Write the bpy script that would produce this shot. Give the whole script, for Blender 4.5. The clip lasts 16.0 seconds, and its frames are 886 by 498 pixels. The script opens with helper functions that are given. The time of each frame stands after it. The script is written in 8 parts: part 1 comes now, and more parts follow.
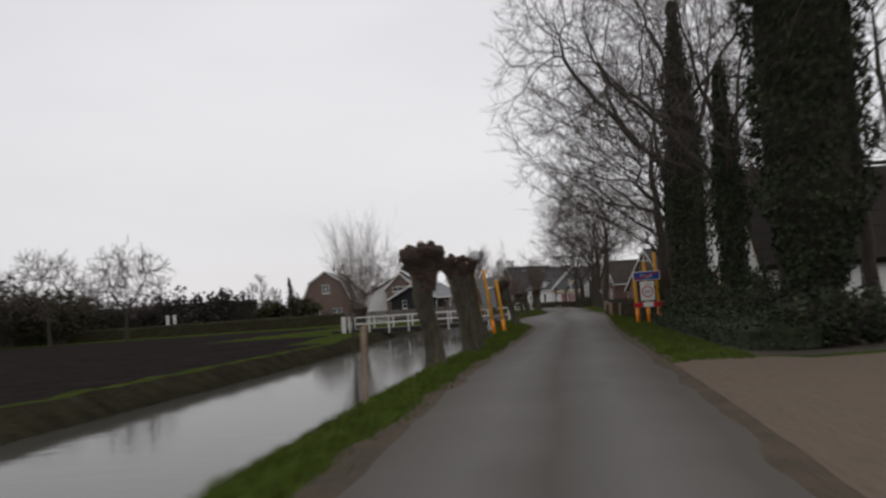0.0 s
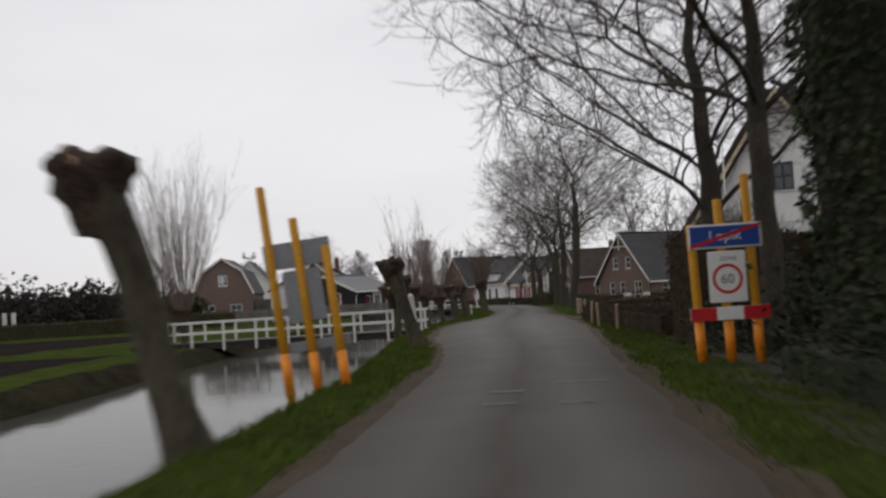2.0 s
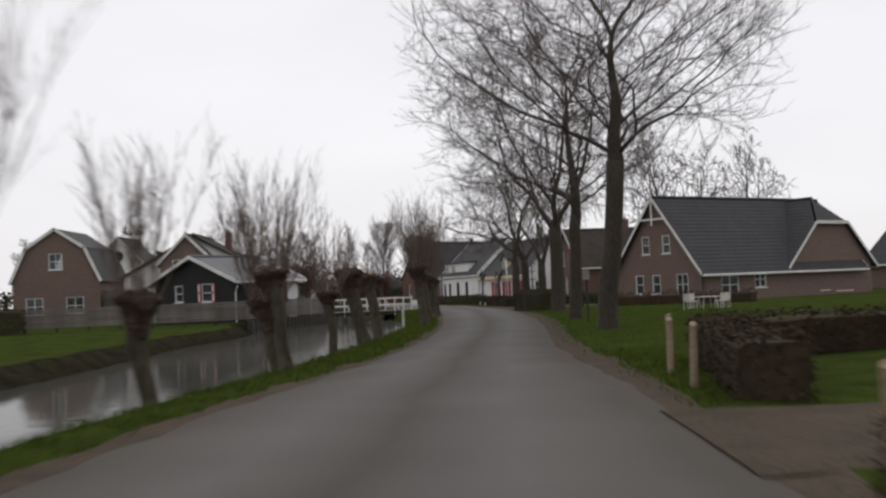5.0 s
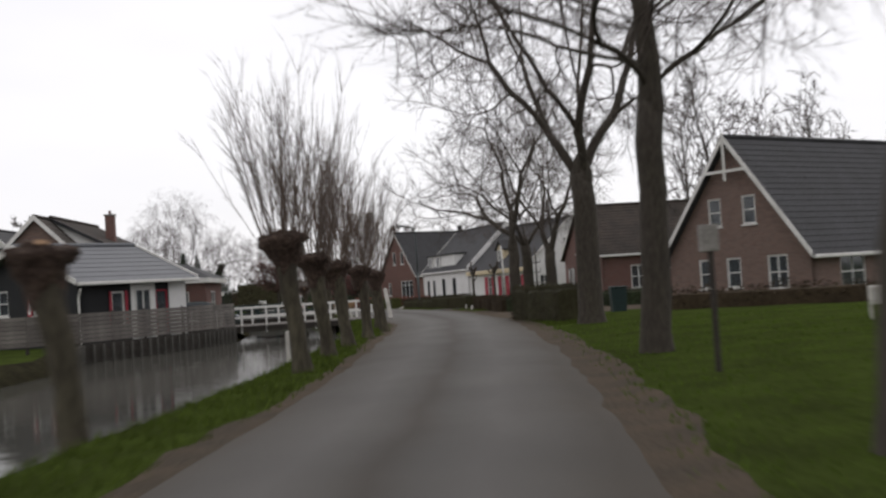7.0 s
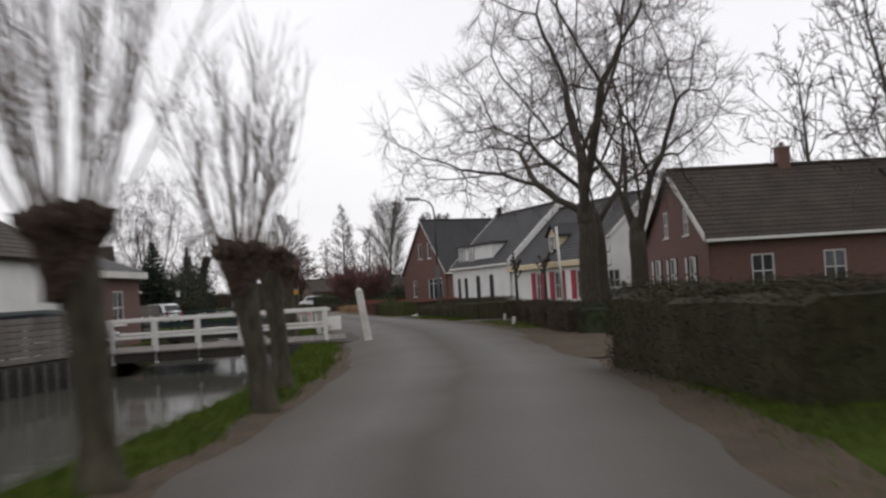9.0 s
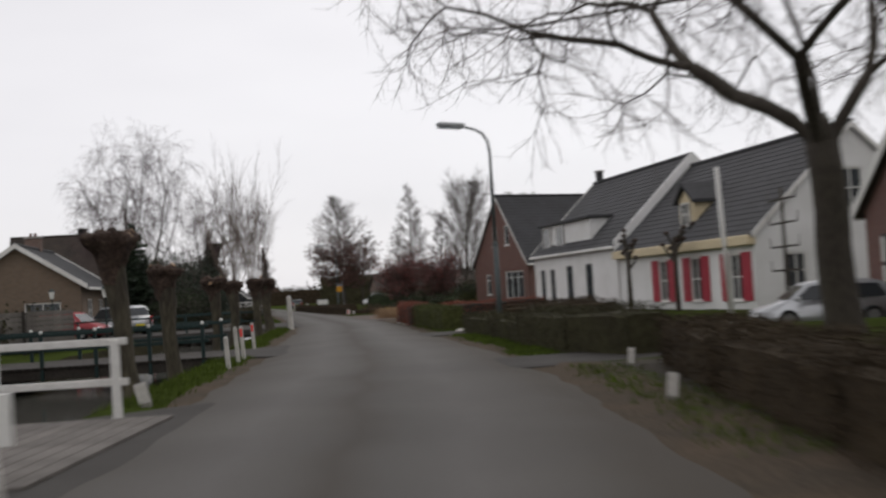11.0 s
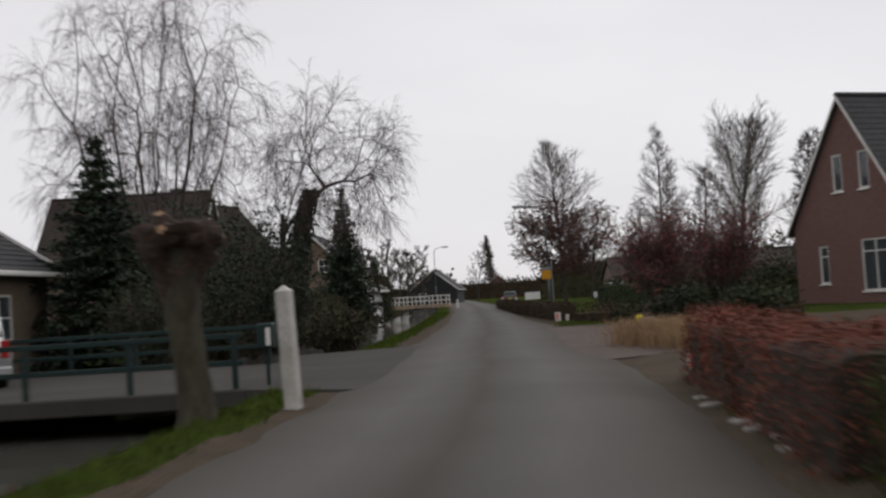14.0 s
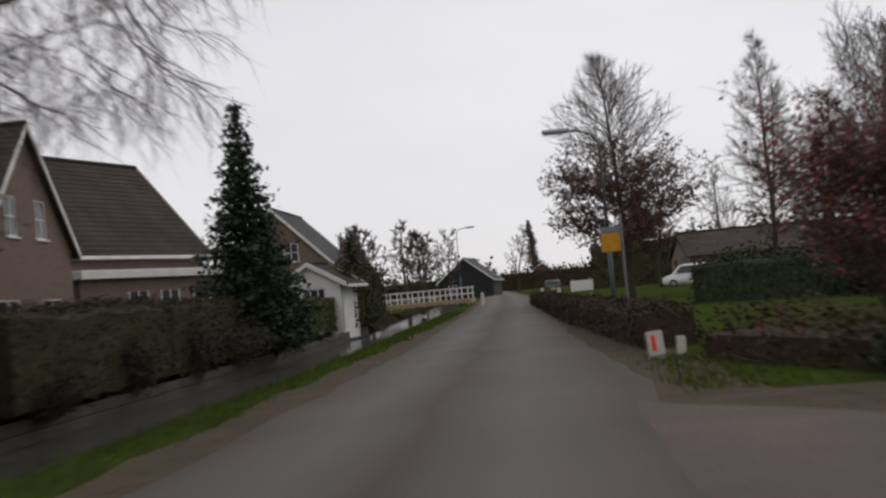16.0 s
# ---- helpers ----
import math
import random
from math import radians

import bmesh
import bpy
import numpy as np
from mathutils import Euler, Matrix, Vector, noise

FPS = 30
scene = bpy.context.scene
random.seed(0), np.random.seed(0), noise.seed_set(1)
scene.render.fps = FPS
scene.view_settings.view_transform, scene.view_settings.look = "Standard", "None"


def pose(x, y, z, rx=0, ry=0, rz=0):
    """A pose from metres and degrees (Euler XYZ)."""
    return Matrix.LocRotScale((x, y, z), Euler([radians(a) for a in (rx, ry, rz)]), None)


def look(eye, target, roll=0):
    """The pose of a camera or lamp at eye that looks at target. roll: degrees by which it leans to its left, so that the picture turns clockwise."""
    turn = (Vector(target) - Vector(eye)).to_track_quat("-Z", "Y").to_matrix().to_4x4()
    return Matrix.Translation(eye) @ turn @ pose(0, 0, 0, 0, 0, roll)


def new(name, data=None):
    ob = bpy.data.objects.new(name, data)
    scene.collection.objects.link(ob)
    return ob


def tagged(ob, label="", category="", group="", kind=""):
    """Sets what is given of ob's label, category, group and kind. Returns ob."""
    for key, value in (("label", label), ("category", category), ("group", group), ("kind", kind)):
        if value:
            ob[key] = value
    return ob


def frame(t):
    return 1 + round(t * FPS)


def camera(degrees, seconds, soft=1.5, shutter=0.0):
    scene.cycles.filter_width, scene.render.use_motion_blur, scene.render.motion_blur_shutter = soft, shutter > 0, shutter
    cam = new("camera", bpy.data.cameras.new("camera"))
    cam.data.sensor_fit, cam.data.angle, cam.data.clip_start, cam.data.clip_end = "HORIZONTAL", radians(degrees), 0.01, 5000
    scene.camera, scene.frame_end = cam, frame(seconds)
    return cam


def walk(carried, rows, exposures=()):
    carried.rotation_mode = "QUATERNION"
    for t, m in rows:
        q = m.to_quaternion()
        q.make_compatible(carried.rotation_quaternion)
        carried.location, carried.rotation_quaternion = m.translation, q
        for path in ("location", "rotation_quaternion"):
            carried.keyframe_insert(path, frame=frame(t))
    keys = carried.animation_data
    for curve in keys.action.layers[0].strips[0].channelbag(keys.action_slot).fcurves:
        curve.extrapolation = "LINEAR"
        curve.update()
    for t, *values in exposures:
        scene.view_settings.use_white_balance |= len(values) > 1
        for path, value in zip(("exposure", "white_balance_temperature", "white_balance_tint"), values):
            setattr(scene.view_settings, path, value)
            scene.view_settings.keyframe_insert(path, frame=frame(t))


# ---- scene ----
cam = camera(41.7, 16.0, soft=2.4, shutter=0.6)
PATH = [
    (0, (2.361, 2.107, 1.289), (2.315, 4.104, 1.387), -3.9),
    (0.5, (2.876, 10.537, 1.255), (2.857, 12.535, 1.347), -3.2),
    (1, (3.691, 18.804, 1.267), (3.69, 20.802, 1.355), -3.6),
    (1.5, (4.43, 26.787, 1.325), (4.447, 28.785, 1.405), -3.7),
    (2, (5.185, 34.905, 1.295), (5.212, 36.903, 1.379), -3.6),
    (2.5, (5.867, 42.34, 1.315), (5.903, 44.338, 1.394), -3.2),
    (3, (6.538, 50.095, 1.24), (6.584, 52.093, 1.32), -3.5),
    (3.5, (7.184, 57.308, 1.274), (7.235, 59.306, 1.354), -3.8),
    (4, (7.82, 64.64, 1.385), (7.874, 66.638, 1.457), -2.9),
    (4.2, (8.053, 67.63, 1.438), (8.109, 69.628, 1.506), -2.4),
    (6.5, (11.071, 99.821, 1.294), (11.139, 101.818, 1.370), -2.9),
    (7, (11.615, 106.622, 1.297), (11.672, 108.620, 1.365), -3.7),
    (7.5, (12.056, 113.147, 1.283), (12.054, 115.145, 1.357), -3.5),
    (8, (12.362, 119.638, 1.288), (12.351, 121.637, 1.363), -3.7),
    (8.2, (12.453, 122.256, 1.284), (12.442, 124.254, 1.359), -3.6),
    (10.5, (13.812, 152.538, 1.326), (13.73, 154.536, 1.389), -4.0),
    (11, (13.644, 159.465, 1.298), (13.466, 161.456, 1.371), -3.5),
    (11.5, (13.217, 165.981, 1.279), (12.924, 167.958, 1.357), -3.0),
    (12, (12.516, 172.931, 1.229), (12.14, 174.894, 1.311), -3.4),
    (12.5, (11.485, 179.7, 1.232), (11.045, 181.649, 1.319), -3.1),
    (13, (10.176, 186.81, 1.29), (9.68, 188.745, 1.376), -2.8),
    (13.5, (8.908, 193.565, 1.274), (8.375, 195.49, 1.36), -3.3),
    (14, (7.583, 200.427, 1.278), (7.01, 202.341, 1.36), -3.6),
    (14.5, (6.096, 207.148, 1.265), (5.498, 209.054, 1.347), -3.1),
    (15, (4.461, 214.283, 1.259), (3.847, 216.186, 1.337), -3.7),
    (15.5, (2.969, 221.628, 1.211), (2.34, 223.525, 1.285), -4.7),
    (16, (1.214, 229.106, 1.237), (0.564, 230.996, 1.311), -5.3),
]
import collections

walk(cam, [(t, look(eye, target, roll)) for t, eye, target, roll in PATH], exposures=((0, -0.06), (1, -0.02), (2, 0.0), (3, 0.05), (5, 0.15), (7, 0.3), (8, 0.3), (10.5, 0.15), (12, 0.08), (13, 0.0), (16, 0.0)))

# ---- overcast daylight ----
SUN_EL, SUN_ROT = radians(38), radians(200)
world = bpy.data.worlds.new("overcast_sky")
scene.world = world
world.use_nodes = True
wn, wl = world.node_tree.nodes, world.node_tree.links
wn.clear()
w_out = wn.new("ShaderNodeOutputWorld")
w_bg = wn.new("ShaderNodeBackground")
w_sky = wn.new("ShaderNodeTexSky")
w_sky.sky_type = "NISHITA"
w_sky.sun_disc = False
w_sky.sun_elevation, w_sky.sun_rotation = SUN_EL, SUN_ROT
w_mix = wn.new("ShaderNodeMix")
w_mix.data_type = "RGBA"
w_mix.inputs["Factor"].default_value = 0.93
w_co = wn.new("ShaderNodeTexCoord")
w_noise = wn.new("ShaderNodeTexNoise")
w_noise.inputs["Scale"].default_value = 1.6
w_noise.inputs["Detail"].default_value = 4.0
w_map = wn.new("ShaderNodeMapping")
w_map.inputs["Scale"].default_value = (1, 1, 3.5)
w_ramp = wn.new("ShaderNodeValToRGB")
w_ramp.color_ramp.elements[0].position, w_ramp.color_ramp.elements[1].position = 0.3, 0.72
w_ramp.color_ramp.elements[0].color = (7.35, 7.15, 7.4, 1)
w_ramp.color_ramp.elements[1].color = (8.75, 8.55, 8.75, 1)
wl.new(w_co.outputs["Generated"], w_map.inputs["Vector"])
wl.new(w_map.outputs["Vector"], w_noise.inputs["Vector"])
wl.new(w_noise.outputs["Fac"], w_ramp.inputs["Fac"])
wl.new(w_sky.outputs["Color"], w_mix.inputs["A"])
wl.new(w_ramp.outputs["Color"], w_mix.inputs["B"])
wl.new(w_mix.outputs["Result"], w_bg.inputs["Color"])
w_bg.inputs["Strength"].default_value = 0.1
wl.new(w_bg.outputs["Background"], w_out.inputs["Surface"])
sun = new("sun", bpy.data.lights.new("sun", "SUN"))
sun.data.energy, sun.data.angle, sun.data.color = 0.5, radians(30), (1.0, 0.97, 0.93)
sun.matrix_world = pose(0, 0, 60, 90 - 38, 0, 160)

# ---- materials ----
def material(name, base, rough=0.8, metal=0.0, vary=0.25, scale=3.0, fine=40.0, bump=0.3, second=None, island=0.0, spec=0.3, dist=0.02, stretch=None):
    """A two-scale procedural surface: stains at `scale`, grain at `fine`."""
    m = bpy.data.materials.new(name)
    m.use_nodes = True
    n, l = m.node_tree.nodes, m.node_tree.links
    b = n["Principled BSDF"]
    co = n.new("ShaderNodeTexCoord")
    src = co.outputs["Object"]
    if stretch:
        mp = n.new("ShaderNodeMapping")
        mp.inputs["Scale"].default_value = stretch
        l.new(src, mp.inputs["Vector"])
        src = mp.outputs["Vector"]
    big = n.new("ShaderNodeTexNoise")
    big.inputs["Scale"].default_value, big.inputs["Detail"].default_value = scale, 5
    small = n.new("ShaderNodeTexNoise")
    small.inputs["Scale"].default_value, small.inputs["Detail"].default_value = fine, 3
    for t in (big, small):
        l.new(src, t.inputs["Vector"])
    ramp = n.new("ShaderNodeValToRGB")
    ramp.color_ramp.elements[0].position, ramp.color_ramp.elements[1].position = 0.32, 0.7
    second = second or tuple(c * (1 - vary) for c in base)
    ramp.color_ramp.elements[0].color = (*second, 1)
    ramp.color_ramp.elements[1].color = (*base, 1)
    l.new(big.outputs["Fac"], ramp.inputs["Fac"])
    hsv = n.new("ShaderNodeHueSaturation")
    l.new(ramp.outputs["Color"], hsv.inputs["Color"])
    mr = n.new("ShaderNodeMapRange")
    mr.inputs["From Min"].default_value, mr.inputs["From Max"].default_value = 0.3, 0.7
    mr.inputs["To Min"].default_value, mr.inputs["To Max"].default_value = 1 - vary, 1 + vary
    l.new(small.outputs["Fac"], mr.inputs["Value"])
    val = mr.outputs["Result"]
    if island:
        geo = n.new("ShaderNodeNewGeometry")
        ob = n.new("ShaderNodeObjectInfo")
        add = n.new("ShaderNodeMath")
        add.operation = "ADD"
        l.new(geo.outputs["Random Per Island"], add.inputs[0])
        l.new(ob.outputs["Random"], add.inputs[1])
        r2 = n.new("ShaderNodeMapRange")
        r2.inputs["From Max"].default_value = 2.0
        r2.inputs["To Min"].default_value, r2.inputs["To Max"].default_value = 1 - island, 1 + island
        l.new(add.outputs[0], r2.inputs["Value"])
        mul = n.new("ShaderNodeMath")
        mul.operation = "MULTIPLY"
        l.new(val, mul.inputs[0])
        l.new(r2.outputs["Result"], mul.inputs[1])
        val = mul.outputs[0]
    l.new(val, hsv.inputs["Value"])
    l.new(hsv.outputs["Color"], b.inputs["Base Color"])
    b.inputs["Roughness"].default_value, b.inputs["Metallic"].default_value = rough, metal
    b.inputs["Specular IOR Level"].default_value = spec
    if bump:
        bp = n.new("ShaderNodeBump")
        bp.inputs["Strength"].default_value, bp.inputs["Distance"].default_value = bump, dist
        l.new(small.outputs["Fac"], bp.inputs["Height"])
        l.new(bp.outputs["Normal"], b.inputs["Normal"])
    return m


def brick_material(name, a, b2, mortar, rough=0.85):
    """Courses of brick 0.21 x 0.06 m, for walls seen from afar."""
    m = material(name, a, rough, vary=0.12, scale=0.6, fine=25)
    n, l = m.node_tree.nodes, m.node_tree.links
    co = n.new("ShaderNodeTexCoord")
    sep = n.new("ShaderNodeSeparateXYZ")
    l.new(co.outputs["Object"], sep.inputs[0])
    add = n.new("ShaderNodeMath")
    add.operation = "ADD"
    l.new(sep.outputs["X"], add.inputs[0])
    l.new(sep.outputs["Y"], add.inputs[1])
    comb = n.new("ShaderNodeCombineXYZ")
    l.new(add.outputs[0], comb.inputs["X"])
    l.new(sep.outputs["Z"], comb.inputs["Y"])
    br = n.new("ShaderNodeTexBrick")
    br.inputs["Scale"].default_value = 1.0
    br.inputs["Brick Width"].default_value, br.inputs["Row Height"].default_value = 0.22, 0.065
    br.inputs["Mortar Size"].default_value = 0.008
    br.inputs["Color1"].default_value, br.inputs["Color2"].default_value = (*a, 1), (*b2, 1)
    br.inputs["Mortar"].default_value = (*mortar, 1)
    l.new(comb.outputs[0], br.inputs["Vector"])
    hsv = [x for x in n if x.type == "HUE_SAT"][0]
    mix = n.new("ShaderNodeMix")
    mix.data_type, mix.blend_type = "RGBA", "MULTIPLY"
    mix.inputs["Factor"].default_value = 0.3
    ramp = [x for x in n if x.type == "VALTORGB"][0]
    l.new(br.outputs["Color"], mix.inputs["A"])
    l.new(ramp.outputs["Color"], mix.inputs["B"])
    l.new(mix.outputs["Result"], hsv.inputs["Color"])
    return m


M_asphalt = material("worn_asphalt", (0.083, 0.079, 0.0745), 0.85, vary=0.14, scale=0.35, fine=70, second=(0.068, 0.0645, 0.061), bump=0.35, dist=0.01)
M_litter = material("leaf_litter", (0.05, 0.04, 0.026), 0.95, vary=0.4, scale=1.5, fine=22, second=(0.028, 0.024, 0.016), bump=0.9, dist=0.05)
M_sand = material("pale_sandy_track", (0.125, 0.097, 0.074), 0.95, vary=0.25, scale=0.8, fine=16, second=(0.12, 0.095, 0.072), bump=0.6, dist=0.04, spec=0.05)
M_tarmac = material("dull_drive_tarmac", (0.066, 0.062, 0.057), 0.9, vary=0.2, scale=0.6, fine=60, second=(0.05, 0.046, 0.042), bump=0.4, dist=0.01, spec=0.15)
M_pebble = material("white_pebbles", (0.62, 0.59, 0.55), 0.9, vary=0.35, scale=4, fine=30, second=(0.42, 0.39, 0.36), bump=1.0, dist=0.03)
M_roadmark = material("worn_road_paint", (0.2, 0.195, 0.185), 0.85, vary=0.35, scale=6, fine=60, second=(0.1, 0.097, 0.092), bump=0.2)
M_dirt = material("muddy_verge", (0.088, 0.067, 0.048), 0.95, vary=0.3, scale=1.2, fine=18, second=(0.06, 0.05, 0.038), bump=0.6, dist=0.04, spec=0.05)
M_grass_soil = material("grassy_ground", (0.05, 0.07, 0.016), 0.95, vary=0.3, scale=0.9, fine=14, second=(0.034, 0.044, 0.013), bump=0.8, dist=0.05, spec=0.0)
M_bankmud = material("dark_bank_mud", (0.036, 0.034, 0.02), 0.95, vary=0.4, scale=1.4, fine=12, second=(0.02, 0.018, 0.013), bump=1.0, dist=0.06, spec=0.0)
M_field = material("ploughed_soil", (0.027, 0.0235, 0.022), 0.95, vary=0.35, scale=0.5, fine=6, second=(0.02, 0.017, 0.016), bump=1.0, dist=0.1, spec=0.0)
M_blade = material("grass_blades", (0.076, 0.108, 0.02), 0.9, vary=0.3, scale=0.7, fine=6, second=(0.052, 0.07, 0.016), bump=0, island=0.35, spec=0.0)
M_lawn = material("lawn_blades", (0.085, 0.132, 0.02), 0.9, vary=0.3, scale=0.7, fine=6, second=(0.06, 0.09, 0.016), bump=0, island=0.35, spec=0.0)
M_bark = material("grey_brown_bark", (0.053, 0.046, 0.034), 0.95, vary=0.3, scale=2, fine=16, second=(0.05, 0.042, 0.034), bump=0.8, dist=0.03, stretch=(1, 1, 0.35))
M_willow = material("willow_bark", (0.085, 0.076, 0.05), 0.95, vary=0.35, scale=2.5, fine=14, second=(0.045, 0.038, 0.028), bump=1.0, dist=0.05, stretch=(1, 1, 0.3))
M_knob = material("pollard_head_bark", (0.07, 0.048, 0.036), 0.95, vary=0.4, scale=3, fine=14, second=(0.04, 0.026, 0.02), bump=1.0, dist=0.05)
M_cut = material("fresh_cut_wood", (0.42, 0.27, 0.16), 0.8, vary=0.2, scale=6, fine=30)
M_twig = material("bare_twigs", (0.10, 0.08, 0.07), 0.9, vary=0.25, scale=1, fine=8, bump=0, island=0.2)
M_shoot = material("willow_shoots", (0.14, 0.105, 0.085), 0.8, vary=0.25, scale=1, fine=8, bump=0, island=0.2)
M_birch = material("birch_twigs", (0.095, 0.066, 0.064), 0.9, vary=0.25, scale=1, fine=8, bump=0, island=0.2)
M_ivy = material("dark_ivy_leaves", (0.041, 0.054, 0.026), 0.8, vary=0.4, scale=1, fine=6, bump=0, island=0.4, second=(0.026, 0.031, 0.02), spec=0.08)
M_farwood = material("far_bare_thicket", (0.062, 0.056, 0.05), 0.9, vary=0.3, scale=0.3, fine=4, bump=0, island=0.35, second=(0.04, 0.037, 0.033), spec=0.05)
M_hedge = material("dark_hedge_leaves", (0.054, 0.052, 0.027), 0.8, vary=0.25, scale=1, fine=6, bump=0, island=0.14, second=(0.04, 0.036, 0.021), spec=0.08)
M_hedge_green = material("green_hedge_leaves", (0.072, 0.082, 0.025), 0.8, vary=0.4, scale=1, fine=6, bump=0, island=0.22, second=(0.05, 0.052, 0.022), spec=0.08)
M_hedge_brown = material("brown_hedge_leaves", (0.06, 0.045, 0.028), 0.85, vary=0.25, scale=1, fine=6, bump=0, island=0.14, second=(0.042, 0.032, 0.021), spec=0.08)
M_hedge_red = material("copper_beech_leaves", (0.23, 0.06, 0.035), 0.8, vary=0.4, scale=1, fine=6, bump=0, island=0.2, second=(0.1, 0.04, 0.025))
M_redleaf = material("dry_red_leaves", (0.29, 0.085, 0.078), 0.85, vary=0.4, scale=1, fine=6, bump=0, island=0.45, second=(0.07, 0.03, 0.03))
M_oakleaf = material("dry_brown_leaves", (0.11, 0.06, 0.05), 0.85, vary=0.4, scale=1, fine=6, bump=0, island=0.45, second=(0.09, 0.045, 0.038))
M_needles = material("dark_needles", (0.033, 0.052, 0.026), 0.8, vary=0.4, scale=1, fine=6, bump=0, island=0.4, second=(0.02, 0.029, 0.02))
M_strawgrass = material("straw_grass", (0.40, 0.27, 0.15), 0.9, vary=0.3, scale=1, fine=6, bump=0, island=0.35, second=(0.26, 0.17, 0.1))
M_core = material("hedge_inner_twigs", (0.042, 0.036, 0.026), 0.95, vary=0.4, scale=2, fine=12)
M_white = material("white_painted_wood", (0.72, 0.71, 0.68), 0.55, vary=0.08, scale=1.2, fine=18, second=(0.58, 0.57, 0.53), bump=0.15)
M_post = material("dirty_white_post_paint", (0.66, 0.64, 0.6), 0.6, vary=0.12, scale=2.0, fine=14, second=(0.42, 0.4, 0.36), bump=0.2)
M_render = material("white_rendered_wall", (0.76, 0.755, 0.74), 0.8, vary=0.05, scale=0.8, fine=20, second=(0.66, 0.655, 0.63), bump=0.2)
M_brickbrown = brick_material("brown_brick", (0.24, 0.155, 0.125), (0.17, 0.11, 0.09), (0.22, 0.2, 0.18))
M_brickred = brick_material("red_brick", (0.21, 0.105, 0.085), (0.16, 0.078, 0.064), (0.2, 0.165, 0.15))
M_brickyellow = brick_material("yellow_brick", (0.235, 0.172, 0.12), (0.18, 0.13, 0.092), (0.2, 0.178, 0.15))
M_tile = material("dark_roof_tile", (0.05, 0.05, 0.053), 0.8, vary=0.25, scale=0.8, fine=10, second=(0.042, 0.042, 0.043), bump=0.3, island=0.2, spec=0.25)
M_tilebrown = material("weathered_brown_roof_tile", (0.06, 0.048, 0.04), 0.85, vary=0.25, scale=0.8, fine=10, second=(0.036, 0.032, 0.028), bump=0.3, island=0.2, spec=0.12)
M_thatch = material("old_thatch", (0.035, 0.029, 0.023), 1.0, vary=0.3, scale=0.8, fine=24, second=(0.022, 0.019, 0.016), bump=1.0, dist=0.05)
M_greysheet = material("mid_grey_sheet_roof", (0.135, 0.14, 0.15), 0.65, vary=0.1, scale=0.8, fine=10, bump=0.1)
M_blackwood = material("black_tarred_boards", (0.018, 0.019, 0.02), 0.7, vary=0.3, scale=1.0, fine=14, bump=0.4, island=0.25)
M_greywood = material("weathered_grey_boards", (0.17, 0.155, 0.14), 0.9, vary=0.25, scale=1.2, fine=16, second=(0.1, 0.09, 0.08), bump=0.5, island=0.3)
M_darkwood = material("dark_wet_timber", (0.042, 0.036, 0.03), 0.85, vary=0.3, scale=1.2, fine=16, bump=0.5, island=0.3)
M_pile = material("wet_grey_piles", (0.105, 0.1, 0.088), 0.85, vary=0.3, scale=1.5, fine=14, second=(0.06, 0.058, 0.05), bump=0.5)
M_quayboard = material("old_quay_boards", (0.075, 0.068, 0.058), 0.9, vary=0.35, scale=1.2, fine=14, second=(0.04, 0.037, 0.03), bump=0.5, island=0.2)
M_stake = material("pale_split_stakes", (0.36, 0.27, 0.19), 0.85, vary=0.2, scale=2, fine=16, second=(0.24, 0.18, 0.13), bump=0.4)
M_cream = material("cream_painted_wood", (0.62, 0.52, 0.34), 0.6, vary=0.08, scale=2, fine=18, bump=0.15)
M_blackpaint = material("black_painted_wood", (0.02, 0.02, 0.022), 0.45, vary=0.2, scale=2, fine=18, bump=0.15)
M_redpaint = material("red_painted_shutter", (0.36, 0.03, 0.05), 0.5, vary=0.12, scale=2, fine=18, bump=0.15)
M_greenpaint = material("dark_green_paint", (0.012, 0.03, 0.028), 0.5, vary=0.2, scale=2, fine=18, bump=0.15)
M_metal = material("galvanised_steel", (0.25, 0.26, 0.27), 0.5, metal=0.7, vary=0.15, scale=3, fine=20, bump=0.1)
M_lampgrey = material("grey_green_lamp_paint", (0.07, 0.085, 0.085), 0.5, vary=0.15, scale=1, fine=14, bump=0.1)
M_lamphead = material("pale_lamp_housing", (0.4, 0.41, 0.42), 0.4, vary=0.1, scale=3, fine=20, bump=0.05)
M_concrete = material("worn_concrete", (0.3, 0.285, 0.26), 0.9, vary=0.2, scale=1.5, fine=18, second=(0.19, 0.18, 0.165), bump=0.5)
M_brickpave = material("brick_paving", (0.112, 0.08, 0.066), 0.9, vary=0.2, scale=1.0, fine=22, second=(0.068, 0.053, 0.044), bump=0.5, island=0.25)
M_boulder = material("pale_boulder_stone", (0.3, 0.285, 0.26), 0.9, vary=0.35, scale=3, fine=16, second=(0.25, 0.24, 0.22), bump=0.7)
M_curtain = material("pale_curtain", (0.5, 0.49, 0.46), 0.9, vary=0.1, scale=2, fine=16)
M_backing = material("dark_window_backing", (0.03, 0.03, 0.032), 0.9, vary=0.3, scale=1, fine=6)
M_yellow = material("yellow_traffic_paint", (0.62, 0.30, 0.015), 0.5, vary=0.12, scale=2, fine=16, second=(0.5, 0.23, 0.012), bump=0.1)
M_orange = material("orange_reflective_sleeve", (0.9, 0.32, 0.02), 0.35, vary=0.12, scale=4, fine=30, second=(0.75, 0.22, 0.01), bump=0.05)
M_signblue = material("blue_sign_face", (0.02, 0.06, 0.28), 0.45, vary=0.06, scale=2, fine=16, bump=0.05)
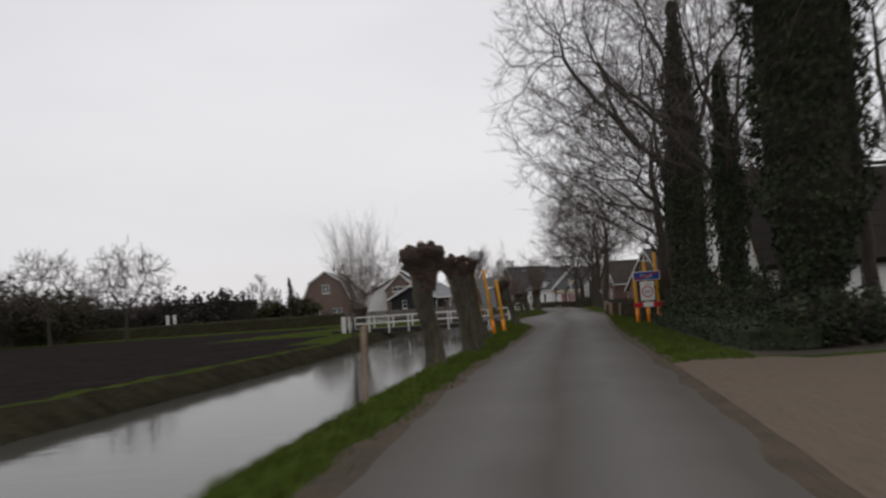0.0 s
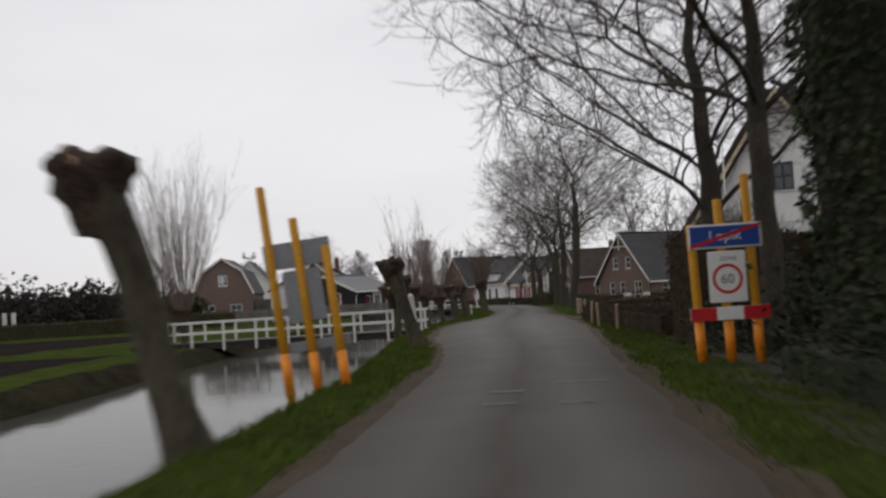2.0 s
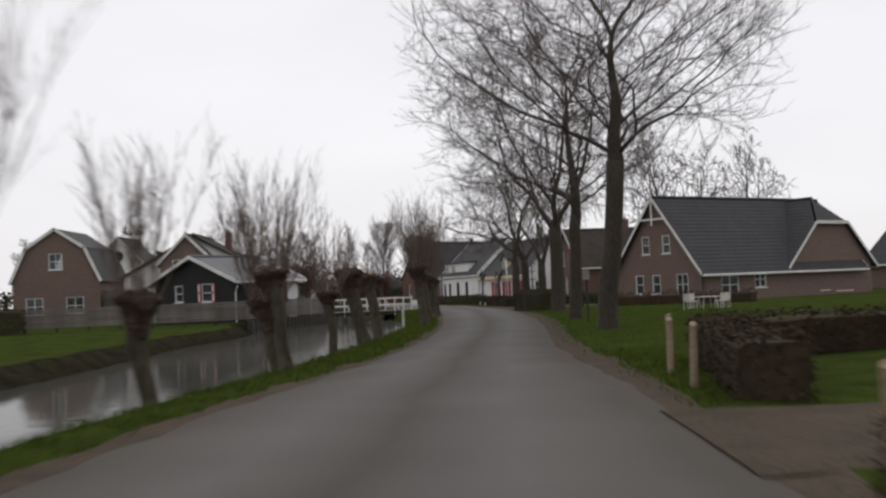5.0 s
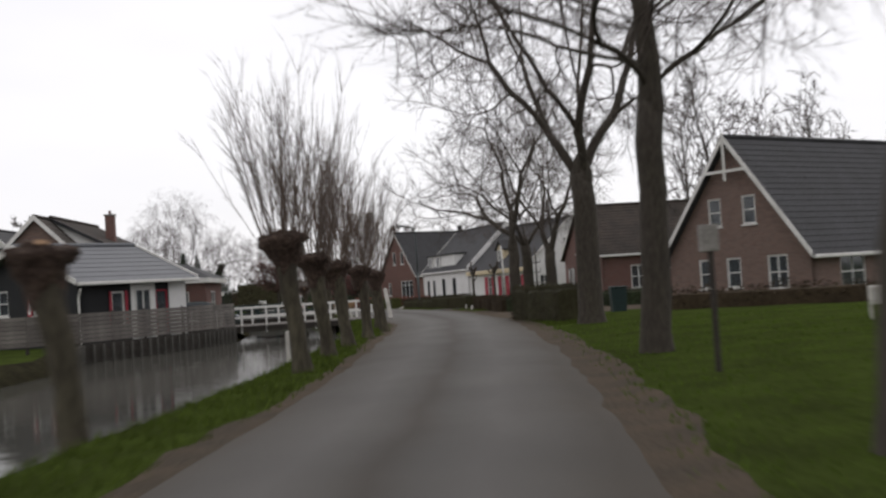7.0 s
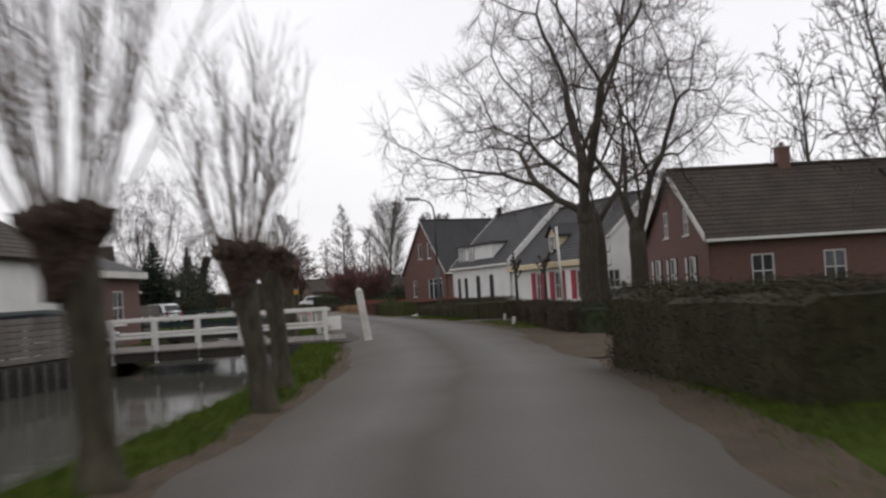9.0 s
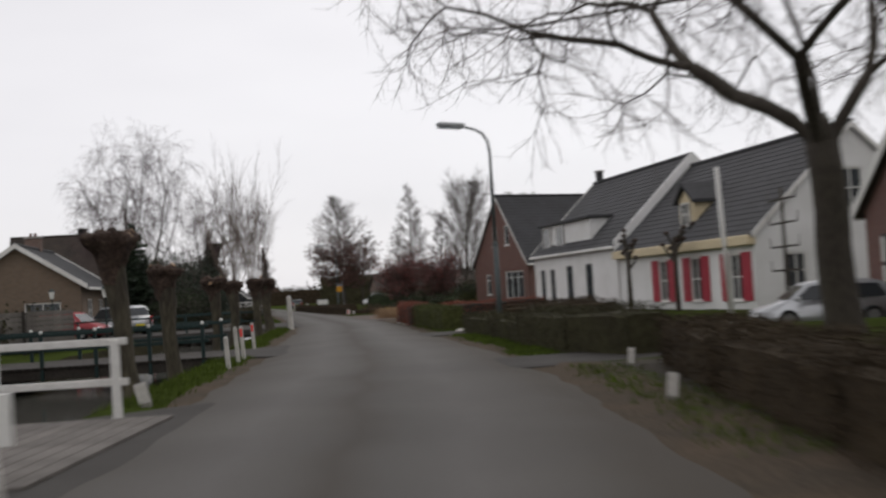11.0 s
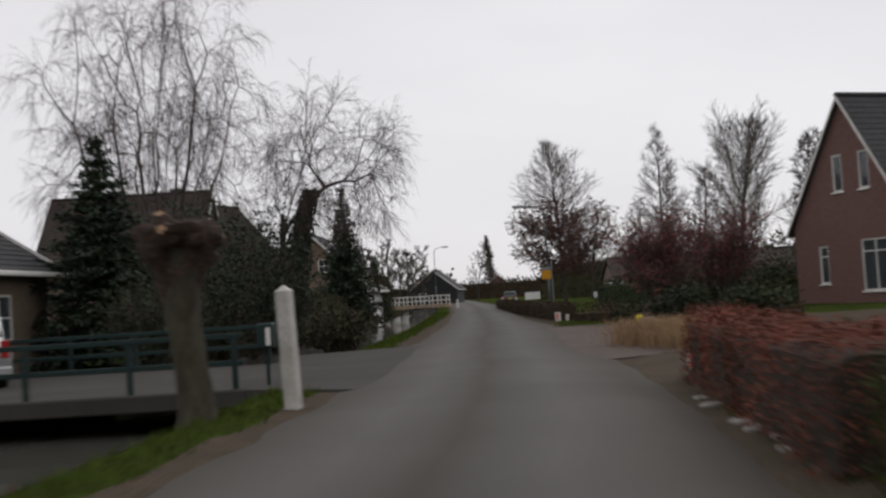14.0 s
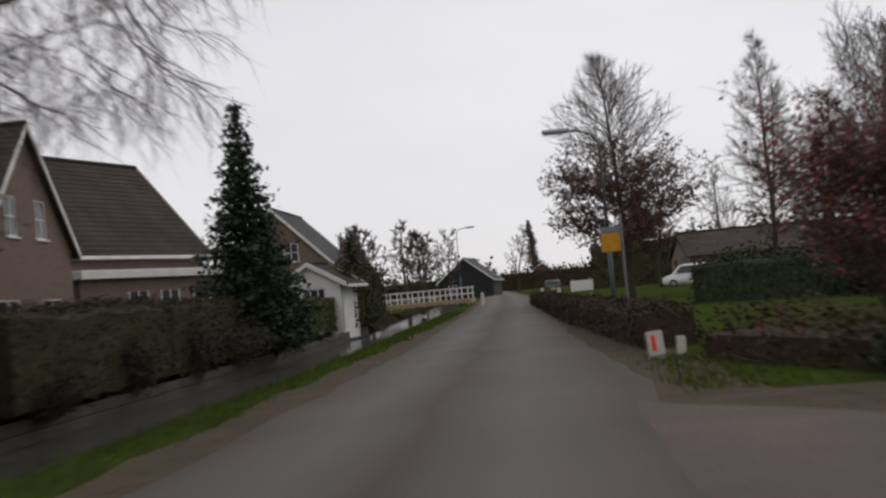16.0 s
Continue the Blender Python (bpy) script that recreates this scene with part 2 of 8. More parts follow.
M_signwhite = material("white_sign_face", (0.75, 0.74, 0.7), 0.45, vary=0.05, scale=2, fine=16, bump=0.05)
M_signred = material("red_sign_face", (0.5, 0.015, 0.02), 0.45, vary=0.06, scale=2, fine=16, bump=0.05)
M_signblack = material("black_sign_ink", (0.015, 0.015, 0.016), 0.5, vary=0.06, scale=2, fine=16, bump=0.0)
M_signgrey = material("grey_sign_back", (0.22, 0.23, 0.24), 0.5, metal=0.4, vary=0.1, scale=2, fine=16, bump=0.05)
M_carsilver = material("silver_car_paint", (0.5, 0.51, 0.52), 0.3, metal=0.5, vary=0.03, scale=2, fine=16, bump=0.0)
M_carwhite = material("white_car_paint", (0.7, 0.7, 0.7), 0.3, vary=0.03, scale=2, fine=16, bump=0.0, spec=0.5)
M_carred = material("red_car_paint", (0.3, 0.012, 0.02), 0.3, vary=0.03, scale=2, fine=16, bump=0.0, spec=0.5)
M_tyre = material("black_rubber", (0.018, 0.018, 0.018), 0.85, vary=0.2, scale=3, fine=20, bump=0.2)
M_rim = material("alloy_rim", (0.4, 0.4, 0.41), 0.35, metal=0.8, vary=0.1, scale=3, fine=20, bump=0.0)
M_taillight = material("red_tail_lamp", (0.35, 0.01, 0.01), 0.3, vary=0.1, scale=3, fine=20, bump=0.0, spec=0.5)
M_headlight = material("clear_head_lamp", (0.55, 0.56, 0.58), 0.15, metal=0.5, vary=0.1, scale=3, fine=20, bump=0.0)
M_yellowplastic = material("yellow_plastic", (0.75, 0.62, 0.02), 0.5, vary=0.08, scale=3, fine=20, bump=0.05)
M_redref = material("red_reflector", (0.9, 0.06, 0.05), 0.3, vary=0.08, scale=3, fine=20, bump=0.0)


def glass_material(name, tint, rough=0.04, clear=0.85):
    m = bpy.data.materials.new(name)
    m.use_nodes = True
    b = m.node_tree.nodes["Principled BSDF"]
    b.inputs["Base Color"].default_value = (*tint, 1)
    b.inputs["Roughness"].default_value = rough
    b.inputs["Transmission Weight"].default_value = clear
    b.inputs["IOR"].default_value = 1.45
    return m


M_glass = glass_material("window_glass", (0.26, 0.29, 0.31))
M_carglass = glass_material("tinted_car_glass", (0.03, 0.034, 0.038), 0.12, 0.0)

M_water = bpy.data.materials.new("canal_water")
M_water.use_nodes = True
_n, _l = M_water.node_tree.nodes, M_water.node_tree.links
_b = _n["Principled BSDF"]
_b.inputs["Base Color"].default_value = (0.05, 0.05, 0.043, 1)
_b.inputs["Roughness"].default_value = 0.06
_b.inputs["IOR"].default_value = 1.33
_b.inputs["Specular IOR Level"].default_value = 0.36
_co = _n.new("ShaderNodeTexCoord")
_nz = _n.new("ShaderNodeTexNoise")
_nz.inputs["Scale"].default_value, _nz.inputs["Detail"].default_value = 1.8, 4
_bp = _n.new("ShaderNodeBump")
_bp.inputs["Strength"].default_value, _bp.inputs["Distance"].default_value = 0.2, 0.025
_l.new(_co.outputs["Object"], _nz.inputs["Vector"])
_l.new(_nz.outputs["Fac"], _bp.inputs["Height"])
_l.new(_bp.outputs["Normal"], _b.inputs["Normal"])
# an even matt share, added to dull the sky's reflection in the water
_matt = _n.new("ShaderNodeBsdfDiffuse")
_matt.inputs["Color"].default_value = (0.06, 0.058, 0.05, 1)
_mixed = _n.new("ShaderNodeMixShader")
_mixed.inputs[0].default_value = 0.36
_l.new(_b.outputs["BSDF"], _mixed.inputs[1])
_l.new(_matt.outputs["BSDF"], _mixed.inputs[2])
_l.new(_mixed.outputs["Shader"], _n["Material Output"].inputs["Surface"])

# worn wheel tracks along the road, by its width (u) and length (v)
M_road = M_asphalt.copy()
M_road.name = "wheel_worn_asphalt"
_n, _l = M_road.node_tree.nodes, M_road.node_tree.links
_uv = _n.new("ShaderNodeUVMap")
_sep = _n.new("ShaderNodeSeparateXYZ")
_l.new(_uv.outputs["UV"], _sep.inputs[0])
_wob = _n.new("ShaderNodeTexNoise")
_wob.inputs["Scale"].default_value = 0.25
_co = _n.new("ShaderNodeTexCoord")
_l.new(_co.outputs["Object"], _wob.inputs["Vector"])
_ma = _n.new("ShaderNodeMath")
_ma.operation = "MULTIPLY_ADD"
_ma.inputs[1].default_value = 0.16
_l.new(_wob.outputs["Fac"], _ma.inputs[0])
_l.new(_sep.outputs["X"], _ma.inputs[2])
_rp = _n.new("ShaderNodeValToRGB")
_rp.color_ramp.elements[0].position, _rp.color_ramp.elements[0].color = 0.08, (0.66, 0.58, 0.47, 1)
_rp.color_ramp.elements[1].position, _rp.color_ramp.elements[1].color = 1.0, (0.64, 0.56, 0.45, 1)
for _p, _c in ((0.2, (0.9, 0.86, 0.8)), (0.36, (1.24, 1.22, 1.2)), (0.47, (0.96, 0.93, 0.88)), (0.55, (0.64, 0.57, 0.49)), (0.64, (0.94, 0.92, 0.88)), (0.76, (1.24, 1.22, 1.2)), (0.9, (0.92, 0.88, 0.82))):
    _rp.color_ramp.elements.new(_p).color = (*_c, 1)
_l.new(_ma.outputs[0], _rp.inputs["Fac"])
_hs = [x for x in _n if x.type == "HUE_SAT"][0]
_mx = _n.new("ShaderNodeMix")
_mx.data_type, _mx.blend_type = "RGBA", "MULTIPLY"
_mx.inputs["Factor"].default_value = 1.0
_l.new(_hs.outputs["Color"], _mx.inputs["A"])
_l.new(_rp.outputs["Color"], _mx.inputs["B"])
_l.new(_mx.outputs["Result"], _n["Principled BSDF"].inputs["Base Color"])

# ---- mesh helpers ----
def mesh_ob(name, verts, faces, mat, parent=None, smooth=False, label="", mats=None, ids=None):
    me = bpy.data.meshes.new(name)
    me.from_pydata([tuple(v) for v in verts], [], faces)
    for m in (mats or [mat]):
        me.materials.append(m)
    if ids is not None:
        me.polygons.foreach_set("material_index", ids)
    if smooth:
        me.polygons.foreach_set("use_smooth", [True] * len(me.polygons))
    me.update()
    ob = new(name, me)
    if parent is not None:
        ob.parent = parent
    if label:
        tagged(ob, label)
    return ob


def part(name, bm, mat, parent, label="", smooth=False):
    """Links a bmesh as one mesh object under a thing or a part."""
    me = bpy.data.meshes.new(name)
    bm.to_mesh(me)
    bm.free()
    me.materials.append(mat)
    if smooth:
        me.polygons.foreach_set("use_smooth", [True] * len(me.polygons))
    ob = new(name, me)
    ob.parent = parent
    if label:
        tagged(ob, label)
    return ob


def thing(name, m, label, category, group="", kind=""):
    ob = new(name)
    ob.empty_display_size = 0.2
    ob.matrix_world = m
    return tagged(ob, label, category, group, kind)


def box(x0, y0, z0, x1, y1, z1, bevel=0.0, bm=None, m=None):
    bm = bm or bmesh.new()
    r = bmesh.ops.create_cube(bm, size=1.0)
    vs = r["verts"]
    bmesh.ops.transform(bm, verts=vs, matrix=Matrix.Translation(((x0 + x1) / 2, (y0 + y1) / 2, (z0 + z1) / 2)) @ Matrix.Diagonal((abs(x1 - x0), abs(y1 - y0), abs(z1 - z0), 1)))
    if bevel:
        es = list({e for v in vs for e in v.link_edges})
        r2 = bmesh.ops.bevel(bm, geom=es, offset=bevel, segments=1, affect="EDGES")
        vs = r2["verts"]
    if m is not None:
        bmesh.ops.transform(bm, verts=list({v for v in vs if v.is_valid}), matrix=m)
    return bm


def prism(outline, y0, y1, bm=None):
    """An outline of (x, z) points drawn along y."""
    bm = bm or bmesh.new()
    a = [bm.verts.new((x, y0, z)) for x, z in outline]
    b = [bm.verts.new((x, y1, z)) for x, z in outline]
    n = len(outline)
    bm.faces.new(a)
    bm.faces.new(b[::-1])
    for i in range(n):
        bm.faces.new((a[i], b[i], b[(i + 1) % n], a[(i + 1) % n]))
    bmesh.ops.recalc_face_normals(bm, faces=bm.faces)
    return bm


def tube(points, radii, sides=6, bm=None, cap=True):
    """A tapering tube along points."""
    bm = bm or bmesh.new()
    rings = []
    pts = [Vector(p) for p in points]
    for i, p in enumerate(pts):
        d = (pts[min(i + 1, len(pts) - 1)] - pts[max(i - 1, 0)]).normalized()
        q = d.to_track_quat("Z", "Y")
        rings.append([bm.verts.new(p + q @ Vector((math.cos(a) * radii[i], math.sin(a) * radii[i], 0))) for a in [2 * math.pi * k / sides for k in range(sides)]])
    for a, b in zip(rings, rings[1:]):
        for k in range(sides):
            bm.faces.new((a[k], a[(k + 1) % sides], b[(k + 1) % sides], b[k]))
    if cap:
        bm.faces.new(rings[0][::-1])
        bm.faces.new(rings[-1])
    return bm


# ---- the road's edges, by its length along y ----
ROAD_Y = (-60, 0, 10, 24, 40, 58, 66, 75, 90, 108, 124, 140, 152, 160, 168, 176, 184, 192, 200, 208, 218, 228, 242, 256, 270, 300, 345, 400, 520)
ROAD_L = (-3.6, 0.7, 1.2, 2.2, 3.7, 5.3, 5.5, 5.35, 6.0, 8.8, 10.15, 10.7, 10.95, 10.5, 9.6, 8.5, 7.3, 5.8, 4.25, 2.9, 0.7, -1.9, -5.4, -9.0, -13.0, -21.5, -35.0, -51.5, -88.0)
ROAD_R = (-1.0, 3.4, 4.5, 5.75, 7.05, 8.75, 9.6, 10.55, 11.85, 12.6, 14.1, 15.0, 15.3, 15.1, 14.6, 13.8, 12.4, 10.75, 9.05, 7.5, 5.3, 2.6, -0.9, -5.0, -8.8, -17.0, -29.6, -46.0, -82.0)


def smooth_at(ys, vs, y):
    """Catmull-Rom through the table."""
    i = int(np.clip(np.searchsorted(ys, y) - 1, 0, len(ys) - 2))
    t = (y - ys[i]) / (ys[i + 1] - ys[i])

    def slope(k):
        a, b = max(k - 1, 0), min(k + 1, len(ys) - 1)
        return (vs[b] - vs[a]) / (ys[b] - ys[a])
    h = ys[i + 1] - ys[i]
    return (2 * t**3 - 3 * t**2 + 1) * vs[i] + (t**3 - 2 * t**2 + t) * h * slope(i) + (-2 * t**3 + 3 * t**2) * vs[i + 1] + (t**3 - t**2) * h * slope(i + 1)


def left_edge(y):
    return smooth_at(ROAD_Y, ROAD_L, y)


def right_edge(y):
    return smooth_at(ROAD_Y, ROAD_R, y)


# canal: water's edges as offsets to the left of the road, and the far bank's height
CAN_Y = (-60, 0, 30, 60, 83, 110, 130, 141, 146, 152, 156, 161, 167, 175, 195, 212, 240, 270, 300, 345, 520)
CAN_A = (2.2, 2.0, 2.1, 2.6, 2.2, 2.6, 2.4, 2.3, 2.2, 2.2, 2.2, 2.2, 2.2, 2.2, 2.4, 2.2, 2.4, 2.5, 2.5, 2.4, 2.4)
CAN_B = (8.2, 8.2, 8.6, 9.2, 9.0, 10.4, 11.6, 10.7, 10.9, 12.2, 10.4, 8.6, 7.0, 6.6, 6.6, 6.4, 6.0, 5.8, 6.2, 6.6, 7.0)
WATER = -0.7


def rough(x, y, s, a):
    return a * noise.noise(Vector((x * s, y * s, 3.1)))


def dirt_left(y):
    """Width of the muddy strip left of the road."""
    w = np.interp(y, (0, 12, 21, 27, 68, 77, 94, 101, 226, 238, 262, 272), (0.45, 0.4, 0.36, 0.32, 0.36, 0.42, 0.42, 0.36, 0.5, 0.8, 0.8, 0.5))
    w += (0.22 * noise.noise(Vector((y * 0.31, 1.7, 0))) + 0.16 * noise.noise(Vector((y * 0.9, 5.7, 0)))) * (0.6 + w * 0.5)
    return max(0.27, min(w, float(np.interp(y, CAN_Y, CAN_A)) - 1.15))


def dirt_right(y):
    """Width of the muddy strip right of the road."""
    w = np.interp(y, (0, 24, 94, 99, 150, 154), (0.4, 0.36, 0.4, 0.6, 0.6, 0.45))
    return max(0.27, w + (0.26 * noise.noise(Vector((y * 0.27, 8.2, 0))) + 0.16 * noise.noise(Vector((y * 0.85, 2.2, 0)))) * (0.55 + w * 0.6))


def ground_z(x, y):
    """Height of the ground sheet."""
    le, re = left_edge(y), right_edge(y)
    o = le - x
    a, b = np.interp(y, CAN_Y, CAN_A), np.interp(y, CAN_Y, CAN_B)
    if x > re + 0.2:
        d = x - re
        yard = 0.36 * max(0.0, min(1.0, (5.4 - math.hypot(x - 21.8, y - 195.6)) / 2.2))
        return -0.03 - yard - (0.03 if d < 0.4 else 0) + rough(x, y, 0.7, 0.05 if d > 0.4 else 0.02) - 0.12 * min(1, max(0, d - 0.9) / 2.0) * (1 if y < 104 else 0) + (0.1 * min(1, d / 4) if 104 < y < 150 else 0)
    if o < 0.2:
        return -0.06
    if o < a - 0.9:
        return -0.05 - (0.02 if o < 0.4 else 0) + rough(x, y, 0.9, 0.05 if o > 0.4 else 0.02)
    if o < a + 0.1:
        return -0.07 - (o - a + 0.9) * 0.75
    if o < b - 0.1:
        return -1.3
    if o < b + 0.9:
        return WATER - 0.12 + min(1.0, (o - b + 0.1)) * 0.62
    return -0.2 + rough(x, y, 0.5, 0.08)


# ---- ground sheet ----
def build_ground():
    ys = [-60, -40, -20, -10] + list(np.arange(-4, 320, 0.75)) + [330, 345, 370, 400, 440, 480, 520]
    verts, faces, ids = [], [], []
    rows = []
    for y in ys:
        le, re = left_edge(y), right_edge(y)
        a, b = np.interp(y, CAN_Y, CAN_A), np.interp(y, CAN_Y, CAN_B)
        dl, dr = dirt_left(y), dirt_right(y)
        ls = [900, 400, 160, 80, 45, 30, 22, max(16, b + 3.4), max(13, b + 2.5), b + 1.8, b + 1.2, b + 0.9, b + 0.5, b + 0.1, b - 0.3, (a + b) / 2, a + 0.4, a + 0.1, a - 0.25, a - 0.6, a - 0.9, (a - 0.9 + dl) * 0.5, dl, 0.25]
        xs = [le - o for o in ls] + [(le + re) / 2] + [re + o for o in (0.25, dr, dr + 0.3, dr + 0.65, 2.2, 3.0, 4.0, 6, 9, 13, 18, 26, 36, 60, 120, 300, 900)]
        row = []
        for x in xs:
            row.append(len(verts))
            verts.append((x, y, ground_z(x, y)))
        rows.append(row)
    for j in range(len(rows) - 1):
        for i in range(len(rows[0]) - 1):
            faces.append((rows[j][i], rows[j][i + 1], rows[j + 1][i + 1], rows[j + 1][i]))
            y = ys[j]
            k = i if i < 22 else 21 if i == 22 else i - 1 if i < 27 else i - 2
            m = 0
            if (k < 9 and y < 62) or (k < 8 and y < 83) or (k < 6 and y < 130):
                m = 1
            if k in (22, 23) or (k == 24 and (y < 26 or 156 < y < 166)) or (k in (25, 26, 27, 28) and 221 < y < 236):
                m = 2
            if i == 22 or (i == 25 and y < 215):
                m = 2
            if 24 <= k <= 31 and 212 <= y < (241 if k > 25 else 243):
                m = 2
            if k in (24, 25) and (243 <= y < 285 or 165 <= y < 180) or (24 <= k <= 29 and 160 <= y < 168):
                m = 2
            if 24 <= k <= 31 and y < 24:
                m = 5
            if k in (10, 11, 12, 13, 16, 17):
                m = 4
            if (26 <= k <= 33 and 25 <= y < 72) or (26 <= k <= 29 and 164 <= y < 179):
                m = 3
            ids.append(m)
    # far rim reaching the horizon
    n0 = len(verts)
    rim = [(-4000, -4000), (4000, -4000), (4000, 4500), (-4000, 4500)]
    verts += [(x, y, -0.25) for x, y in rim]
    f, l = rows[0], rows[-1]
    faces += [(n0, n0 + 1, f[-1], f[0]), (l[0], l[-1], n0 + 2, n0 + 3)]
    faces += [(n0 + 3, n0, f[0], l[0]), (n0 + 1, n0 + 2, l[-1], f[-1])]
    ids += [0, 0, 0, 0]
    g = mesh_ob("ground", verts, faces, None, mats=[M_grass_soil, M_field, M_dirt, M_litter, M_bankmud, M_sand], ids=ids, smooth=True)
    return tagged(g, "grassy village ground with canal banks and a ploughed field", "ground", kind="structure")


build_ground()


def build_road():
    ys = list(np.arange(-60, 330, 1.0)) + [345, 370, 400, 440, 480, 520]
    verts, faces = [], []
    for y in ys:
        le, re = left_edge(y), right_edge(y)
        le += rough(3, y, 0.6, 0.16)
        re += rough(9, y, 0.6, 0.16)
        for k in range(9):
            f = k / 8
            crown = 0.045 * (1 - (2 * f - 1) ** 2)
            z = crown - 0.004 + (-0.07 if k in (0, 8) else 0)
            verts.append((le + (re - le) * (f if 0 < k < 8 else (f * 1.04 - 0.02)), y, z))
    n = len(ys)
    for j in range(n - 1):
        for k in range(8):
            a = j * 9 + k
            faces.append((a, a + 1, a + 10, a + 9))
    ob = mesh_ob("road", verts, faces, M_road, smooth=True)
    uv = ob.data.uv_layers.new(name="UVMap")
    for lp in ob.data.loops:
        j, k = divmod(lp.vertex_index, 9)
        uv.data[lp.index].uv = (k / 8, ys[j])
    return tagged(ob, "narrow worn grey asphalt village road with soft edges", "road", kind="structure")


build_road()

_w = []
for y in list(np.arange(-60, 330, 2.0)) + [345, 400, 520]:
    le = left_edge(y)
    _w += [(le - np.interp(y, CAN_Y, CAN_B) - 0.5, y, WATER), (le - np.interp(y, CAN_Y, CAN_A) + 0.4, y, WATER)]
tagged(mesh_ob("water", _w, [(2 * i, 2 * i + 1, 2 * i + 3, 2 * i + 2) for i in range(len(_w) // 2 - 1)], M_water), "still dark canal water mirroring the grey sky", "water", kind="structure")


def paved_sheet(name, inner, outer, mat, label, lift=0.02):
    """A paved slab between two rows of (x, y), lying on the ground, with its edges turned down into it."""
    n, cross = 14, 7

    def at(row, f):
        x = f * (len(row) - 1)
        i = min(int(x), len(row) - 2)
        return [row[i][c] + (row[i + 1][c] - row[i][c]) * (x - i) for c in (0, 1)]
    v = []
    for i in range(n + 1):
        a, b = at(inner, i / n), at(outer, i / n)
        for j in range(cross + 1):
            f = j / cross
            x, y = a[0] + (b[0] - a[0]) * f, a[1] + (b[1] - a[1]) * f
            z = max(-0.012, ground_z(x, y) + lift) if x > (left_edge(y) + right_edge(y)) / 2 else -0.012
            if i in (0, n) or j == cross:
                z -= 0.02
            v.append((x, y, z))
    f = [(i * (cross + 1) + j, i * (cross + 1) + j + 1, (i + 1) * (cross + 1) + j + 1, (i + 1) * (cross + 1) + j) for i in range(n) for j in range(cross)]
    if (v[f[0][1]][0] - v[f[0][0]][0]) * (v[f[0][3]][1] - v[f[0][0]][1]) - (v[f[0][1]][1] - v[f[0][0]][1]) * (v[f[0][3]][0] - v[f[0][0]][0]) < 0:
        f = [q[::-1] for q in f]
    rim = [j for j in range(cross + 1)] + [i * (cross + 1) + cross for i in range(1, n + 1)] + [n * (cross + 1) + j for j in range(cross - 1, -1, -1)] + [i * (cross + 1) for i in range(n - 1, 0, -1)]
    base = len(v)
    v += [(v[k][0], v[k][1], v[k][2] - 0.4) for k in rim]
    m = len(rim)
    f += [(rim[k], base + k, base + (k + 1) % m, rim[(k + 1) % m]) for k in range(m)]
    return tagged(mesh_ob(name, v, f, mat), label, "pavement", kind="structure")

# ---- plants ----
class Soup:
    """Gathers tubes and leaf cards for one mesh."""

    def __init__(self):
        self.v, self.f = [], []

    def pipe(self, pts, radii, sides):
        ring0 = None
        n = len(pts)
        for i in range(n):
            d = pts[min(i + 1, n - 1)] - pts[max(i - 1, 0)]
            if d.length < 1e-6:
                d = Vector((0, 0, 1))
            d.normalize()
            a = d.orthogonal().normalized()
            b = d.cross(a)
            base = len(self.v)
            for k in range(sides):
                t = 2 * math.pi * k / sides
                self.v.append(pts[i] + (a * math.cos(t) + b * math.sin(t)) * radii[i])
            if ring0 is not None:
                for k in range(sides):
                    self.f.append((ring0 + k, ring0 + (k + 1) % sides, base + (k + 1) % sides, base + k))
            ring0 = base
        self.f.append(tuple(range(ring0, ring0 + sides)))

    def spike(self, p, q, r):
        """A fine twig: a three-sided point from p to q."""
        d = q - p
        a = d.orthogonal()
        a.normalize()
        b = d.cross(a)
        b.normalize()
        i = len(self.v)
        self.v += [p + a * r, p - a * (r * 0.5) + b * (r * 0.87), p - a * (r * 0.5) - b * (r * 0.87), q]
        self.f += [(i, i + 1, i + 3), (i + 1, i + 2, i + 3), (i + 2, i, i + 3)]

    def card(self, p, n, size, rnd, tall=1.0):
        a = n.orthogonal().normalized()
        a.rotate(Matrix.Rotation(rnd.uniform(0, 6.28), 3, n))
        b = n.cross(a).normalized()
        i = len(self.v)
        s = size * rnd.uniform(0.6, 1.3)
        if size < 0.06:
            self.v += [p - a * s * 0.55, p + a * s * 0.45 + b * s * 0.4 * tall + n * s * 0.12, p + a * s * 0.25 - b * s * 0.45 * tall]
            self.f.append((i, i + 1, i + 2))
            return
        self.v += [p - a * s * 0.5, p + b * s * 0.35 * tall + n * s * 0.1, p + a * s * 0.5 + n * s * 0.12, p - b * s * 0.35 * tall]
        self.f.append((i, i + 1, i + 2, i + 3))

    def mesh(self, name, mat, parent, smooth=False, label=""):
        return mesh_ob(name, self.v, self.f, mat, parent, smooth, label)


def wander(p, d, length, r0, r1, steps, rnd, wob, lift):
    pts, rad = [p.copy()], [r0]
    q, h = p.copy(), d.normalized()
    for i in range(steps):
        h = (h + Vector((rnd.gauss(0, wob), rnd.gauss(0, wob), rnd.gauss(0, wob) + lift))).normalized()
        q = q + h * (length / steps)
        pts.append(q.copy())
        rad.append(r0 + (r1 - r0) * (i + 1) / steps)
    return pts, rad


def side_way(d, spread, turn, rnd):
    a = d.orthogonal().normalized()
    a.rotate(Matrix.Rotation(turn, 3, d))
    return (d * math.cos(spread) + a * math.sin(spread)).normalized()


def along(ps, f):
    x = f * (len(ps) - 1)
    i = min(int(x), len(ps) - 2)
    return ps[i].lerp(ps[i + 1], x - i), (ps[i + 1] - ps[i]).normalized()


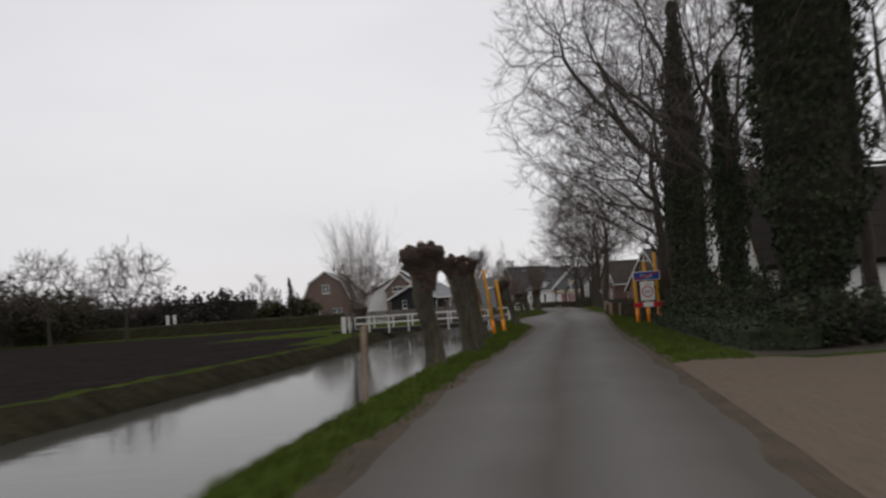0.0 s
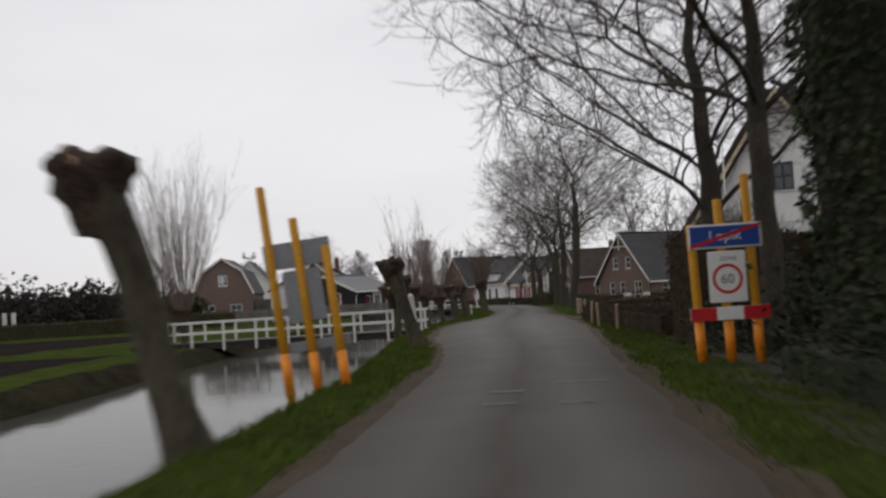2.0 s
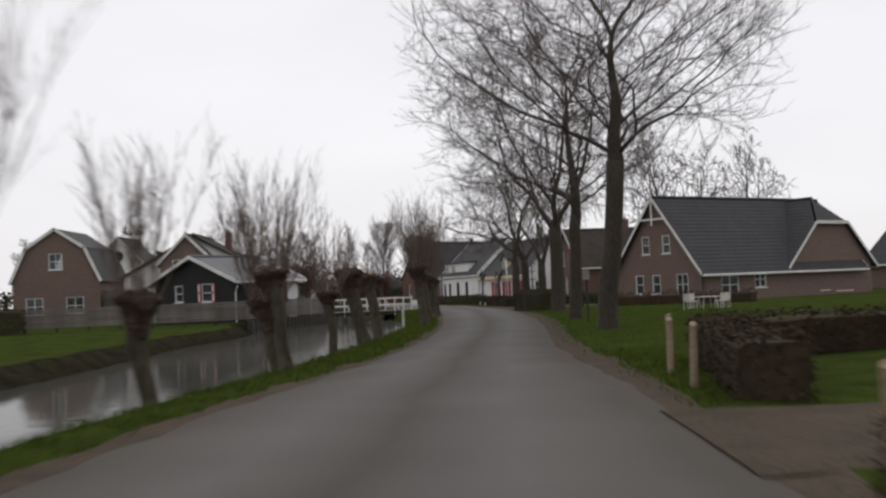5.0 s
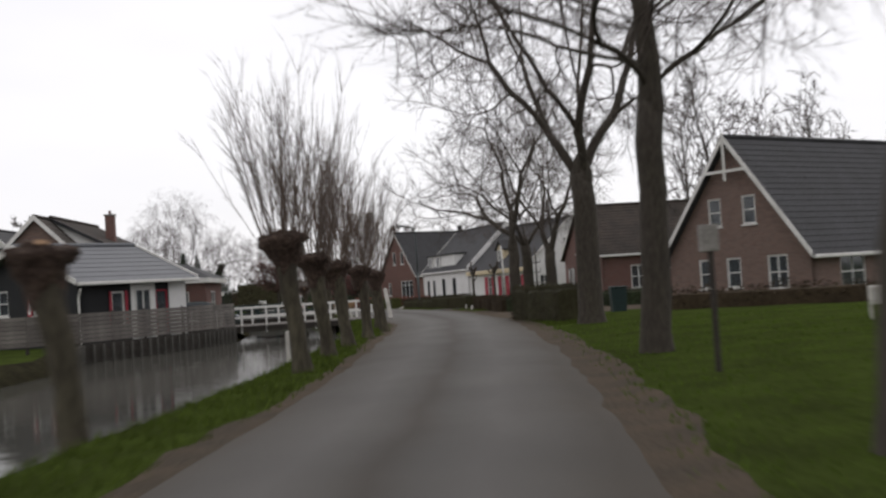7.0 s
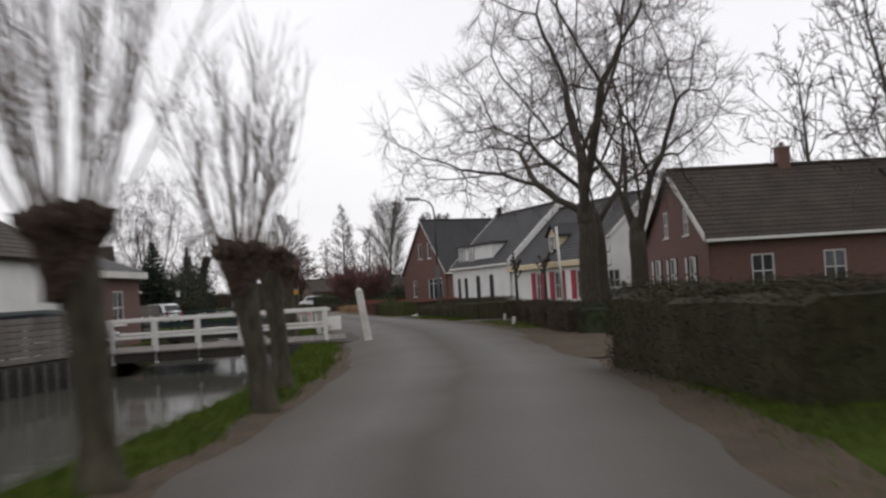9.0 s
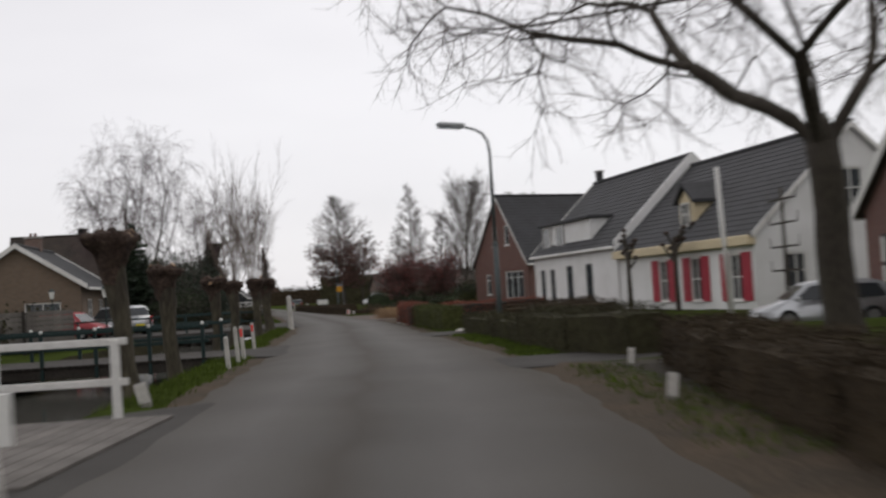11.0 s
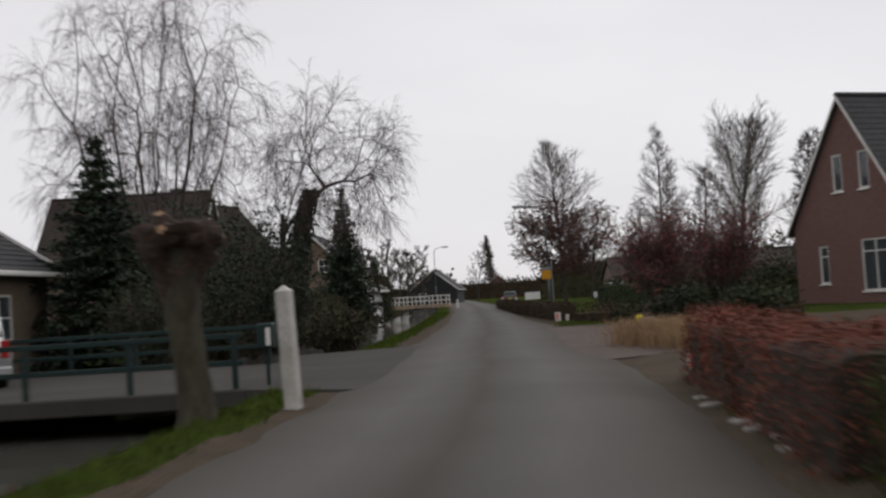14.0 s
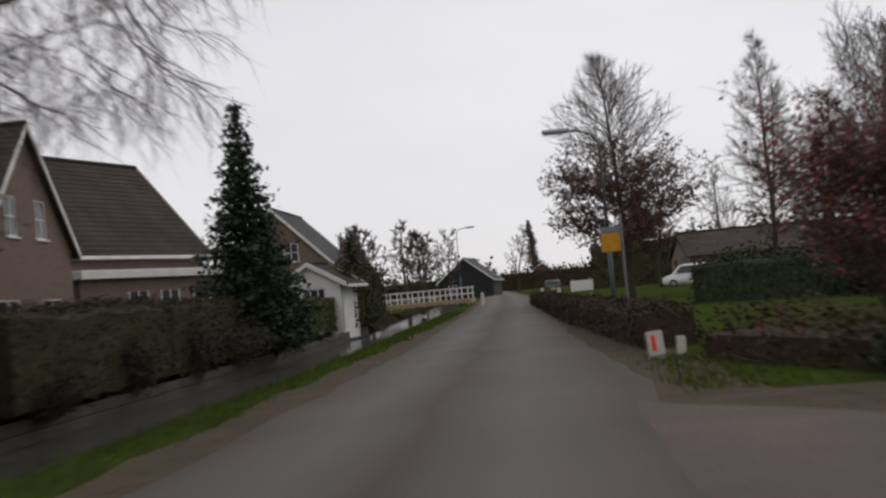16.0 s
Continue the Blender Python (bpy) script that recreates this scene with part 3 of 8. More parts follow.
def bare_tree(name, m, seed, height, girth, bole, spread, label, limbs=11, counts=(9, 8, 10), upright=0.55, twig_r=0.011, group="", taper=0.72, limb_r=0.27, wob=1.0):
    """A bare deciduous tree: bole, limbs and a fine crown of twigs."""
    rnd = random.Random(seed)
    t = thing(name, m, label, "tree", group)
    wood, fine = Soup(), Soup()
    lift = 0.06
    top = height * 0.84
    pts, rad = wander(Vector((0, 0, -0.3)), Vector((0, 0, 1)), top + 0.3, girth, girth * 0.12, 10, rnd, 0.04, 0.02)
    rad[0] = girth * 1.45
    rad[1] = girth * 1.02
    wood.pipe(pts, rad, 9)
    for k in range(limbs):
        f = min(0.98, bole + (1 - bole) * (k + rnd.random() * 0.6) / limbs)
        p, dd = along(pts, f)
        turn = k * 2.4 + rnd.uniform(-0.4, 0.4)
        rel = 1 - taper * max(0, (f - bole) / (1 - bole))
        ln = spread * rel * rnd.uniform(0.8, 1.15)
        sp = (1.15 - upright * 0.6) * rnd.uniform(0.8, 1.1)
        r = girth * limb_r * (0.5 + 0.5 * rel) * rnd.uniform(0.8, 1.15)
        way = side_way(dd, sp, turn, rnd)
        lp, lr = wander(p, way, ln, r, r * 0.14, 9, rnd, 0.15 * wob, lift)
        wood.pipe(lp, lr, 6)
        for j in range(counts[0]):
            g = min(1.0, 0.16 + 0.84 * (j + rnd.random() * 0.7) / counts[0])
            p2, d2 = along(lp, g)
            l2 = ln * 0.46 * (1.12 - 0.6 * g) * rnd.uniform(0.6, 1.4)
            r2 = max(0.014, r * 0.32 * (1 - 0.65 * g))
            bp, br = wander(p2, side_way(d2, rnd.uniform(0.5, 0.95), j * 2.4 + rnd.random(), rnd), l2, r2, max(twig_r, r2 * 0.35), 4, rnd, 0.2 * wob, lift * 0.8)
            (wood if r2 > 0.03 else fine).pipe(bp, br, 4)
            for i in range(counts[1]):
                g3 = min(1.0, 0.12 + 0.88 * (i + rnd.random()) / counts[1])
                p3, d3 = along(bp, g3)
                l3 = max(0.35, l2 * 0.42) * rnd.uniform(0.6, 1.4)
                cp, cr = wander(p3, side_way(d3, rnd.uniform(0.45, 0.95), i * 2.4 + rnd.random(), rnd), l3, twig_r * 1.3, twig_r * 0.6, 2, rnd, 0.22 * wob, lift * 0.6)
                fine.pipe(cp, cr, 3)
                for h in range(counts[2]):
                    p4, d4 = along(cp, min(1.0, 0.1 + 0.9 * (h + rnd.random()) / counts[2]))
                    l4 = max(0.22, l3 * 0.5) * rnd.uniform(0.5, 1.4)
                    w4 = side_way(d4, rnd.uniform(0.35, 0.95), h * 2.4 + rnd.random(), rnd)
                    w4.z += lift * 0.8
                    fine.spike(p4, p4 + w4 * l4, twig_r * 0.75)
    wood.mesh("trunk", M_bark, t, True)
    fine.mesh("crown", M_twig, t)
    return t


def branching_tree(name, m, seed, label, height, girth, bole, crown, tips=300, shift=(0, 0), cut=-0.75, twig=M_twig, bark=M_bark, weep=0.0, group="", twig_r=0.0078, twigs=4, twig_len=0.85, lean=0.5, sway=0.03, tip=(0, 0), leader=0.0):
    """A bare tree whose limbs fork again and again until they fill a crown of half-width and half-height `crown`."""
    rnd = random.Random(seed)
    t = thing(name, m, label, "tree", group)
    wood, fine = Soup(), Soup()
    turned = m.to_3x3().inverted()
    off = turned @ Vector((*shift, 0))
    rx, rz = crown
    mid = Vector((off.x, off.y, height - rz))
    ends = []
    while len(ends) < tips:
        q = Vector((rnd.uniform(-1, 1), rnd.uniform(-1, 1), rnd.uniform(-1, 1)))
        if 0.2 < q.length < 1 and q.z > cut and rnd.random() < 0.25 + 0.75 * q.length ** 2:
            ends.append(mid + Vector((q.x * rx, q.y * rx, q.z * rz)) + Vector((rnd.gauss(0, 0.25), rnd.gauss(0, 0.25), rnd.gauss(0, 0.25))))
    r_tip = twig_r * 1.25
    power = math.log(girth * 0.58 / r_tip) / math.log(tips)

    def limb(p, d, q, r0, r1, steps, soup, sides):
        ln = (q - p).length
        pts, rad = [], []
        wob = Vector((rnd.gauss(0, sway), rnd.gauss(0, sway), rnd.gauss(0, sway))) * ln
        for i in range(steps + 1):
            f = i / steps
            b = p + d * (ln * 0.9 * f)
            pts.append(b.lerp(p.lerp(q, f), min(1, 0.25 + 0.75 * f)) + wob * math.sin(math.pi * f))
            rad.append(r0 + (r1 - r0) * f)
        pts[-1] = q
        soup.pipe(pts, rad, sides)
        return pts

    def twig_fan(pts, n, ln):
        for k in range(n):
            p, d = along(pts, min(1.0, 0.25 + 0.75 * (k + rnd.random()) / n))
            w = side_way(d, rnd.uniform(0.25, 0.85), k * 2.4 + rnd.random(), rnd)
            tp, tr = wander(p, w, ln * rnd.uniform(0.5, 1.3), twig_r, twig_r * 0.55, 4 if weep else 2, rnd, 0.12, 0.07 - weep)
            fine.pipe(tp, tr, 3)
            for j in range(6):
                a, b = along(tp, min(1.0, 0.15 + 0.85 * (j + rnd.random()) / 6))
                v = side_way(b, rnd.uniform(0.3, 0.8), j * 2.4 + rnd.random(), rnd)
                v.z += 0.12 - weep * 2.2
                fine.spike(a, a + v * ln * rnd.uniform(0.2, 0.55), twig_r * 0.65)

    def fork(p, d, group_):
        n = len(group_)
        r = r_tip * n ** power * (1.0 + 0.35 * min(1, n / 60))
        if n == 1:
            pts = limb(p, d, group_[0], r, twig_r * 0.8, 3, fine, 4)
            twig_fan(pts, twigs, twig_len)
            return
        c = Vector((0, 0, 0))
        for e in group_:
            c += e
        c /= n
        f = rnd.uniform(0.26, 0.42) if n > 8 else rnd.uniform(0.38, 0.6)
        way = (c - p)
        if way.length < 0.3:
            way = d * 0.4
        q = p + way * f
        pts = limb(p, d, q, r, r * 0.9, 4 if n > 20 else 3, wood if n > 2 else fine, 8 if n > 60 else 5)
        if n <= 6:
            twig_fan(pts, 2, twig_len)
        nd = (pts[-1] - pts[-2]).normalized()
        ways = [(e - q).normalized() for e in group_]
        a = min(range(n), key=lambda i: ways[i].dot(ways[rnd.randrange(n)]))
        b = min(range(n), key=lambda i: ways[i].dot(ways[a]))
        one = [e for e, w in zip(group_, ways) if w.dot(ways[a]) >= w.dot(ways[b])]
        two = [e for e, w in zip(group_, ways) if w.dot(ways[a]) < w.dot(ways[b])]
        if not one or not two:
            one, two = group_[: n // 2], group_[n // 2:]
        for g in (one, two):
            gc = Vector((0, 0, 0))
            for e in g:
                gc += e
            fork(q, (nd * (1 - lean) + (gc / len(g) - q).normalized() * lean * 1.6).normalized(), g)

    bent = turned @ Vector((*tip, 0))
    top = Vector((off.x * 0.1 + bent.x, off.y * 0.1 + bent.y, bole))
    pts = [Vector((0, 0, -0.3)), Vector((0, 0, 0.02)), Vector((0, 0, 0.45))] + [Vector((0, 0, 0.45)).lerp(top, k / 5) + Vector((rnd.gauss(0, 0.025), rnd.gauss(0, 0.025), 0)) for k in range(1, 6)]
    wood.pipe(pts, [girth * 1.5, girth * 1.28, girth * 1.05] + [girth * g for g in (1.0, 0.97, 0.94, 0.93, 0.9)], 12)
    wood.pipe([top - Vector((0, 0, 0.25)), top, top + Vector((0, 0, 0.3)), top + Vector((0, 0, 0.6))], [girth * 0.9, girth * 0.9, girth * 0.7, girth * 0.3], 12)
    up = Vector((0, 0, 1))
    sets = {}
    if leader:
        # limbs leave a stem that runs on through the crown
        head = Vector((mid.x * 0.5 + bent.x, mid.y * 0.5 + bent.y, leader))
        stem = [top.lerp(head, k / 6) + Vector((rnd.gauss(0, 0.07), rnd.gauss(0, 0.07), 0)) * (k > 0) for k in range(7)]
        wood.pipe([top - up * 0.25] + stem, [girth * 0.9] + [girth * (0.88 - 0.11 * k) for k in range(7)], 10)
        for e in ends:
            far = math.hypot(e.x - mid.x, e.y - mid.y)
            f = max(0.0, min(1.0, (e.z - 1.05 * far - top.z + 1.4) / (leader - top.z)))
            band = round(f * 5)
            turn = (math.atan2(e.y - mid.y, e.x - mid.x) + seed + band * 1.1) % (2 * math.pi)
            sets.setdefault((band / 5, int(turn / (2 * math.pi) * 3)), []).append(e)
    else:
        # three or four first limbs
        heads = 3 if tips < 260 else 4
        for e in ends:
            if (e - mid).z > rz * 0.45 and math.hypot(e.x - mid.x, e.y - mid.y) < rx * 0.45:
                sets.setdefault((0.0, 0), []).append(e)
            else:
                az = (math.atan2(e.y - top.y, e.x - top.x) + seed) % (2 * math.pi)
                sets.setdefault((0.0, 1 + int(az / (2 * math.pi) * (heads - 1)) % (heads - 1)), []).append(e)
    for (f, _), g in sorted(sets.items()):
        gc = Vector((0, 0, 0))
        for e in g:
            gc += e
        foot = along(stem, max(0.02, min(0.98, f + rnd.uniform(-0.06, 0.06))))[0] if leader else top - up * 0.3
        fork(foot, (up * 0.75 + (gc / len(g) - foot).normalized() * (0.9 if leader else 0.5)).normalized(), g)
    wood.mesh("trunk", bark, t, True)
    fine.mesh("crown", twig, t)
    return t


def crown_tree(name, m, seed, height, radius, girth, base, label, limbs=60, oval=False, leaves=None, leaf_n=2, leaf_top=0.6, leaf_size=0.1, twig_r=0.012, second=False):
    """A tree with one straight leader and a dense cone or oval of fine rising limbs."""
    rnd = random.Random(seed)
    t = thing(name, m, label, "tree")
    wood, fine, leaf = Soup(), Soup(), Soup()
    lead, lrad = wander(Vector((0, 0, -0.3)), Vector((0, 0, 1)), height + 0.3, girth, 0.012, 14, rnd, 0.022, 0.02)
    wood.pipe(lead, lrad, 8)
    stems = [(lead, base)]
    if second:
        p, d = along(lead, 0.3)
        sp, sr = wander(p, side_way(d, 0.3, 0.4, rnd), height * 0.5, girth * 0.5, 0.012, 9, rnd, 0.03, 0.09)
        wood.pipe(sp, sr, 6)
        stems.append((sp, 0.2))
    for k in range(limbs):
        stem, b0 = stems[1] if second and k % 4 == 0 else stems[0]
        u = min(0.995, (k + rnd.random()) / limbs)
        p, d = along(stem, b0 + (1 - b0) * u * 0.985)
        wide = math.sin(math.pi * min(1, 0.2 + 0.8 * u)) ** 0.7 if oval else (1 - u) ** 0.8 * min(1, (u + 0.2) * 2.6)
        up = rnd.uniform(0.75, 1.05) if oval else 0.25 + 0.55 * u + rnd.uniform(-0.12, 0.15)
        ln = max(0.3, radius * wide * rnd.uniform(0.75, 1.2) / math.cos(min(up, 0.95)) * (0.6 if stem is not lead else 1))
        az = k * 2.4 + rnd.uniform(-0.4, 0.4)
        way = Vector((math.cos(az) * math.cos(up), math.sin(az) * math.cos(up), math.sin(up)))
        lp, lr = wander(p, way, ln, girth * 0.26 * (1 - 0.75 * u), 0.009, 6, rnd, 0.07, 0.03)
        wood.pipe(lp, lr, 5)
        n2 = int(5 + ln * 4.5)
        for j in range(n2):
            g = min(1.0, 0.14 + 0.86 * (j + rnd.random()) / n2)
            p2, d2 = along(lp, g)
            bp, br = wander(p2, side_way(d2, rnd.uniform(0.4, 0.85), j * 2.4 + rnd.random(), rnd), (0.3 * ln * (1.1 - 0.7 * g) + 0.3) * rnd.uniform(0.7, 1.3), twig_r * 1.2, twig_r * 0.6, 3, rnd, 0.12, 0.06)
            fine.pipe(bp, br, 3)
            for h in range(8):
                p3, d3 = along(bp, min(1.0, 0.1 + 0.9 * (h + rnd.random()) / 8))
                w3 = side_way(d3, rnd.uniform(0.35, 0.9), h * 2.4 + rnd.random(), rnd)
                w3.z += 0.15
                q3 = p3 + w3 * rnd.uniform(0.2, 0.5)
                fine.spike(p3, q3, twig_r * 0.7)
                if leaves is not None and p3.z < height * leaf_top * rnd.uniform(0.75, 1.2):
                    for _ in range(leaf_n):
                        leaf.card(p3.lerp(q3, rnd.random()) + Vector((rnd.gauss(0, 0.07), rnd.gauss(0, 0.07), rnd.gauss(0, 0.06))), Vector((rnd.gauss(0, 1), rnd.gauss(0, 1), rnd.gauss(0, 1) + 0.3)).normalized(), leaf_size, rnd)
    wood.mesh("trunk", M_bark, t, True)
    crown = fine.mesh("crown", M_twig, t)
    if leaves is not None:
        leaf.mesh("dry_foliage", leaves, crown, False, "dry leaves still clinging to the twigs")
    return t


def lump(wood, c, r, rnd, flat=0.8):
    """A knobbly lump as a rough lat-long ball."""
    n, mrow = 9, 6
    base = len(wood.v)
    for i in range(mrow + 1):
        for j in range(n):
            a, b = math.pi * i / mrow, 2 * math.pi * j / n
            u = Vector((math.sin(a) * math.cos(b), math.sin(a) * math.sin(b), math.cos(a) * flat))
            wood.v.append(c + u * r * (1 + 0.28 * noise.noise(c * 3 + u * 2.2) + rnd.uniform(-0.05, 0.05)))
    for i in range(mrow):
        for j in range(n):
            wood.f.append((base + i * n + j, base + (i + 1) * n + j, base + (i + 1) * n + (j + 1) % n, base + i * n + (j + 1) % n))


def pollard_willow(m, seed, height, girth, lean, label, shoots=0, shoot_len=3.0, head=0.5, coarse=0.15):
    """A pollard willow: leaning trunk, swollen head, with or without shoots."""
    rnd = random.Random(seed)
    t = thing("pollard_willow", m, label, "tree", "pollard willows along the canal")
    wood, knob, cut, fine = Soup(), Soup(), Soup(), Soup()
    d = Vector((lean[0], lean[1], 1)).normalized()
    steps = 9
    pts, rad = [], []
    for i in range(steps + 1):
        f = i / steps
        p = Vector((0, 0, -0.45)) + d * (height + 0.45) * f + Vector((noise.noise(Vector((seed, f * 2.2, 0))), noise.noise(Vector((seed, f * 2.2, 5))), 0)) * 0.1
        pts.append(p)
        rad.append(girth * (1.35 - 0.55 * min(1, f * 3.2) + 0.28 * max(0, f - 0.6) / 0.4 + 0.07 * noise.noise(Vector((seed, 9, f * 4)))))
    wood.pipe(pts, rad, 12)
    for i in range(len(wood.v)):
        v = wood.v[i]
        wood.v[i] = v + Vector((noise.noise(v * 3.1), noise.noise(v * 3.1 + Vector((7, 0, 0))), 0)) * girth * 0.16
    top = pts[-1]
    # swollen, knobbly head grown over many cuts
    prof = ((girth * 0.86, -1.5), (girth * 0.98, -1.1), (girth * 1.05 + head * 0.08, -0.75), (girth * 0.5 + head * 0.5, -0.42), (head * 0.88, -0.12), (head * 1.0, 0.1), (head * 0.95, 0.26), (head * 0.6, 0.34), (head * 0.3, 0.3), (0.01, 0.3))
    n = 26
    for r, z in prof:
        for k in range(n):
            a = 2 * math.pi * k / n
            u = Vector((math.cos(a) * r, math.sin(a) * r, z * head * 1.05))
            bump = noise.noise(u * (2.6 / head) * 0.5 + Vector((seed * 3.7, 0, 0))) * 0.32 + noise.noise(u * (7.5 / head) * 0.5 + Vector((0, seed * 1.9, 0))) * 0.36
            out = Vector((math.cos(a), math.sin(a), 0.5 * z))
            knob.v.append(top + u + out * head * bump * (1.0 if z > -0.6 else 0.3))
    for i in range(len(prof) - 1):
        for k in range(n):
            knob.f.append((i * n + k, i * n + (k + 1) % n, (i + 1) * n + (k + 1) % n, (i + 1) * n + k))
    ends, stubs = [], []
    for k in range(15):
        a, lat = k * 2.4 + rnd.random(), rnd.uniform(-0.2, 1.1)
        w = Vector((math.cos(a) * math.cos(lat), math.sin(a) * math.cos(lat), math.sin(lat)))
        c = top + Vector((w.x * head * 0.8, w.y * head * 0.8, w.z * head * 0.35))
        e = c + w * head * rnd.uniform(0.12, 0.36)
        stub = Soup()
        stub.pipe([c, c.lerp(e, 0.55), e], [head * 0.3, head * 0.22, head * 0.13], 7)
        stubs.append(stub)
        ends.append((e, w))
    for k in range(shoots):
        a, rr = rnd.uniform(0, 6.28), head * math.sqrt(rnd.random())
        p = top + Vector((math.cos(a) * rr, math.sin(a) * rr, rnd.uniform(-0.1, 0.35) * head))
        out = 0.05 + 0.62 * rr / head * rnd.uniform(0.2, 1.1)
        w = Vector((math.cos(a) * out, math.sin(a) * out, 1)).normalized()
        ln = shoot_len * rnd.uniform(0.5, 1.1)
        big = rnd.random() < coarse
        sp, sr = wander(p, w, ln, 0.015 if big else 0.007, 0.003, 7, rnd, 0.05, 0.1)
        fine.pipe(sp, sr, 3)
        for j in range(16 if big else 5):
            q, dq = along(sp, rnd.uniform(0.2, 0.95))
            q2 = q + side_way(dq, rnd.uniform(0.2, 0.5), rnd.uniform(0, 6.28), rnd) * ln * rnd.uniform(0.12, 0.34)
            fine.spike(q, q2, 0.006)
            for _ in range(2):
                q3, f3 = q.lerp(q2, rnd.uniform(0.3, 0.9)), (q2 - q).normalized()
                fine.spike(q3, q3 + side_way(f3, rnd.uniform(0.25, 0.5), rnd.uniform(0, 6.28), rnd) * ln * rnd.uniform(0.06, 0.14), 0.004)
    wood.mesh("trunk", M_willow, t, True)
    h = knob.mesh("pollard_head", M_knob, t, True, "swollen dark brown head with cut stubs")
    for stub in stubs:
        stub.mesh("stub", M_knob, h, True)
    if not shoots:
        for e, w in ends[::4]:
            disc = Soup()
            disc.pipe([e + w * 0.001, e + w * 0.012], [head * 0.115, head * 0.11], 8)
            disc.mesh("cut_end", M_cut, h, False, "fresh orange cut wood")
    if fine.v:
        fine.mesh("shoot_crown", M_shoot, t, False, "tall thin bare shoots")
    return t


def leaf_shell(soup, place, normal, size, rnd, jitter):
    soup.card(place + normal * rnd.uniform(-jitter, jitter) + Vector((rnd.gauss(0, 0.03), rnd.gauss(0, 0.03), rnd.gauss(0, 0.03))), (normal + Vector((rnd.gauss(0, 0.55), rnd.gauss(0, 0.55), rnd.gauss(0, 0.55)))).normalized(), size, rnd, 1.2)


def hedge(points, width, height, mat, label, seed, density=220, size=0.085, base=-0.12, name="hedge", bulge=0.06):
    """A clipped hedge that follows points (x, y), with a twiggy core and a shell of leaves."""
    rnd = random.Random(seed)
    cx, cy = points[0]
    t = thing(name, pose(cx, cy, base), label, "hedge")
    core, leaf = Soup(), Soup()
    jit = max(0.06, bulge * 0.6)
    for (x0, y0), (x1, y1) in zip(points, points[1:]):
        a, b = Vector((x0 - cx, y0 - cy, 0)), Vector((x1 - cx, y1 - cy, 0))
        d = b - a
        ln = d.length
        d.normalize()
        s = Vector((-d.y, d.x, 0))
        n = max(2, int(ln / 0.6))
        ring0 = None
        for i in range(n + 1):
            p = a + d * (ln * i / n)
            wob = 1 + 0.16 * noise.noise(Vector((p.x * 0.7 + seed, p.y * 0.7, 0)))
            hh = height * (1 + 0.07 * noise.noise(Vector((p.x * 0.5, p.y * 0.5, seed)))) - 0.05
            w = width * 0.44 * wob
            base_i = len(core.v)
            core.v += [p - s * w, p - s * w + Vector((0, 0, hh * 0.93)), p + s * (-w * 0.7) + Vector((0, 0, hh)), p + s * w * 0.7 + Vector((0, 0, hh)), p + s * w + Vector((0, 0, hh * 0.93)), p + s * w]
            if ring0 is not None:
                for k in range(5):
                    core.f.append((ring0 + k, ring0 + k + 1, base_i + k + 1, base_i + k))
            else:
                core.f.append(tuple(range(base_i, base_i + 6)))
            ring0 = base_i
        core.f.append(tuple(range(ring0 + 5, ring0 - 1, -1)))
        area_side, area_top = ln * height, ln * width
        for k in range(int(area_side * density)):
            f, z = rnd.uniform(-0.05, ln + 0.05), height * rnd.random()
            sg = rnd.choice((-1, 1))
            p = a + d * f
            w = width * 0.5 * (1 + 0.16 * noise.noise(Vector((p.x * 0.7 + seed, p.y * 0.7, 0)))) + bulge * noise.noise(Vector((p.x * 2, p.y * 2, z * 2)))
            leaf_shell(leaf, p + s * sg * w + Vector((0, 0, z)), s * sg, size, rnd, jit)
        for k in range(int(area_top * density)):
            f, o = rnd.uniform(-0.05, ln + 0.05), rnd.uniform(-0.5, 0.5) * width
            p = a + d * f
            hh = height * (1 + 0.07 * noise.noise(Vector((p.x * 0.5, p.y * 0.5, seed)))) + bulge * noise.noise(Vector((p.x * 2, p.y * 2, o))) + bulge * 1.5 * noise.noise(Vector((p.x * 0.8, p.y * 0.8, seed)))
            leaf_shell(leaf, p + s * o + Vector((0, 0, hh)), Vector((0, 0, 1)), size, rnd, jit)
        for e, w in ((a, -d), (b, d)):
            for k in range(int(width * height * density)):
                leaf_shell(leaf, e + s * rnd.uniform(-0.5, 0.5) * width + Vector((0, 0, height * rnd.random())), w, size, rnd, 0.06)
    core.mesh("twig_core", M_core if mat in (M_hedge_red, M_farwood) else mat, t)
    leaf.mesh("foliage", mat, t)
    return t


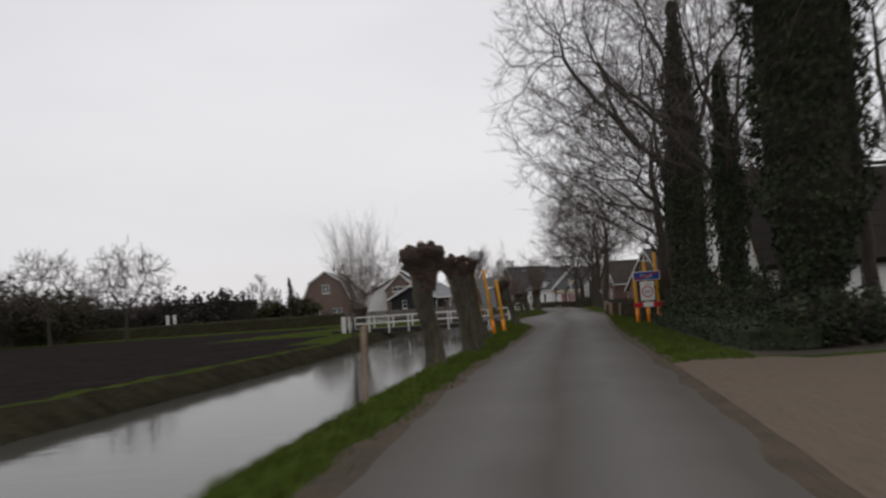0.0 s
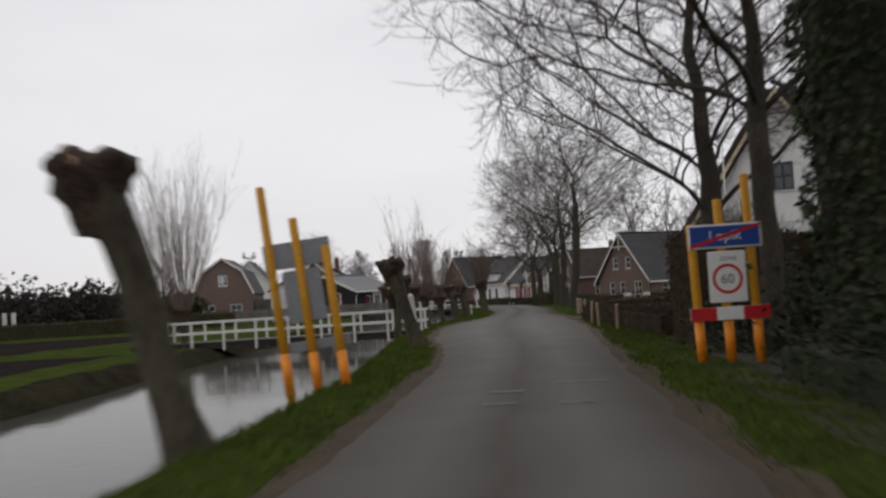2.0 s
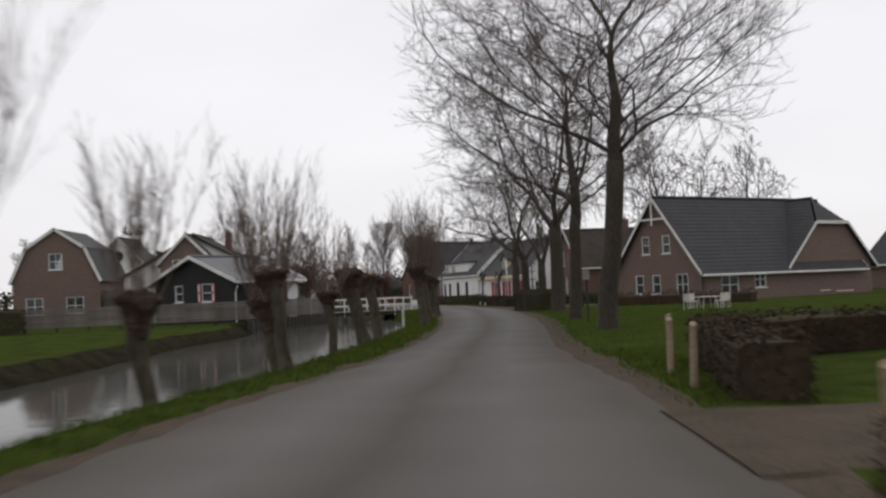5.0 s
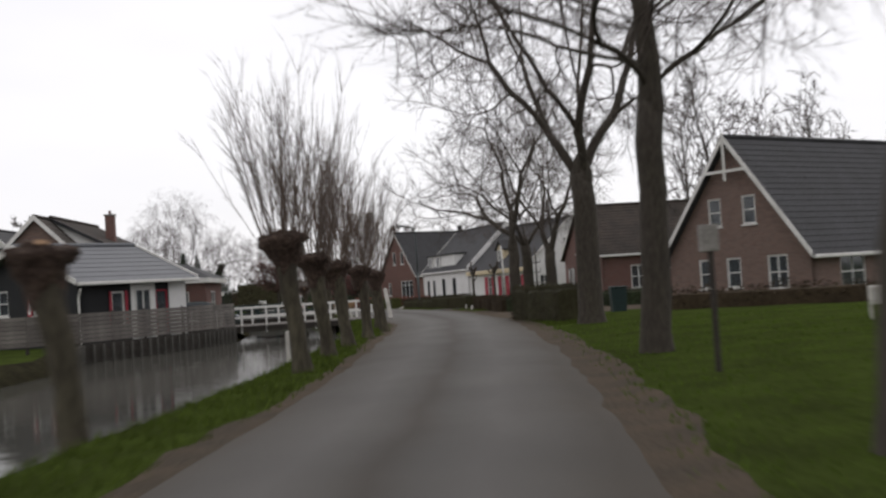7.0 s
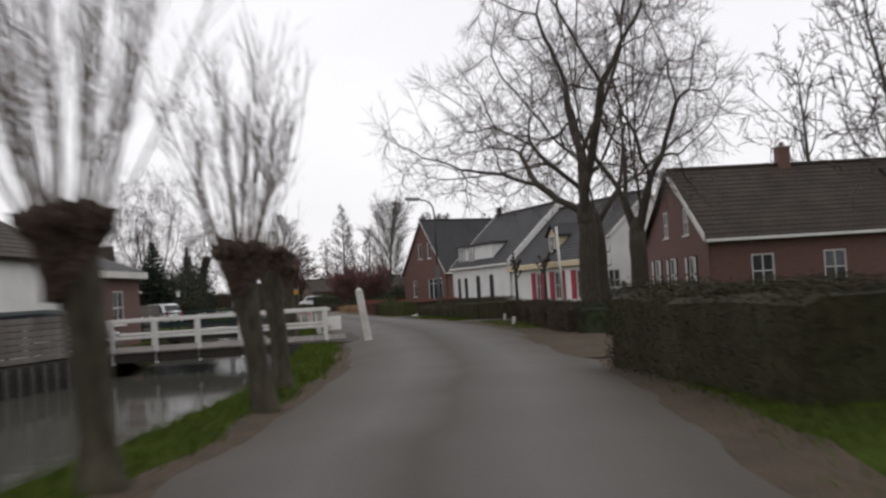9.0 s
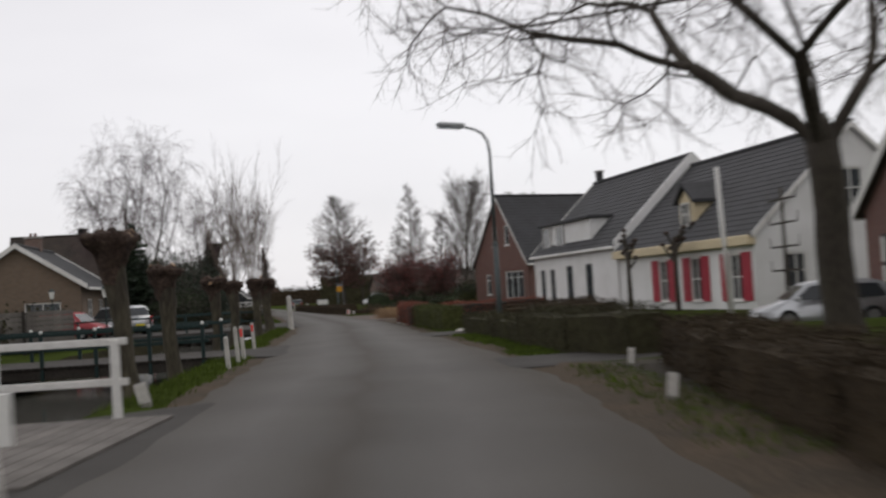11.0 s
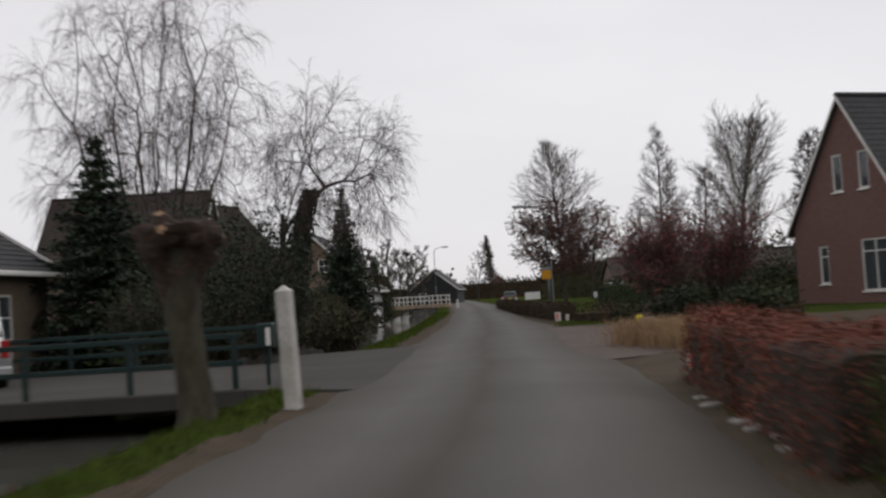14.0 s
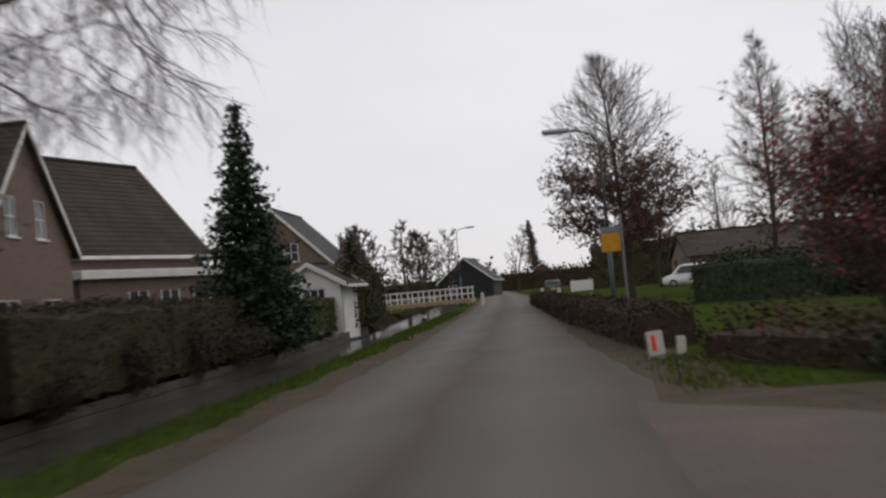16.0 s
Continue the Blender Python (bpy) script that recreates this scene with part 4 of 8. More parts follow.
def ivy_tree(m, seed, height, girth, label, ivy_to=0.75, bulk=0.55):
    """A tall tree whose bole is wrapped in dark ivy."""
    t = branching_tree("ivy_clad_tree", m, seed, label, height, girth, height * (0.46 if bulk > 1 else 0.32), (height * 0.4, height * (0.27 if bulk > 1 else 0.35)), tips=340, shift=(-1.4, -0.6), cut=-0.85, twigs=4)
    rnd = random.Random(seed + 5)
    leaf, core = Soup(), Soup()
    zt = height * ivy_to
    pts, rad = [], []
    for i in range(13):
        f = i / 12
        pts.append(Vector((0.1 * noise.noise(Vector((seed, f * 3, 0))), 0.1 * noise.noise(Vector((seed, f * 3, 4))), zt * f - 0.1)))
        rad.append((bulk * (0.8 + 0.9 * f * (1.15 - f) - 0.35 * f * f) * (1.0 if bulk < 1 else 0.42 + 0.66 * max(0.0, min(1.0, (f - 0.07) / 0.17))) + 0.16 * noise.noise(Vector((seed, 2, f * 6)))) * (1.25 if i == 0 else 1) * (1 - 0.8 * max(0.0, (f - 0.6) / 0.4)))
    core.pipe(pts, [r * 0.86 for r in rad], 10)
    for k in range(int(zt * 700 * max(1, bulk * 1.2))):
        f = rnd.random()
        x = f * 12
        i = min(int(x), 11)
        c, r = pts[i].lerp(pts[i + 1], x - i), rad[i] + (rad[i + 1] - rad[i]) * (x - i)
        a = rnd.uniform(0, 6.28)
        n = Vector((math.cos(a), math.sin(a), 0.15))
        r *= 1 + 0.3 * noise.noise(Vector((math.cos(a) * 1.3 + seed, math.sin(a) * 1.3, c.z * 1.1)))
        leaf_shell(leaf, c + n * r, n.normalized(), 0.14, rnd, 0.1)
    iv = core.mesh("ivy_stem", M_core, t, True)
    leaf.mesh("ivy_foliage", M_ivy, iv, False, "dense dark evergreen ivy")
    return t


def bush(m, seed, radius, height, mat, label, name="bush", twigs=70, leaves=900, size=0.1, twig_mat=M_twig):
    """A loose shrub of many stems, with or without leaves."""
    rnd = random.Random(seed)
    t = thing(name, m, label, "bush")
    fine, leaf = Soup(), Soup()
    ends = []
    for k in range(twigs):
        a, o = rnd.uniform(0, 6.28), math.sqrt(rnd.random())
        w = Vector((math.cos(a) * o * radius * 0.9, math.sin(a) * o * radius * 0.9, height * rnd.uniform(0.6, 1.0))).normalized()
        ln = math.hypot(o * radius, height * (1 - 0.4 * o)) * rnd.uniform(0.75, 1.05)
        sp, sr = wander(Vector((math.cos(a) * o * radius * 0.25, math.sin(a) * o * radius * 0.25, -0.1)), w, ln, 0.02, 0.007, 5, rnd, 0.12, 0.02)
        fine.pipe(sp, sr, 3)
        ends += sp[2:]
        for j in range(10):
            i = rnd.randint(1, 4)
            q = sp[i] + side_way((sp[i + 1] - sp[i]).normalized(), rnd.uniform(0.4, 0.9), rnd.uniform(0, 6.28), rnd) * ln * rnd.uniform(0.15, 0.4)
            fine.spike(sp[i], q, 0.009)
            ends += [q, sp[i].lerp(q, 0.6)]
    for k in range(leaves):
        p = rnd.choice(ends)
        leaf.card(p + Vector((rnd.gauss(0, 0.12), rnd.gauss(0, 0.12), rnd.gauss(0, 0.1))), Vector((rnd.gauss(0, 1), rnd.gauss(0, 1), rnd.gauss(0, 1) + 0.5)).normalized(), size, rnd)
    fine.mesh("stem_clump", twig_mat, t)
    if leaves:
        leaf.mesh("foliage", mat, t)
    return t


def conifer(m, seed, height, radius, label, tiers=22, dense=1.0, name="fir_tree"):
    """A conifer of whorled boughs with needle cards and an open, spiky tip."""
    rnd = random.Random(seed)
    t = thing(name, m, label, "tree")
    wood, leaf = Soup(), Soup()
    wood.pipe([Vector((0, 0, -0.2)), Vector((0, 0, height * 0.5)), Vector((0, 0, height))], [radius * 0.07, radius * 0.045, 0.01], 7)
    for k in range(tiers):
        f = (k + 0.3) / tiers
        z = height * (0.06 + 0.92 * f)
        r = radius * (1 - f) ** 1.05 * (1.0 if k % 3 else 1.18) + 0.06
        nb = max(5, int((6 + 7 * (1 - f)) * dense))
        for j in range(nb):
            a = j * 6.28 / nb + k * 0.7 + rnd.uniform(-0.2, 0.2)
            ln = r * rnd.uniform(0.75, 1.12)
            w = Vector((math.cos(a), math.sin(a), 0.1 - 0.25 * (1 - f)))
            bp, br = wander(Vector((0, 0, z)), w, ln, 0.02, 0.006, 4, rnd, 0.05, 0.03)
            wood.pipe(bp, br, 3)
            for i in range(max(11, int(ln * 42 * dense))):
                x = rnd.uniform(0.15, 1.0) * 4
                q = min(int(x), 3)
                p = bp[q].lerp(bp[q + 1], x - q)
                leaf.card(p + Vector((rnd.gauss(0, 0.13), rnd.gauss(0, 0.13), rnd.gauss(0, 0.08) - 0.06)), Vector((rnd.gauss(0, 0.7), rnd.gauss(0, 0.7), 1)).normalized(), 0.2, rnd, 0.8)
    wood.mesh("trunk", M_bark, t, True)
    leaf.mesh("needle_foliage", M_needles, t)
    return t


def grass_blades(name, label, spots, seed, mat, lo=0.05, hi=0.14, width=0.012):
    """Many blades as one mesh; spots gives (x, y)."""
    rnd = random.Random(seed)
    v, f = [], []
    for x, y in spots:
        z = ground_z(x, y)
        h = rnd.uniform(lo, hi)
        a = rnd.uniform(0, 6.28)
        w = width * rnd.uniform(0.7, 1.6)
        lx, ly = rnd.gauss(0, 0.35) * h, rnd.gauss(0, 0.35) * h
        i = len(v)
        v += [(x - math.cos(a) * w, y - math.sin(a) * w, z - 0.02), (x + math.cos(a) * w, y + math.sin(a) * w, z - 0.02), (x + lx, y + ly, z + h)]
        f.append((i, i + 1, i + 2))
    return tagged(mesh_ob(name, v, f, mat), label, "grass", kind="stuff")

# ---- buildings ----
def wall_panel(xs, roofline, holes, thick):
    """A wall in the xz plane, from y=0 to y=thick, with rectangular holes (x0, z0, x1, z1). roofline(x) gives its top."""
    cuts = sorted({*xs, *[h[0] for h in holes], *[h[2] for h in holes]})
    v, f = [], []

    def slab(xa, xb, za, zb, ta, tb):
        i = len(v)
        for y in (0, thick):
            v.extend([(xa, y, za), (xb, y, zb), (xb, y, tb), (xa, y, ta)])
        f.extend([(i, i + 1, i + 2, i + 3), (i + 7, i + 6, i + 5, i + 4), (i, i + 4, i + 5, i + 1), (i + 1, i + 5, i + 6, i + 2), (i + 2, i + 6, i + 7, i + 3), (i + 3, i + 7, i + 4, i)])

    levels = sorted({h[1] for h in holes} | {h[3] for h in holes})
    for xa, xb in zip(cuts, cuts[1:]):
        mid = (xa + xb) / 2
        za = -0.6
        for z in [z for z in levels if z < min(roofline(xa), roofline(xb)) - 0.02] + [None]:
            zb = z if z is not None else (roofline(xa) + roofline(xb)) / 2
            if not any(h[0] < mid < h[2] and h[1] < (za + zb) / 2 < h[3] for h in holes):
                slab(xa, xb, za, za, z if z is not None else roofline(xa), z if z is not None else roofline(xb))
            za = zb
    # weld the blocks into one piece
    where, keep, remap = {}, [], []
    for p in v:
        key = tuple(round(c, 4) for c in p)
        if key not in where:
            where[key] = len(keep)
            keep.append(p)
        remap.append(where[key])
    f = [tuple(remap[k] for k in q) for q in f]
    seen = collections.Counter(frozenset(q) for q in f)
    v, f = keep, [q for q in f if seen[frozenset(q)] == 1]
    return v, f


def roof_profile(x0, z0, x1, z1, n, thick):
    """Stepped tile courses from the eave (x0, z0) up to the ridge (x1, z1), as an outline."""
    ln = math.hypot(x1 - x0, z1 - z0)
    ux, uz = (x1 - x0) / ln, (z1 - z0) / ln
    nx, nz = (-uz, ux) if ux > 0 else (uz, -ux)
    pts = []
    for i in range(n):
        a, b = ln * i / n, ln * (i + 1) / n
        pts.append((x0 + ux * a + nx * (thick + 0.02), z0 + uz * a + nz * (thick + 0.02)))
        pts.append((x0 + ux * b + nx * thick, z0 + uz * b + nz * thick))
    return [(x0, z0)] + pts + [(x1, z1)]


def window(parent, x, z, w, h, m, paint=M_white, cols=2, rows=2, transom=0.0, sill=True, name="window", curtain=False, deep=0.12, door=False):
    """A framed window in the xz plane of m, facing -y."""
    t = 0.07
    wn_ = part(name, box(x, deep - 0.05, z, x + w, deep - 0.01, z + h), M_glass, parent)
    wn_.matrix_local = m
    wn_.visible_shadow = False
    bm = bmesh.new()
    box(x, deep - 0.09, z, x + t, deep + 0.02, z + h, bm=bm)
    box(x + w - t, deep - 0.09, z, x + w, deep + 0.02, z + h, bm=bm)
    box(x + t, deep - 0.088, z, x + w - t, deep + 0.018, z + t, bm=bm)
    box(x + t, deep - 0.088, z + h - t, x + w - t, deep + 0.018, z + h, bm=bm)
    for k in range(1, cols):
        c = x + w * k / cols
        box(c - 0.025, deep - 0.084, z + t, c + 0.025, deep + 0.014, z + h - t, bm=bm)
    zs = [z + h * k / rows for k in range(1, rows)] if not transom else [z + h * transom]
    for c in zs:
        box(x + t, deep - 0.086, c - 0.025, x + w - t, deep + 0.016, c + 0.025, bm=bm)
    part("window_frame", bm, paint, wn_)
    if sill:
        part("sill", box(x - 0.06, -0.07, z - 0.07, x + w + 0.06, deep, z - 0.004, 0.01), M_white if paint != M_white else M_white, wn_)
    if curtain:
        v, f = [], []
        n = 14
        for k in range(n + 1):
            for zz in (z + h * 0.42, z + h):
                v.append((x + w * k / n, deep + 0.14 + 0.03 * math.sin(k * 2.1), zz))
        mesh_ob("curtain", v, [(2 * k, 2 * k + 2, 2 * k + 3, 2 * k + 1) for k in range(n)], M_curtain, wn_)
    return wn_


def house(name, m, label, w, ln, eave, ridge, wall, roof, front=(), right=(), left=(), back=(), over=0.3, verge=0.25, barge=M_white, barge_h=0.22, gutter=M_white, courses=18, thick=0.12, half_hip=0.0, category="house", paint=M_white, roof_name="roof"):
    """A gabled house: gable front at y=0, ridge along y, from x=0 to x=w.
    front/right/left/back: lists of dicts of windows: x (along the wall, seen from outside, from its left), z, w, h and options."""
    t = thing(name, m, label, category)
    th = 0.28
    slope = (ridge - eave) / (w / 2)

    def gable(x):
        return eave + slope * (w / 2 - abs(x - w / 2)) - 0.02

    if half_hip:
        top = ridge - half_hip

        def gable(x):
            return min(eave + slope * (w / 2 - abs(x - w / 2)), top) - 0.02
    sides = (
        ("wall", front, pose(0, 0, 0), w, gable),
        ("wall", right, pose(w, 0.005, 0, 0, 0, 90), ln - 0.01, lambda x: eave - 0.02),
        ("wall", back, pose(w, ln, 0, 0, 0, 180), w, gable),
        ("wall", left, pose(0, ln - 0.005, 0, 0, 0, -90), ln - 0.01, lambda x: eave - 0.02),
    )
    for nm, wins, mm, length, top_at in sides:
        xs = {0.0, length}
        if top_at is gable:
            xs |= {w / 2}
            if half_hip:
                xs |= {w / 2 - half_hip / slope, w / 2 + half_hip / slope}
        holes = [(o["x"], o["z"], o["x"] + o["w"], o["z"] + o["h"]) for o in wins]
        v, f = wall_panel(sorted(xs), top_at, holes, th)
        wl_ = mesh_ob(nm, v, f, wall, t)
        wl_.matrix_local = mm
        for o in wins:
            kw = {k: o[k] for k in o if k not in ("x", "z", "w", "h", "shutters", "surround")}
            kw.setdefault("paint", paint)
            wd = window(t, o["x"], o["z"], o["w"], o["h"], mm, **kw)
            for sd in o.get("shutters", ()) and (0, 1):
                mat_a, mat_b, sw = o["shutters"]
                x0 = o["x"] - sw - 0.02 if sd == 0 else o["x"] + o["w"] + 0.02
                sh = part("shutter", box(x0, -0.055, o["z"] - 0.02, x0 + sw, -0.012, o["z"] + o["h"] + 0.02, 0.006), mat_a, wd)
                if mat_b is not None:
                    half = o["h"] / 2
                    for q in (0, 1):
                        part("shutter_panel", box(x0 + 0.07, -0.07, o["z"] + q * half + 0.06, x0 + sw - 0.07, -0.05, o["z"] + (q + 1) * half - 0.06, 0.005), mat_b, sh)
    # roof slabs with stepped courses
    dx, dz = over, over * slope
    hz = half_hip
    for sd in (0, 1):
        x0, x1 = (-dx, w / 2) if sd == 0 else (w + dx, w / 2)
        out = roof_profile(x0, eave - dz, x1, ridge, courses, thick)
        bm = prism(out, -verge, ln + verge)
        if hz:
            ya = -verge
            k = (w / 2) * hz / (ridge - eave)
            for vv in bm.verts:
                over_top = vv.co.z - (ridge - hz)
                if over_top > 0:
                    sh_ = over_top / hz * k * 0.9
                    vv.co.y = vv.co.y + sh_ if vv.co.y < ln / 2 else vv.co.y - sh_
        part(roof_name, bm, roof, t)
    if hz:
        k = (w / 2) * hz / (ridge - eave)
        for ysg in (0, 1):
            y0, y1 = (-verge - 0.03, k * 0.9 - verge) if ysg == 0 else (ln + verge + 0.03, ln + verge - k * 0.9)
            zb = ridge - hz
            vs = [(w / 2 - k, y0, zb + 0.06), (w / 2 + k, y0, zb + 0.06), (w / 2, y1, ridge + thick + 0.05), (w / 2 - k, y0, zb - 0.06), (w / 2 + k, y0, zb - 0.06), (w / 2, y1, ridge - 0.05)]
            mesh_ob("hip", vs, [(0, 1, 2), (5, 4, 3), (0, 3, 4, 1), (1, 4, 5, 2), (2, 5, 3, 0)], roof, t)
    k2 = 0 if not hz else (w / 2) * hz / (ridge - eave) * 0.9
    part("ridge_cap", tube([(w / 2, -verge - 0.02 + k2, ridge + thick + 0.06), (w / 2, ln + verge + 0.02 - k2, ridge + thick + 0.06)], [0.11, 0.11], 8), roof, t)
    if barge is not None:
        for y in (-verge - 0.045, ln + verge + 0.005):
            for sd in (0, 1):
                s = 1 if sd == 0 else -1
                xa = -dx if sd == 0 else w + dx
                zt = ridge - hz
                xe = w / 2 - s * (hz / slope)
                pts = [(xa, eave - dz - 0.02), (xe, zt - 0.02), (xe, zt + barge_h), (xa, eave - dz + barge_h)]
                part("bargeboard", prism(pts if sd == 0 else pts[::-1], y, y + 0.04), barge, t)
            if hz:
                k = hz / slope
                part("bargeboard", prism([(w / 2 - k, ridge - hz - 0.02), (w / 2 + k, ridge - hz - 0.02), (w / 2 + k, ridge - hz + 0.2), (w / 2 - k, ridge - hz + 0.2)], y - 0.002, y + 0.042), barge, t)
    if gutter is not None:
        for x in (-dx - 0.1, w + dx + 0.1):
            part("gutter", box(x - 0.07, -verge, eave - dz - 0.06, x + 0.07, ln + verge, eave - dz + 0.09, 0.03), gutter, t)
    return t


def chimney(parent, x, y, z0, z1, mat, sx=0.5, sy=0.5, pots=1):
    c = part("chimney", box(x - sx / 2, y - sy / 2, z0, x + sx / 2, y + sy / 2, z1, 0.01), mat, parent)
    part("chimney_cap", box(x - sx / 2 - 0.06, y - sy / 2 - 0.06, z1, x + sx / 2 + 0.06, y + sy / 2 + 0.06, z1 + 0.1, 0.02), M_concrete, c)
    for k in range(pots):
        px = x + (k - (pots - 1) / 2) * 0.25
        part("chimney_pot", tube([(px, y, z1 + 0.09), (px, y, z1 + 0.32)], [0.09, 0.08], 8), M_brickred, c)
    return c


def W(x, z, w, h, **kw):
    return dict(x=x, z=z, w=w, h=h, **kw)


# ---- street furniture ----
def white_post(x, y, z, height, wide, lean=(0, 0), label="tall white-painted wooden post with a pointed top beside the road", red=False, turn=0):
    t = thing("white_post", pose(x, y, z, lean[1], lean[0], turn), label, "post", "white roadside posts")
    w = wide / 2
    bm = box(-w, -w, -0.4, w, w, height - wide * 0.45, 0.012)
    part("shaft", bm, M_post, t)
    bm = bmesh.new()
    vs = [bm.verts.new(p) for p in ((-w, -w, height - wide * 0.45), (w, -w, height - wide * 0.45), (w, w, height - wide * 0.45), (-w, w, height - wide * 0.45), (0, 0, height))]
    for k in range(4):
        bm.faces.new((vs[k], vs[(k + 1) % 4], vs[4]))
    bm.faces.new(vs[3::-1])
    part("pointed_cap", bm, M_post, t)
    if red:
        part("reflector", box(-w * 0.7, -w - 0.012, height * 0.66, w * 0.7, -w - 0.002, height * 0.9, 0.003), M_redref, t, "bright red reflector")
    return t


def street_lamp(x, y, turn, label, height=6.3, reach=1.9):
    t = thing("street_lamp", pose(x, y, 0, 0, 0, turn), label, "street lamp", "street lamps")
    part("base_tube", tube([(0, 0, -0.4), (0, 0, 2.6)], [0.085, 0.08], 12), M_lampgrey, t, smooth=True)
    part("collar", tube([(0, 0, 2.58), (0, 0, 2.64), (0, 0, 2.72)], [0.088, 0.088, 0.06], 12), M_lampgrey, t)
    pts = [(0, 0, 2.7), (0, 0, 4.6), (0, 0, height - 0.75), (-0.06, 0, height - 0.4), (-0.25, 0, height - 0.16), (-0.55, 0, height - 0.05), (-1.0, 0, height + 0.02)]
    part("arm", tube(pts, [0.055, 0.05, 0.045, 0.042, 0.04, 0.036, 0.034], 10), M_lampgrey, t, smooth=True)
    bm = box(-reach, -0.13, height - 0.02, -0.95, 0.13, height + 0.12, 0.04)
    hd = part("lamp_head", bm, M_lamphead, t, "pale flat lantern housing")
    part("lens", box(-reach + 0.06, -0.1, height - 0.06, -1.05, 0.1, height - 0.022, 0.012), M_glass, hd)
    return t


def stake(x, y, h, lean=0.0, seed=0):
    rnd = random.Random(seed)
    t = tagged(mesh_ob("fence_stake", *stake_mesh(h, seed), M_stake), "slim pale wooden stake at the hedge foot", "stake", "stakes along the hedge")
    t.matrix_world = pose(x, y, ground_z(x, y), rnd.uniform(-3, 3), lean, rnd.uniform(0, 90))
    return t


def stake_mesh(h, seed, s=0.055):
    v, f = [], []
    for i, z in enumerate((-0.3, h * 0.5, h)):
        for k in range(6):
            a = k * math.pi / 3
            r = s * (1 + 0.12 * math.sin(seed + k * 2 + i))
            v.append((math.cos(a) * r, math.sin(a) * r, z + (0.03 * math.cos(a) if i == 2 else 0)))
    for i in range(2):
        for k in range(6):
            f.append((i * 6 + k, i * 6 + (k + 1) % 6, i * 6 + 6 + (k + 1) % 6, i * 6 + 6 + k))
    f.append(tuple(range(12, 18)))
    f.append(tuple(range(5, -1, -1)))
    return v, f


def railing(parent, a, b, z, height, n, mat, rails=(1.0, 0.5), post=0.09, knob=None, rail_h=0.09, name="railing"):
    """A rail with n posts from a to b (x, y in the parent's frame)."""
    a, b = Vector((*a, z)), Vector((*b, z))
    d = b - a
    turn = math.degrees(math.atan2(d.y, d.x))
    for k in range(n):
        p = a + d * (k / (n - 1))
        po = part("rail_post", box(-post / 2, -post / 2, -0.35, post / 2, post / 2, height - 0.02, 0.008), mat, parent)
        po.matrix_local = pose(p.x, p.y, p.z, 0, 0, turn)
        if knob is not None:
            bm = bmesh.new()
            bmesh.ops.create_uvsphere(bm, u_segments=8, v_segments=6, radius=0.05)
            kb = part("knob", bm, knob, po, "small white knob", True)
            kb.matrix_local = pose(0, 0, height + 0.025)
    for r in rails:
        rl = part("rail", box(-0.15, -0.03, -rail_h / 2, d.length + 0.15, 0.03, rail_h / 2, 0.008), mat, parent)
        rl.matrix_local = pose(a.x, a.y, z + height * r - rail_h / 2, 0, 0, turn)


def plank_deck(parent, a, b, width, z, mat, plank=0.2):
    """Crosswise planks along a to b on two beams."""
    a, b = Vector((*a, z)), Vector((*b, z))
    d = b - a
    turn = math.degrees(math.atan2(d.y, d.x))
    n = int(d.length / plank)
    me = bpy.data.meshes.new("plank")
    bm = box(0.006, -width / 2, -0.05, plank - 0.006, width / 2, 0, 0.005)
    bm.to_mesh(me)
    bm.free()
    me.materials.append(mat)
    for k in range(n):
        ob = new("plank", me)
        ob.parent = parent
        ob.matrix_local = pose(*(a + d * (k / n)), 0, 0, turn)
    for s in (-1, 1):
        bm_ = part("beam", box(-0.4, s * (width / 2 - 0.15) - 0.1, -0.32, d.length + 0.4, s * (width / 2 - 0.15) + 0.1, -0.054, 0.01), M_darkwood, parent)
        bm_.matrix_local = pose(*a, 0, 0, turn)


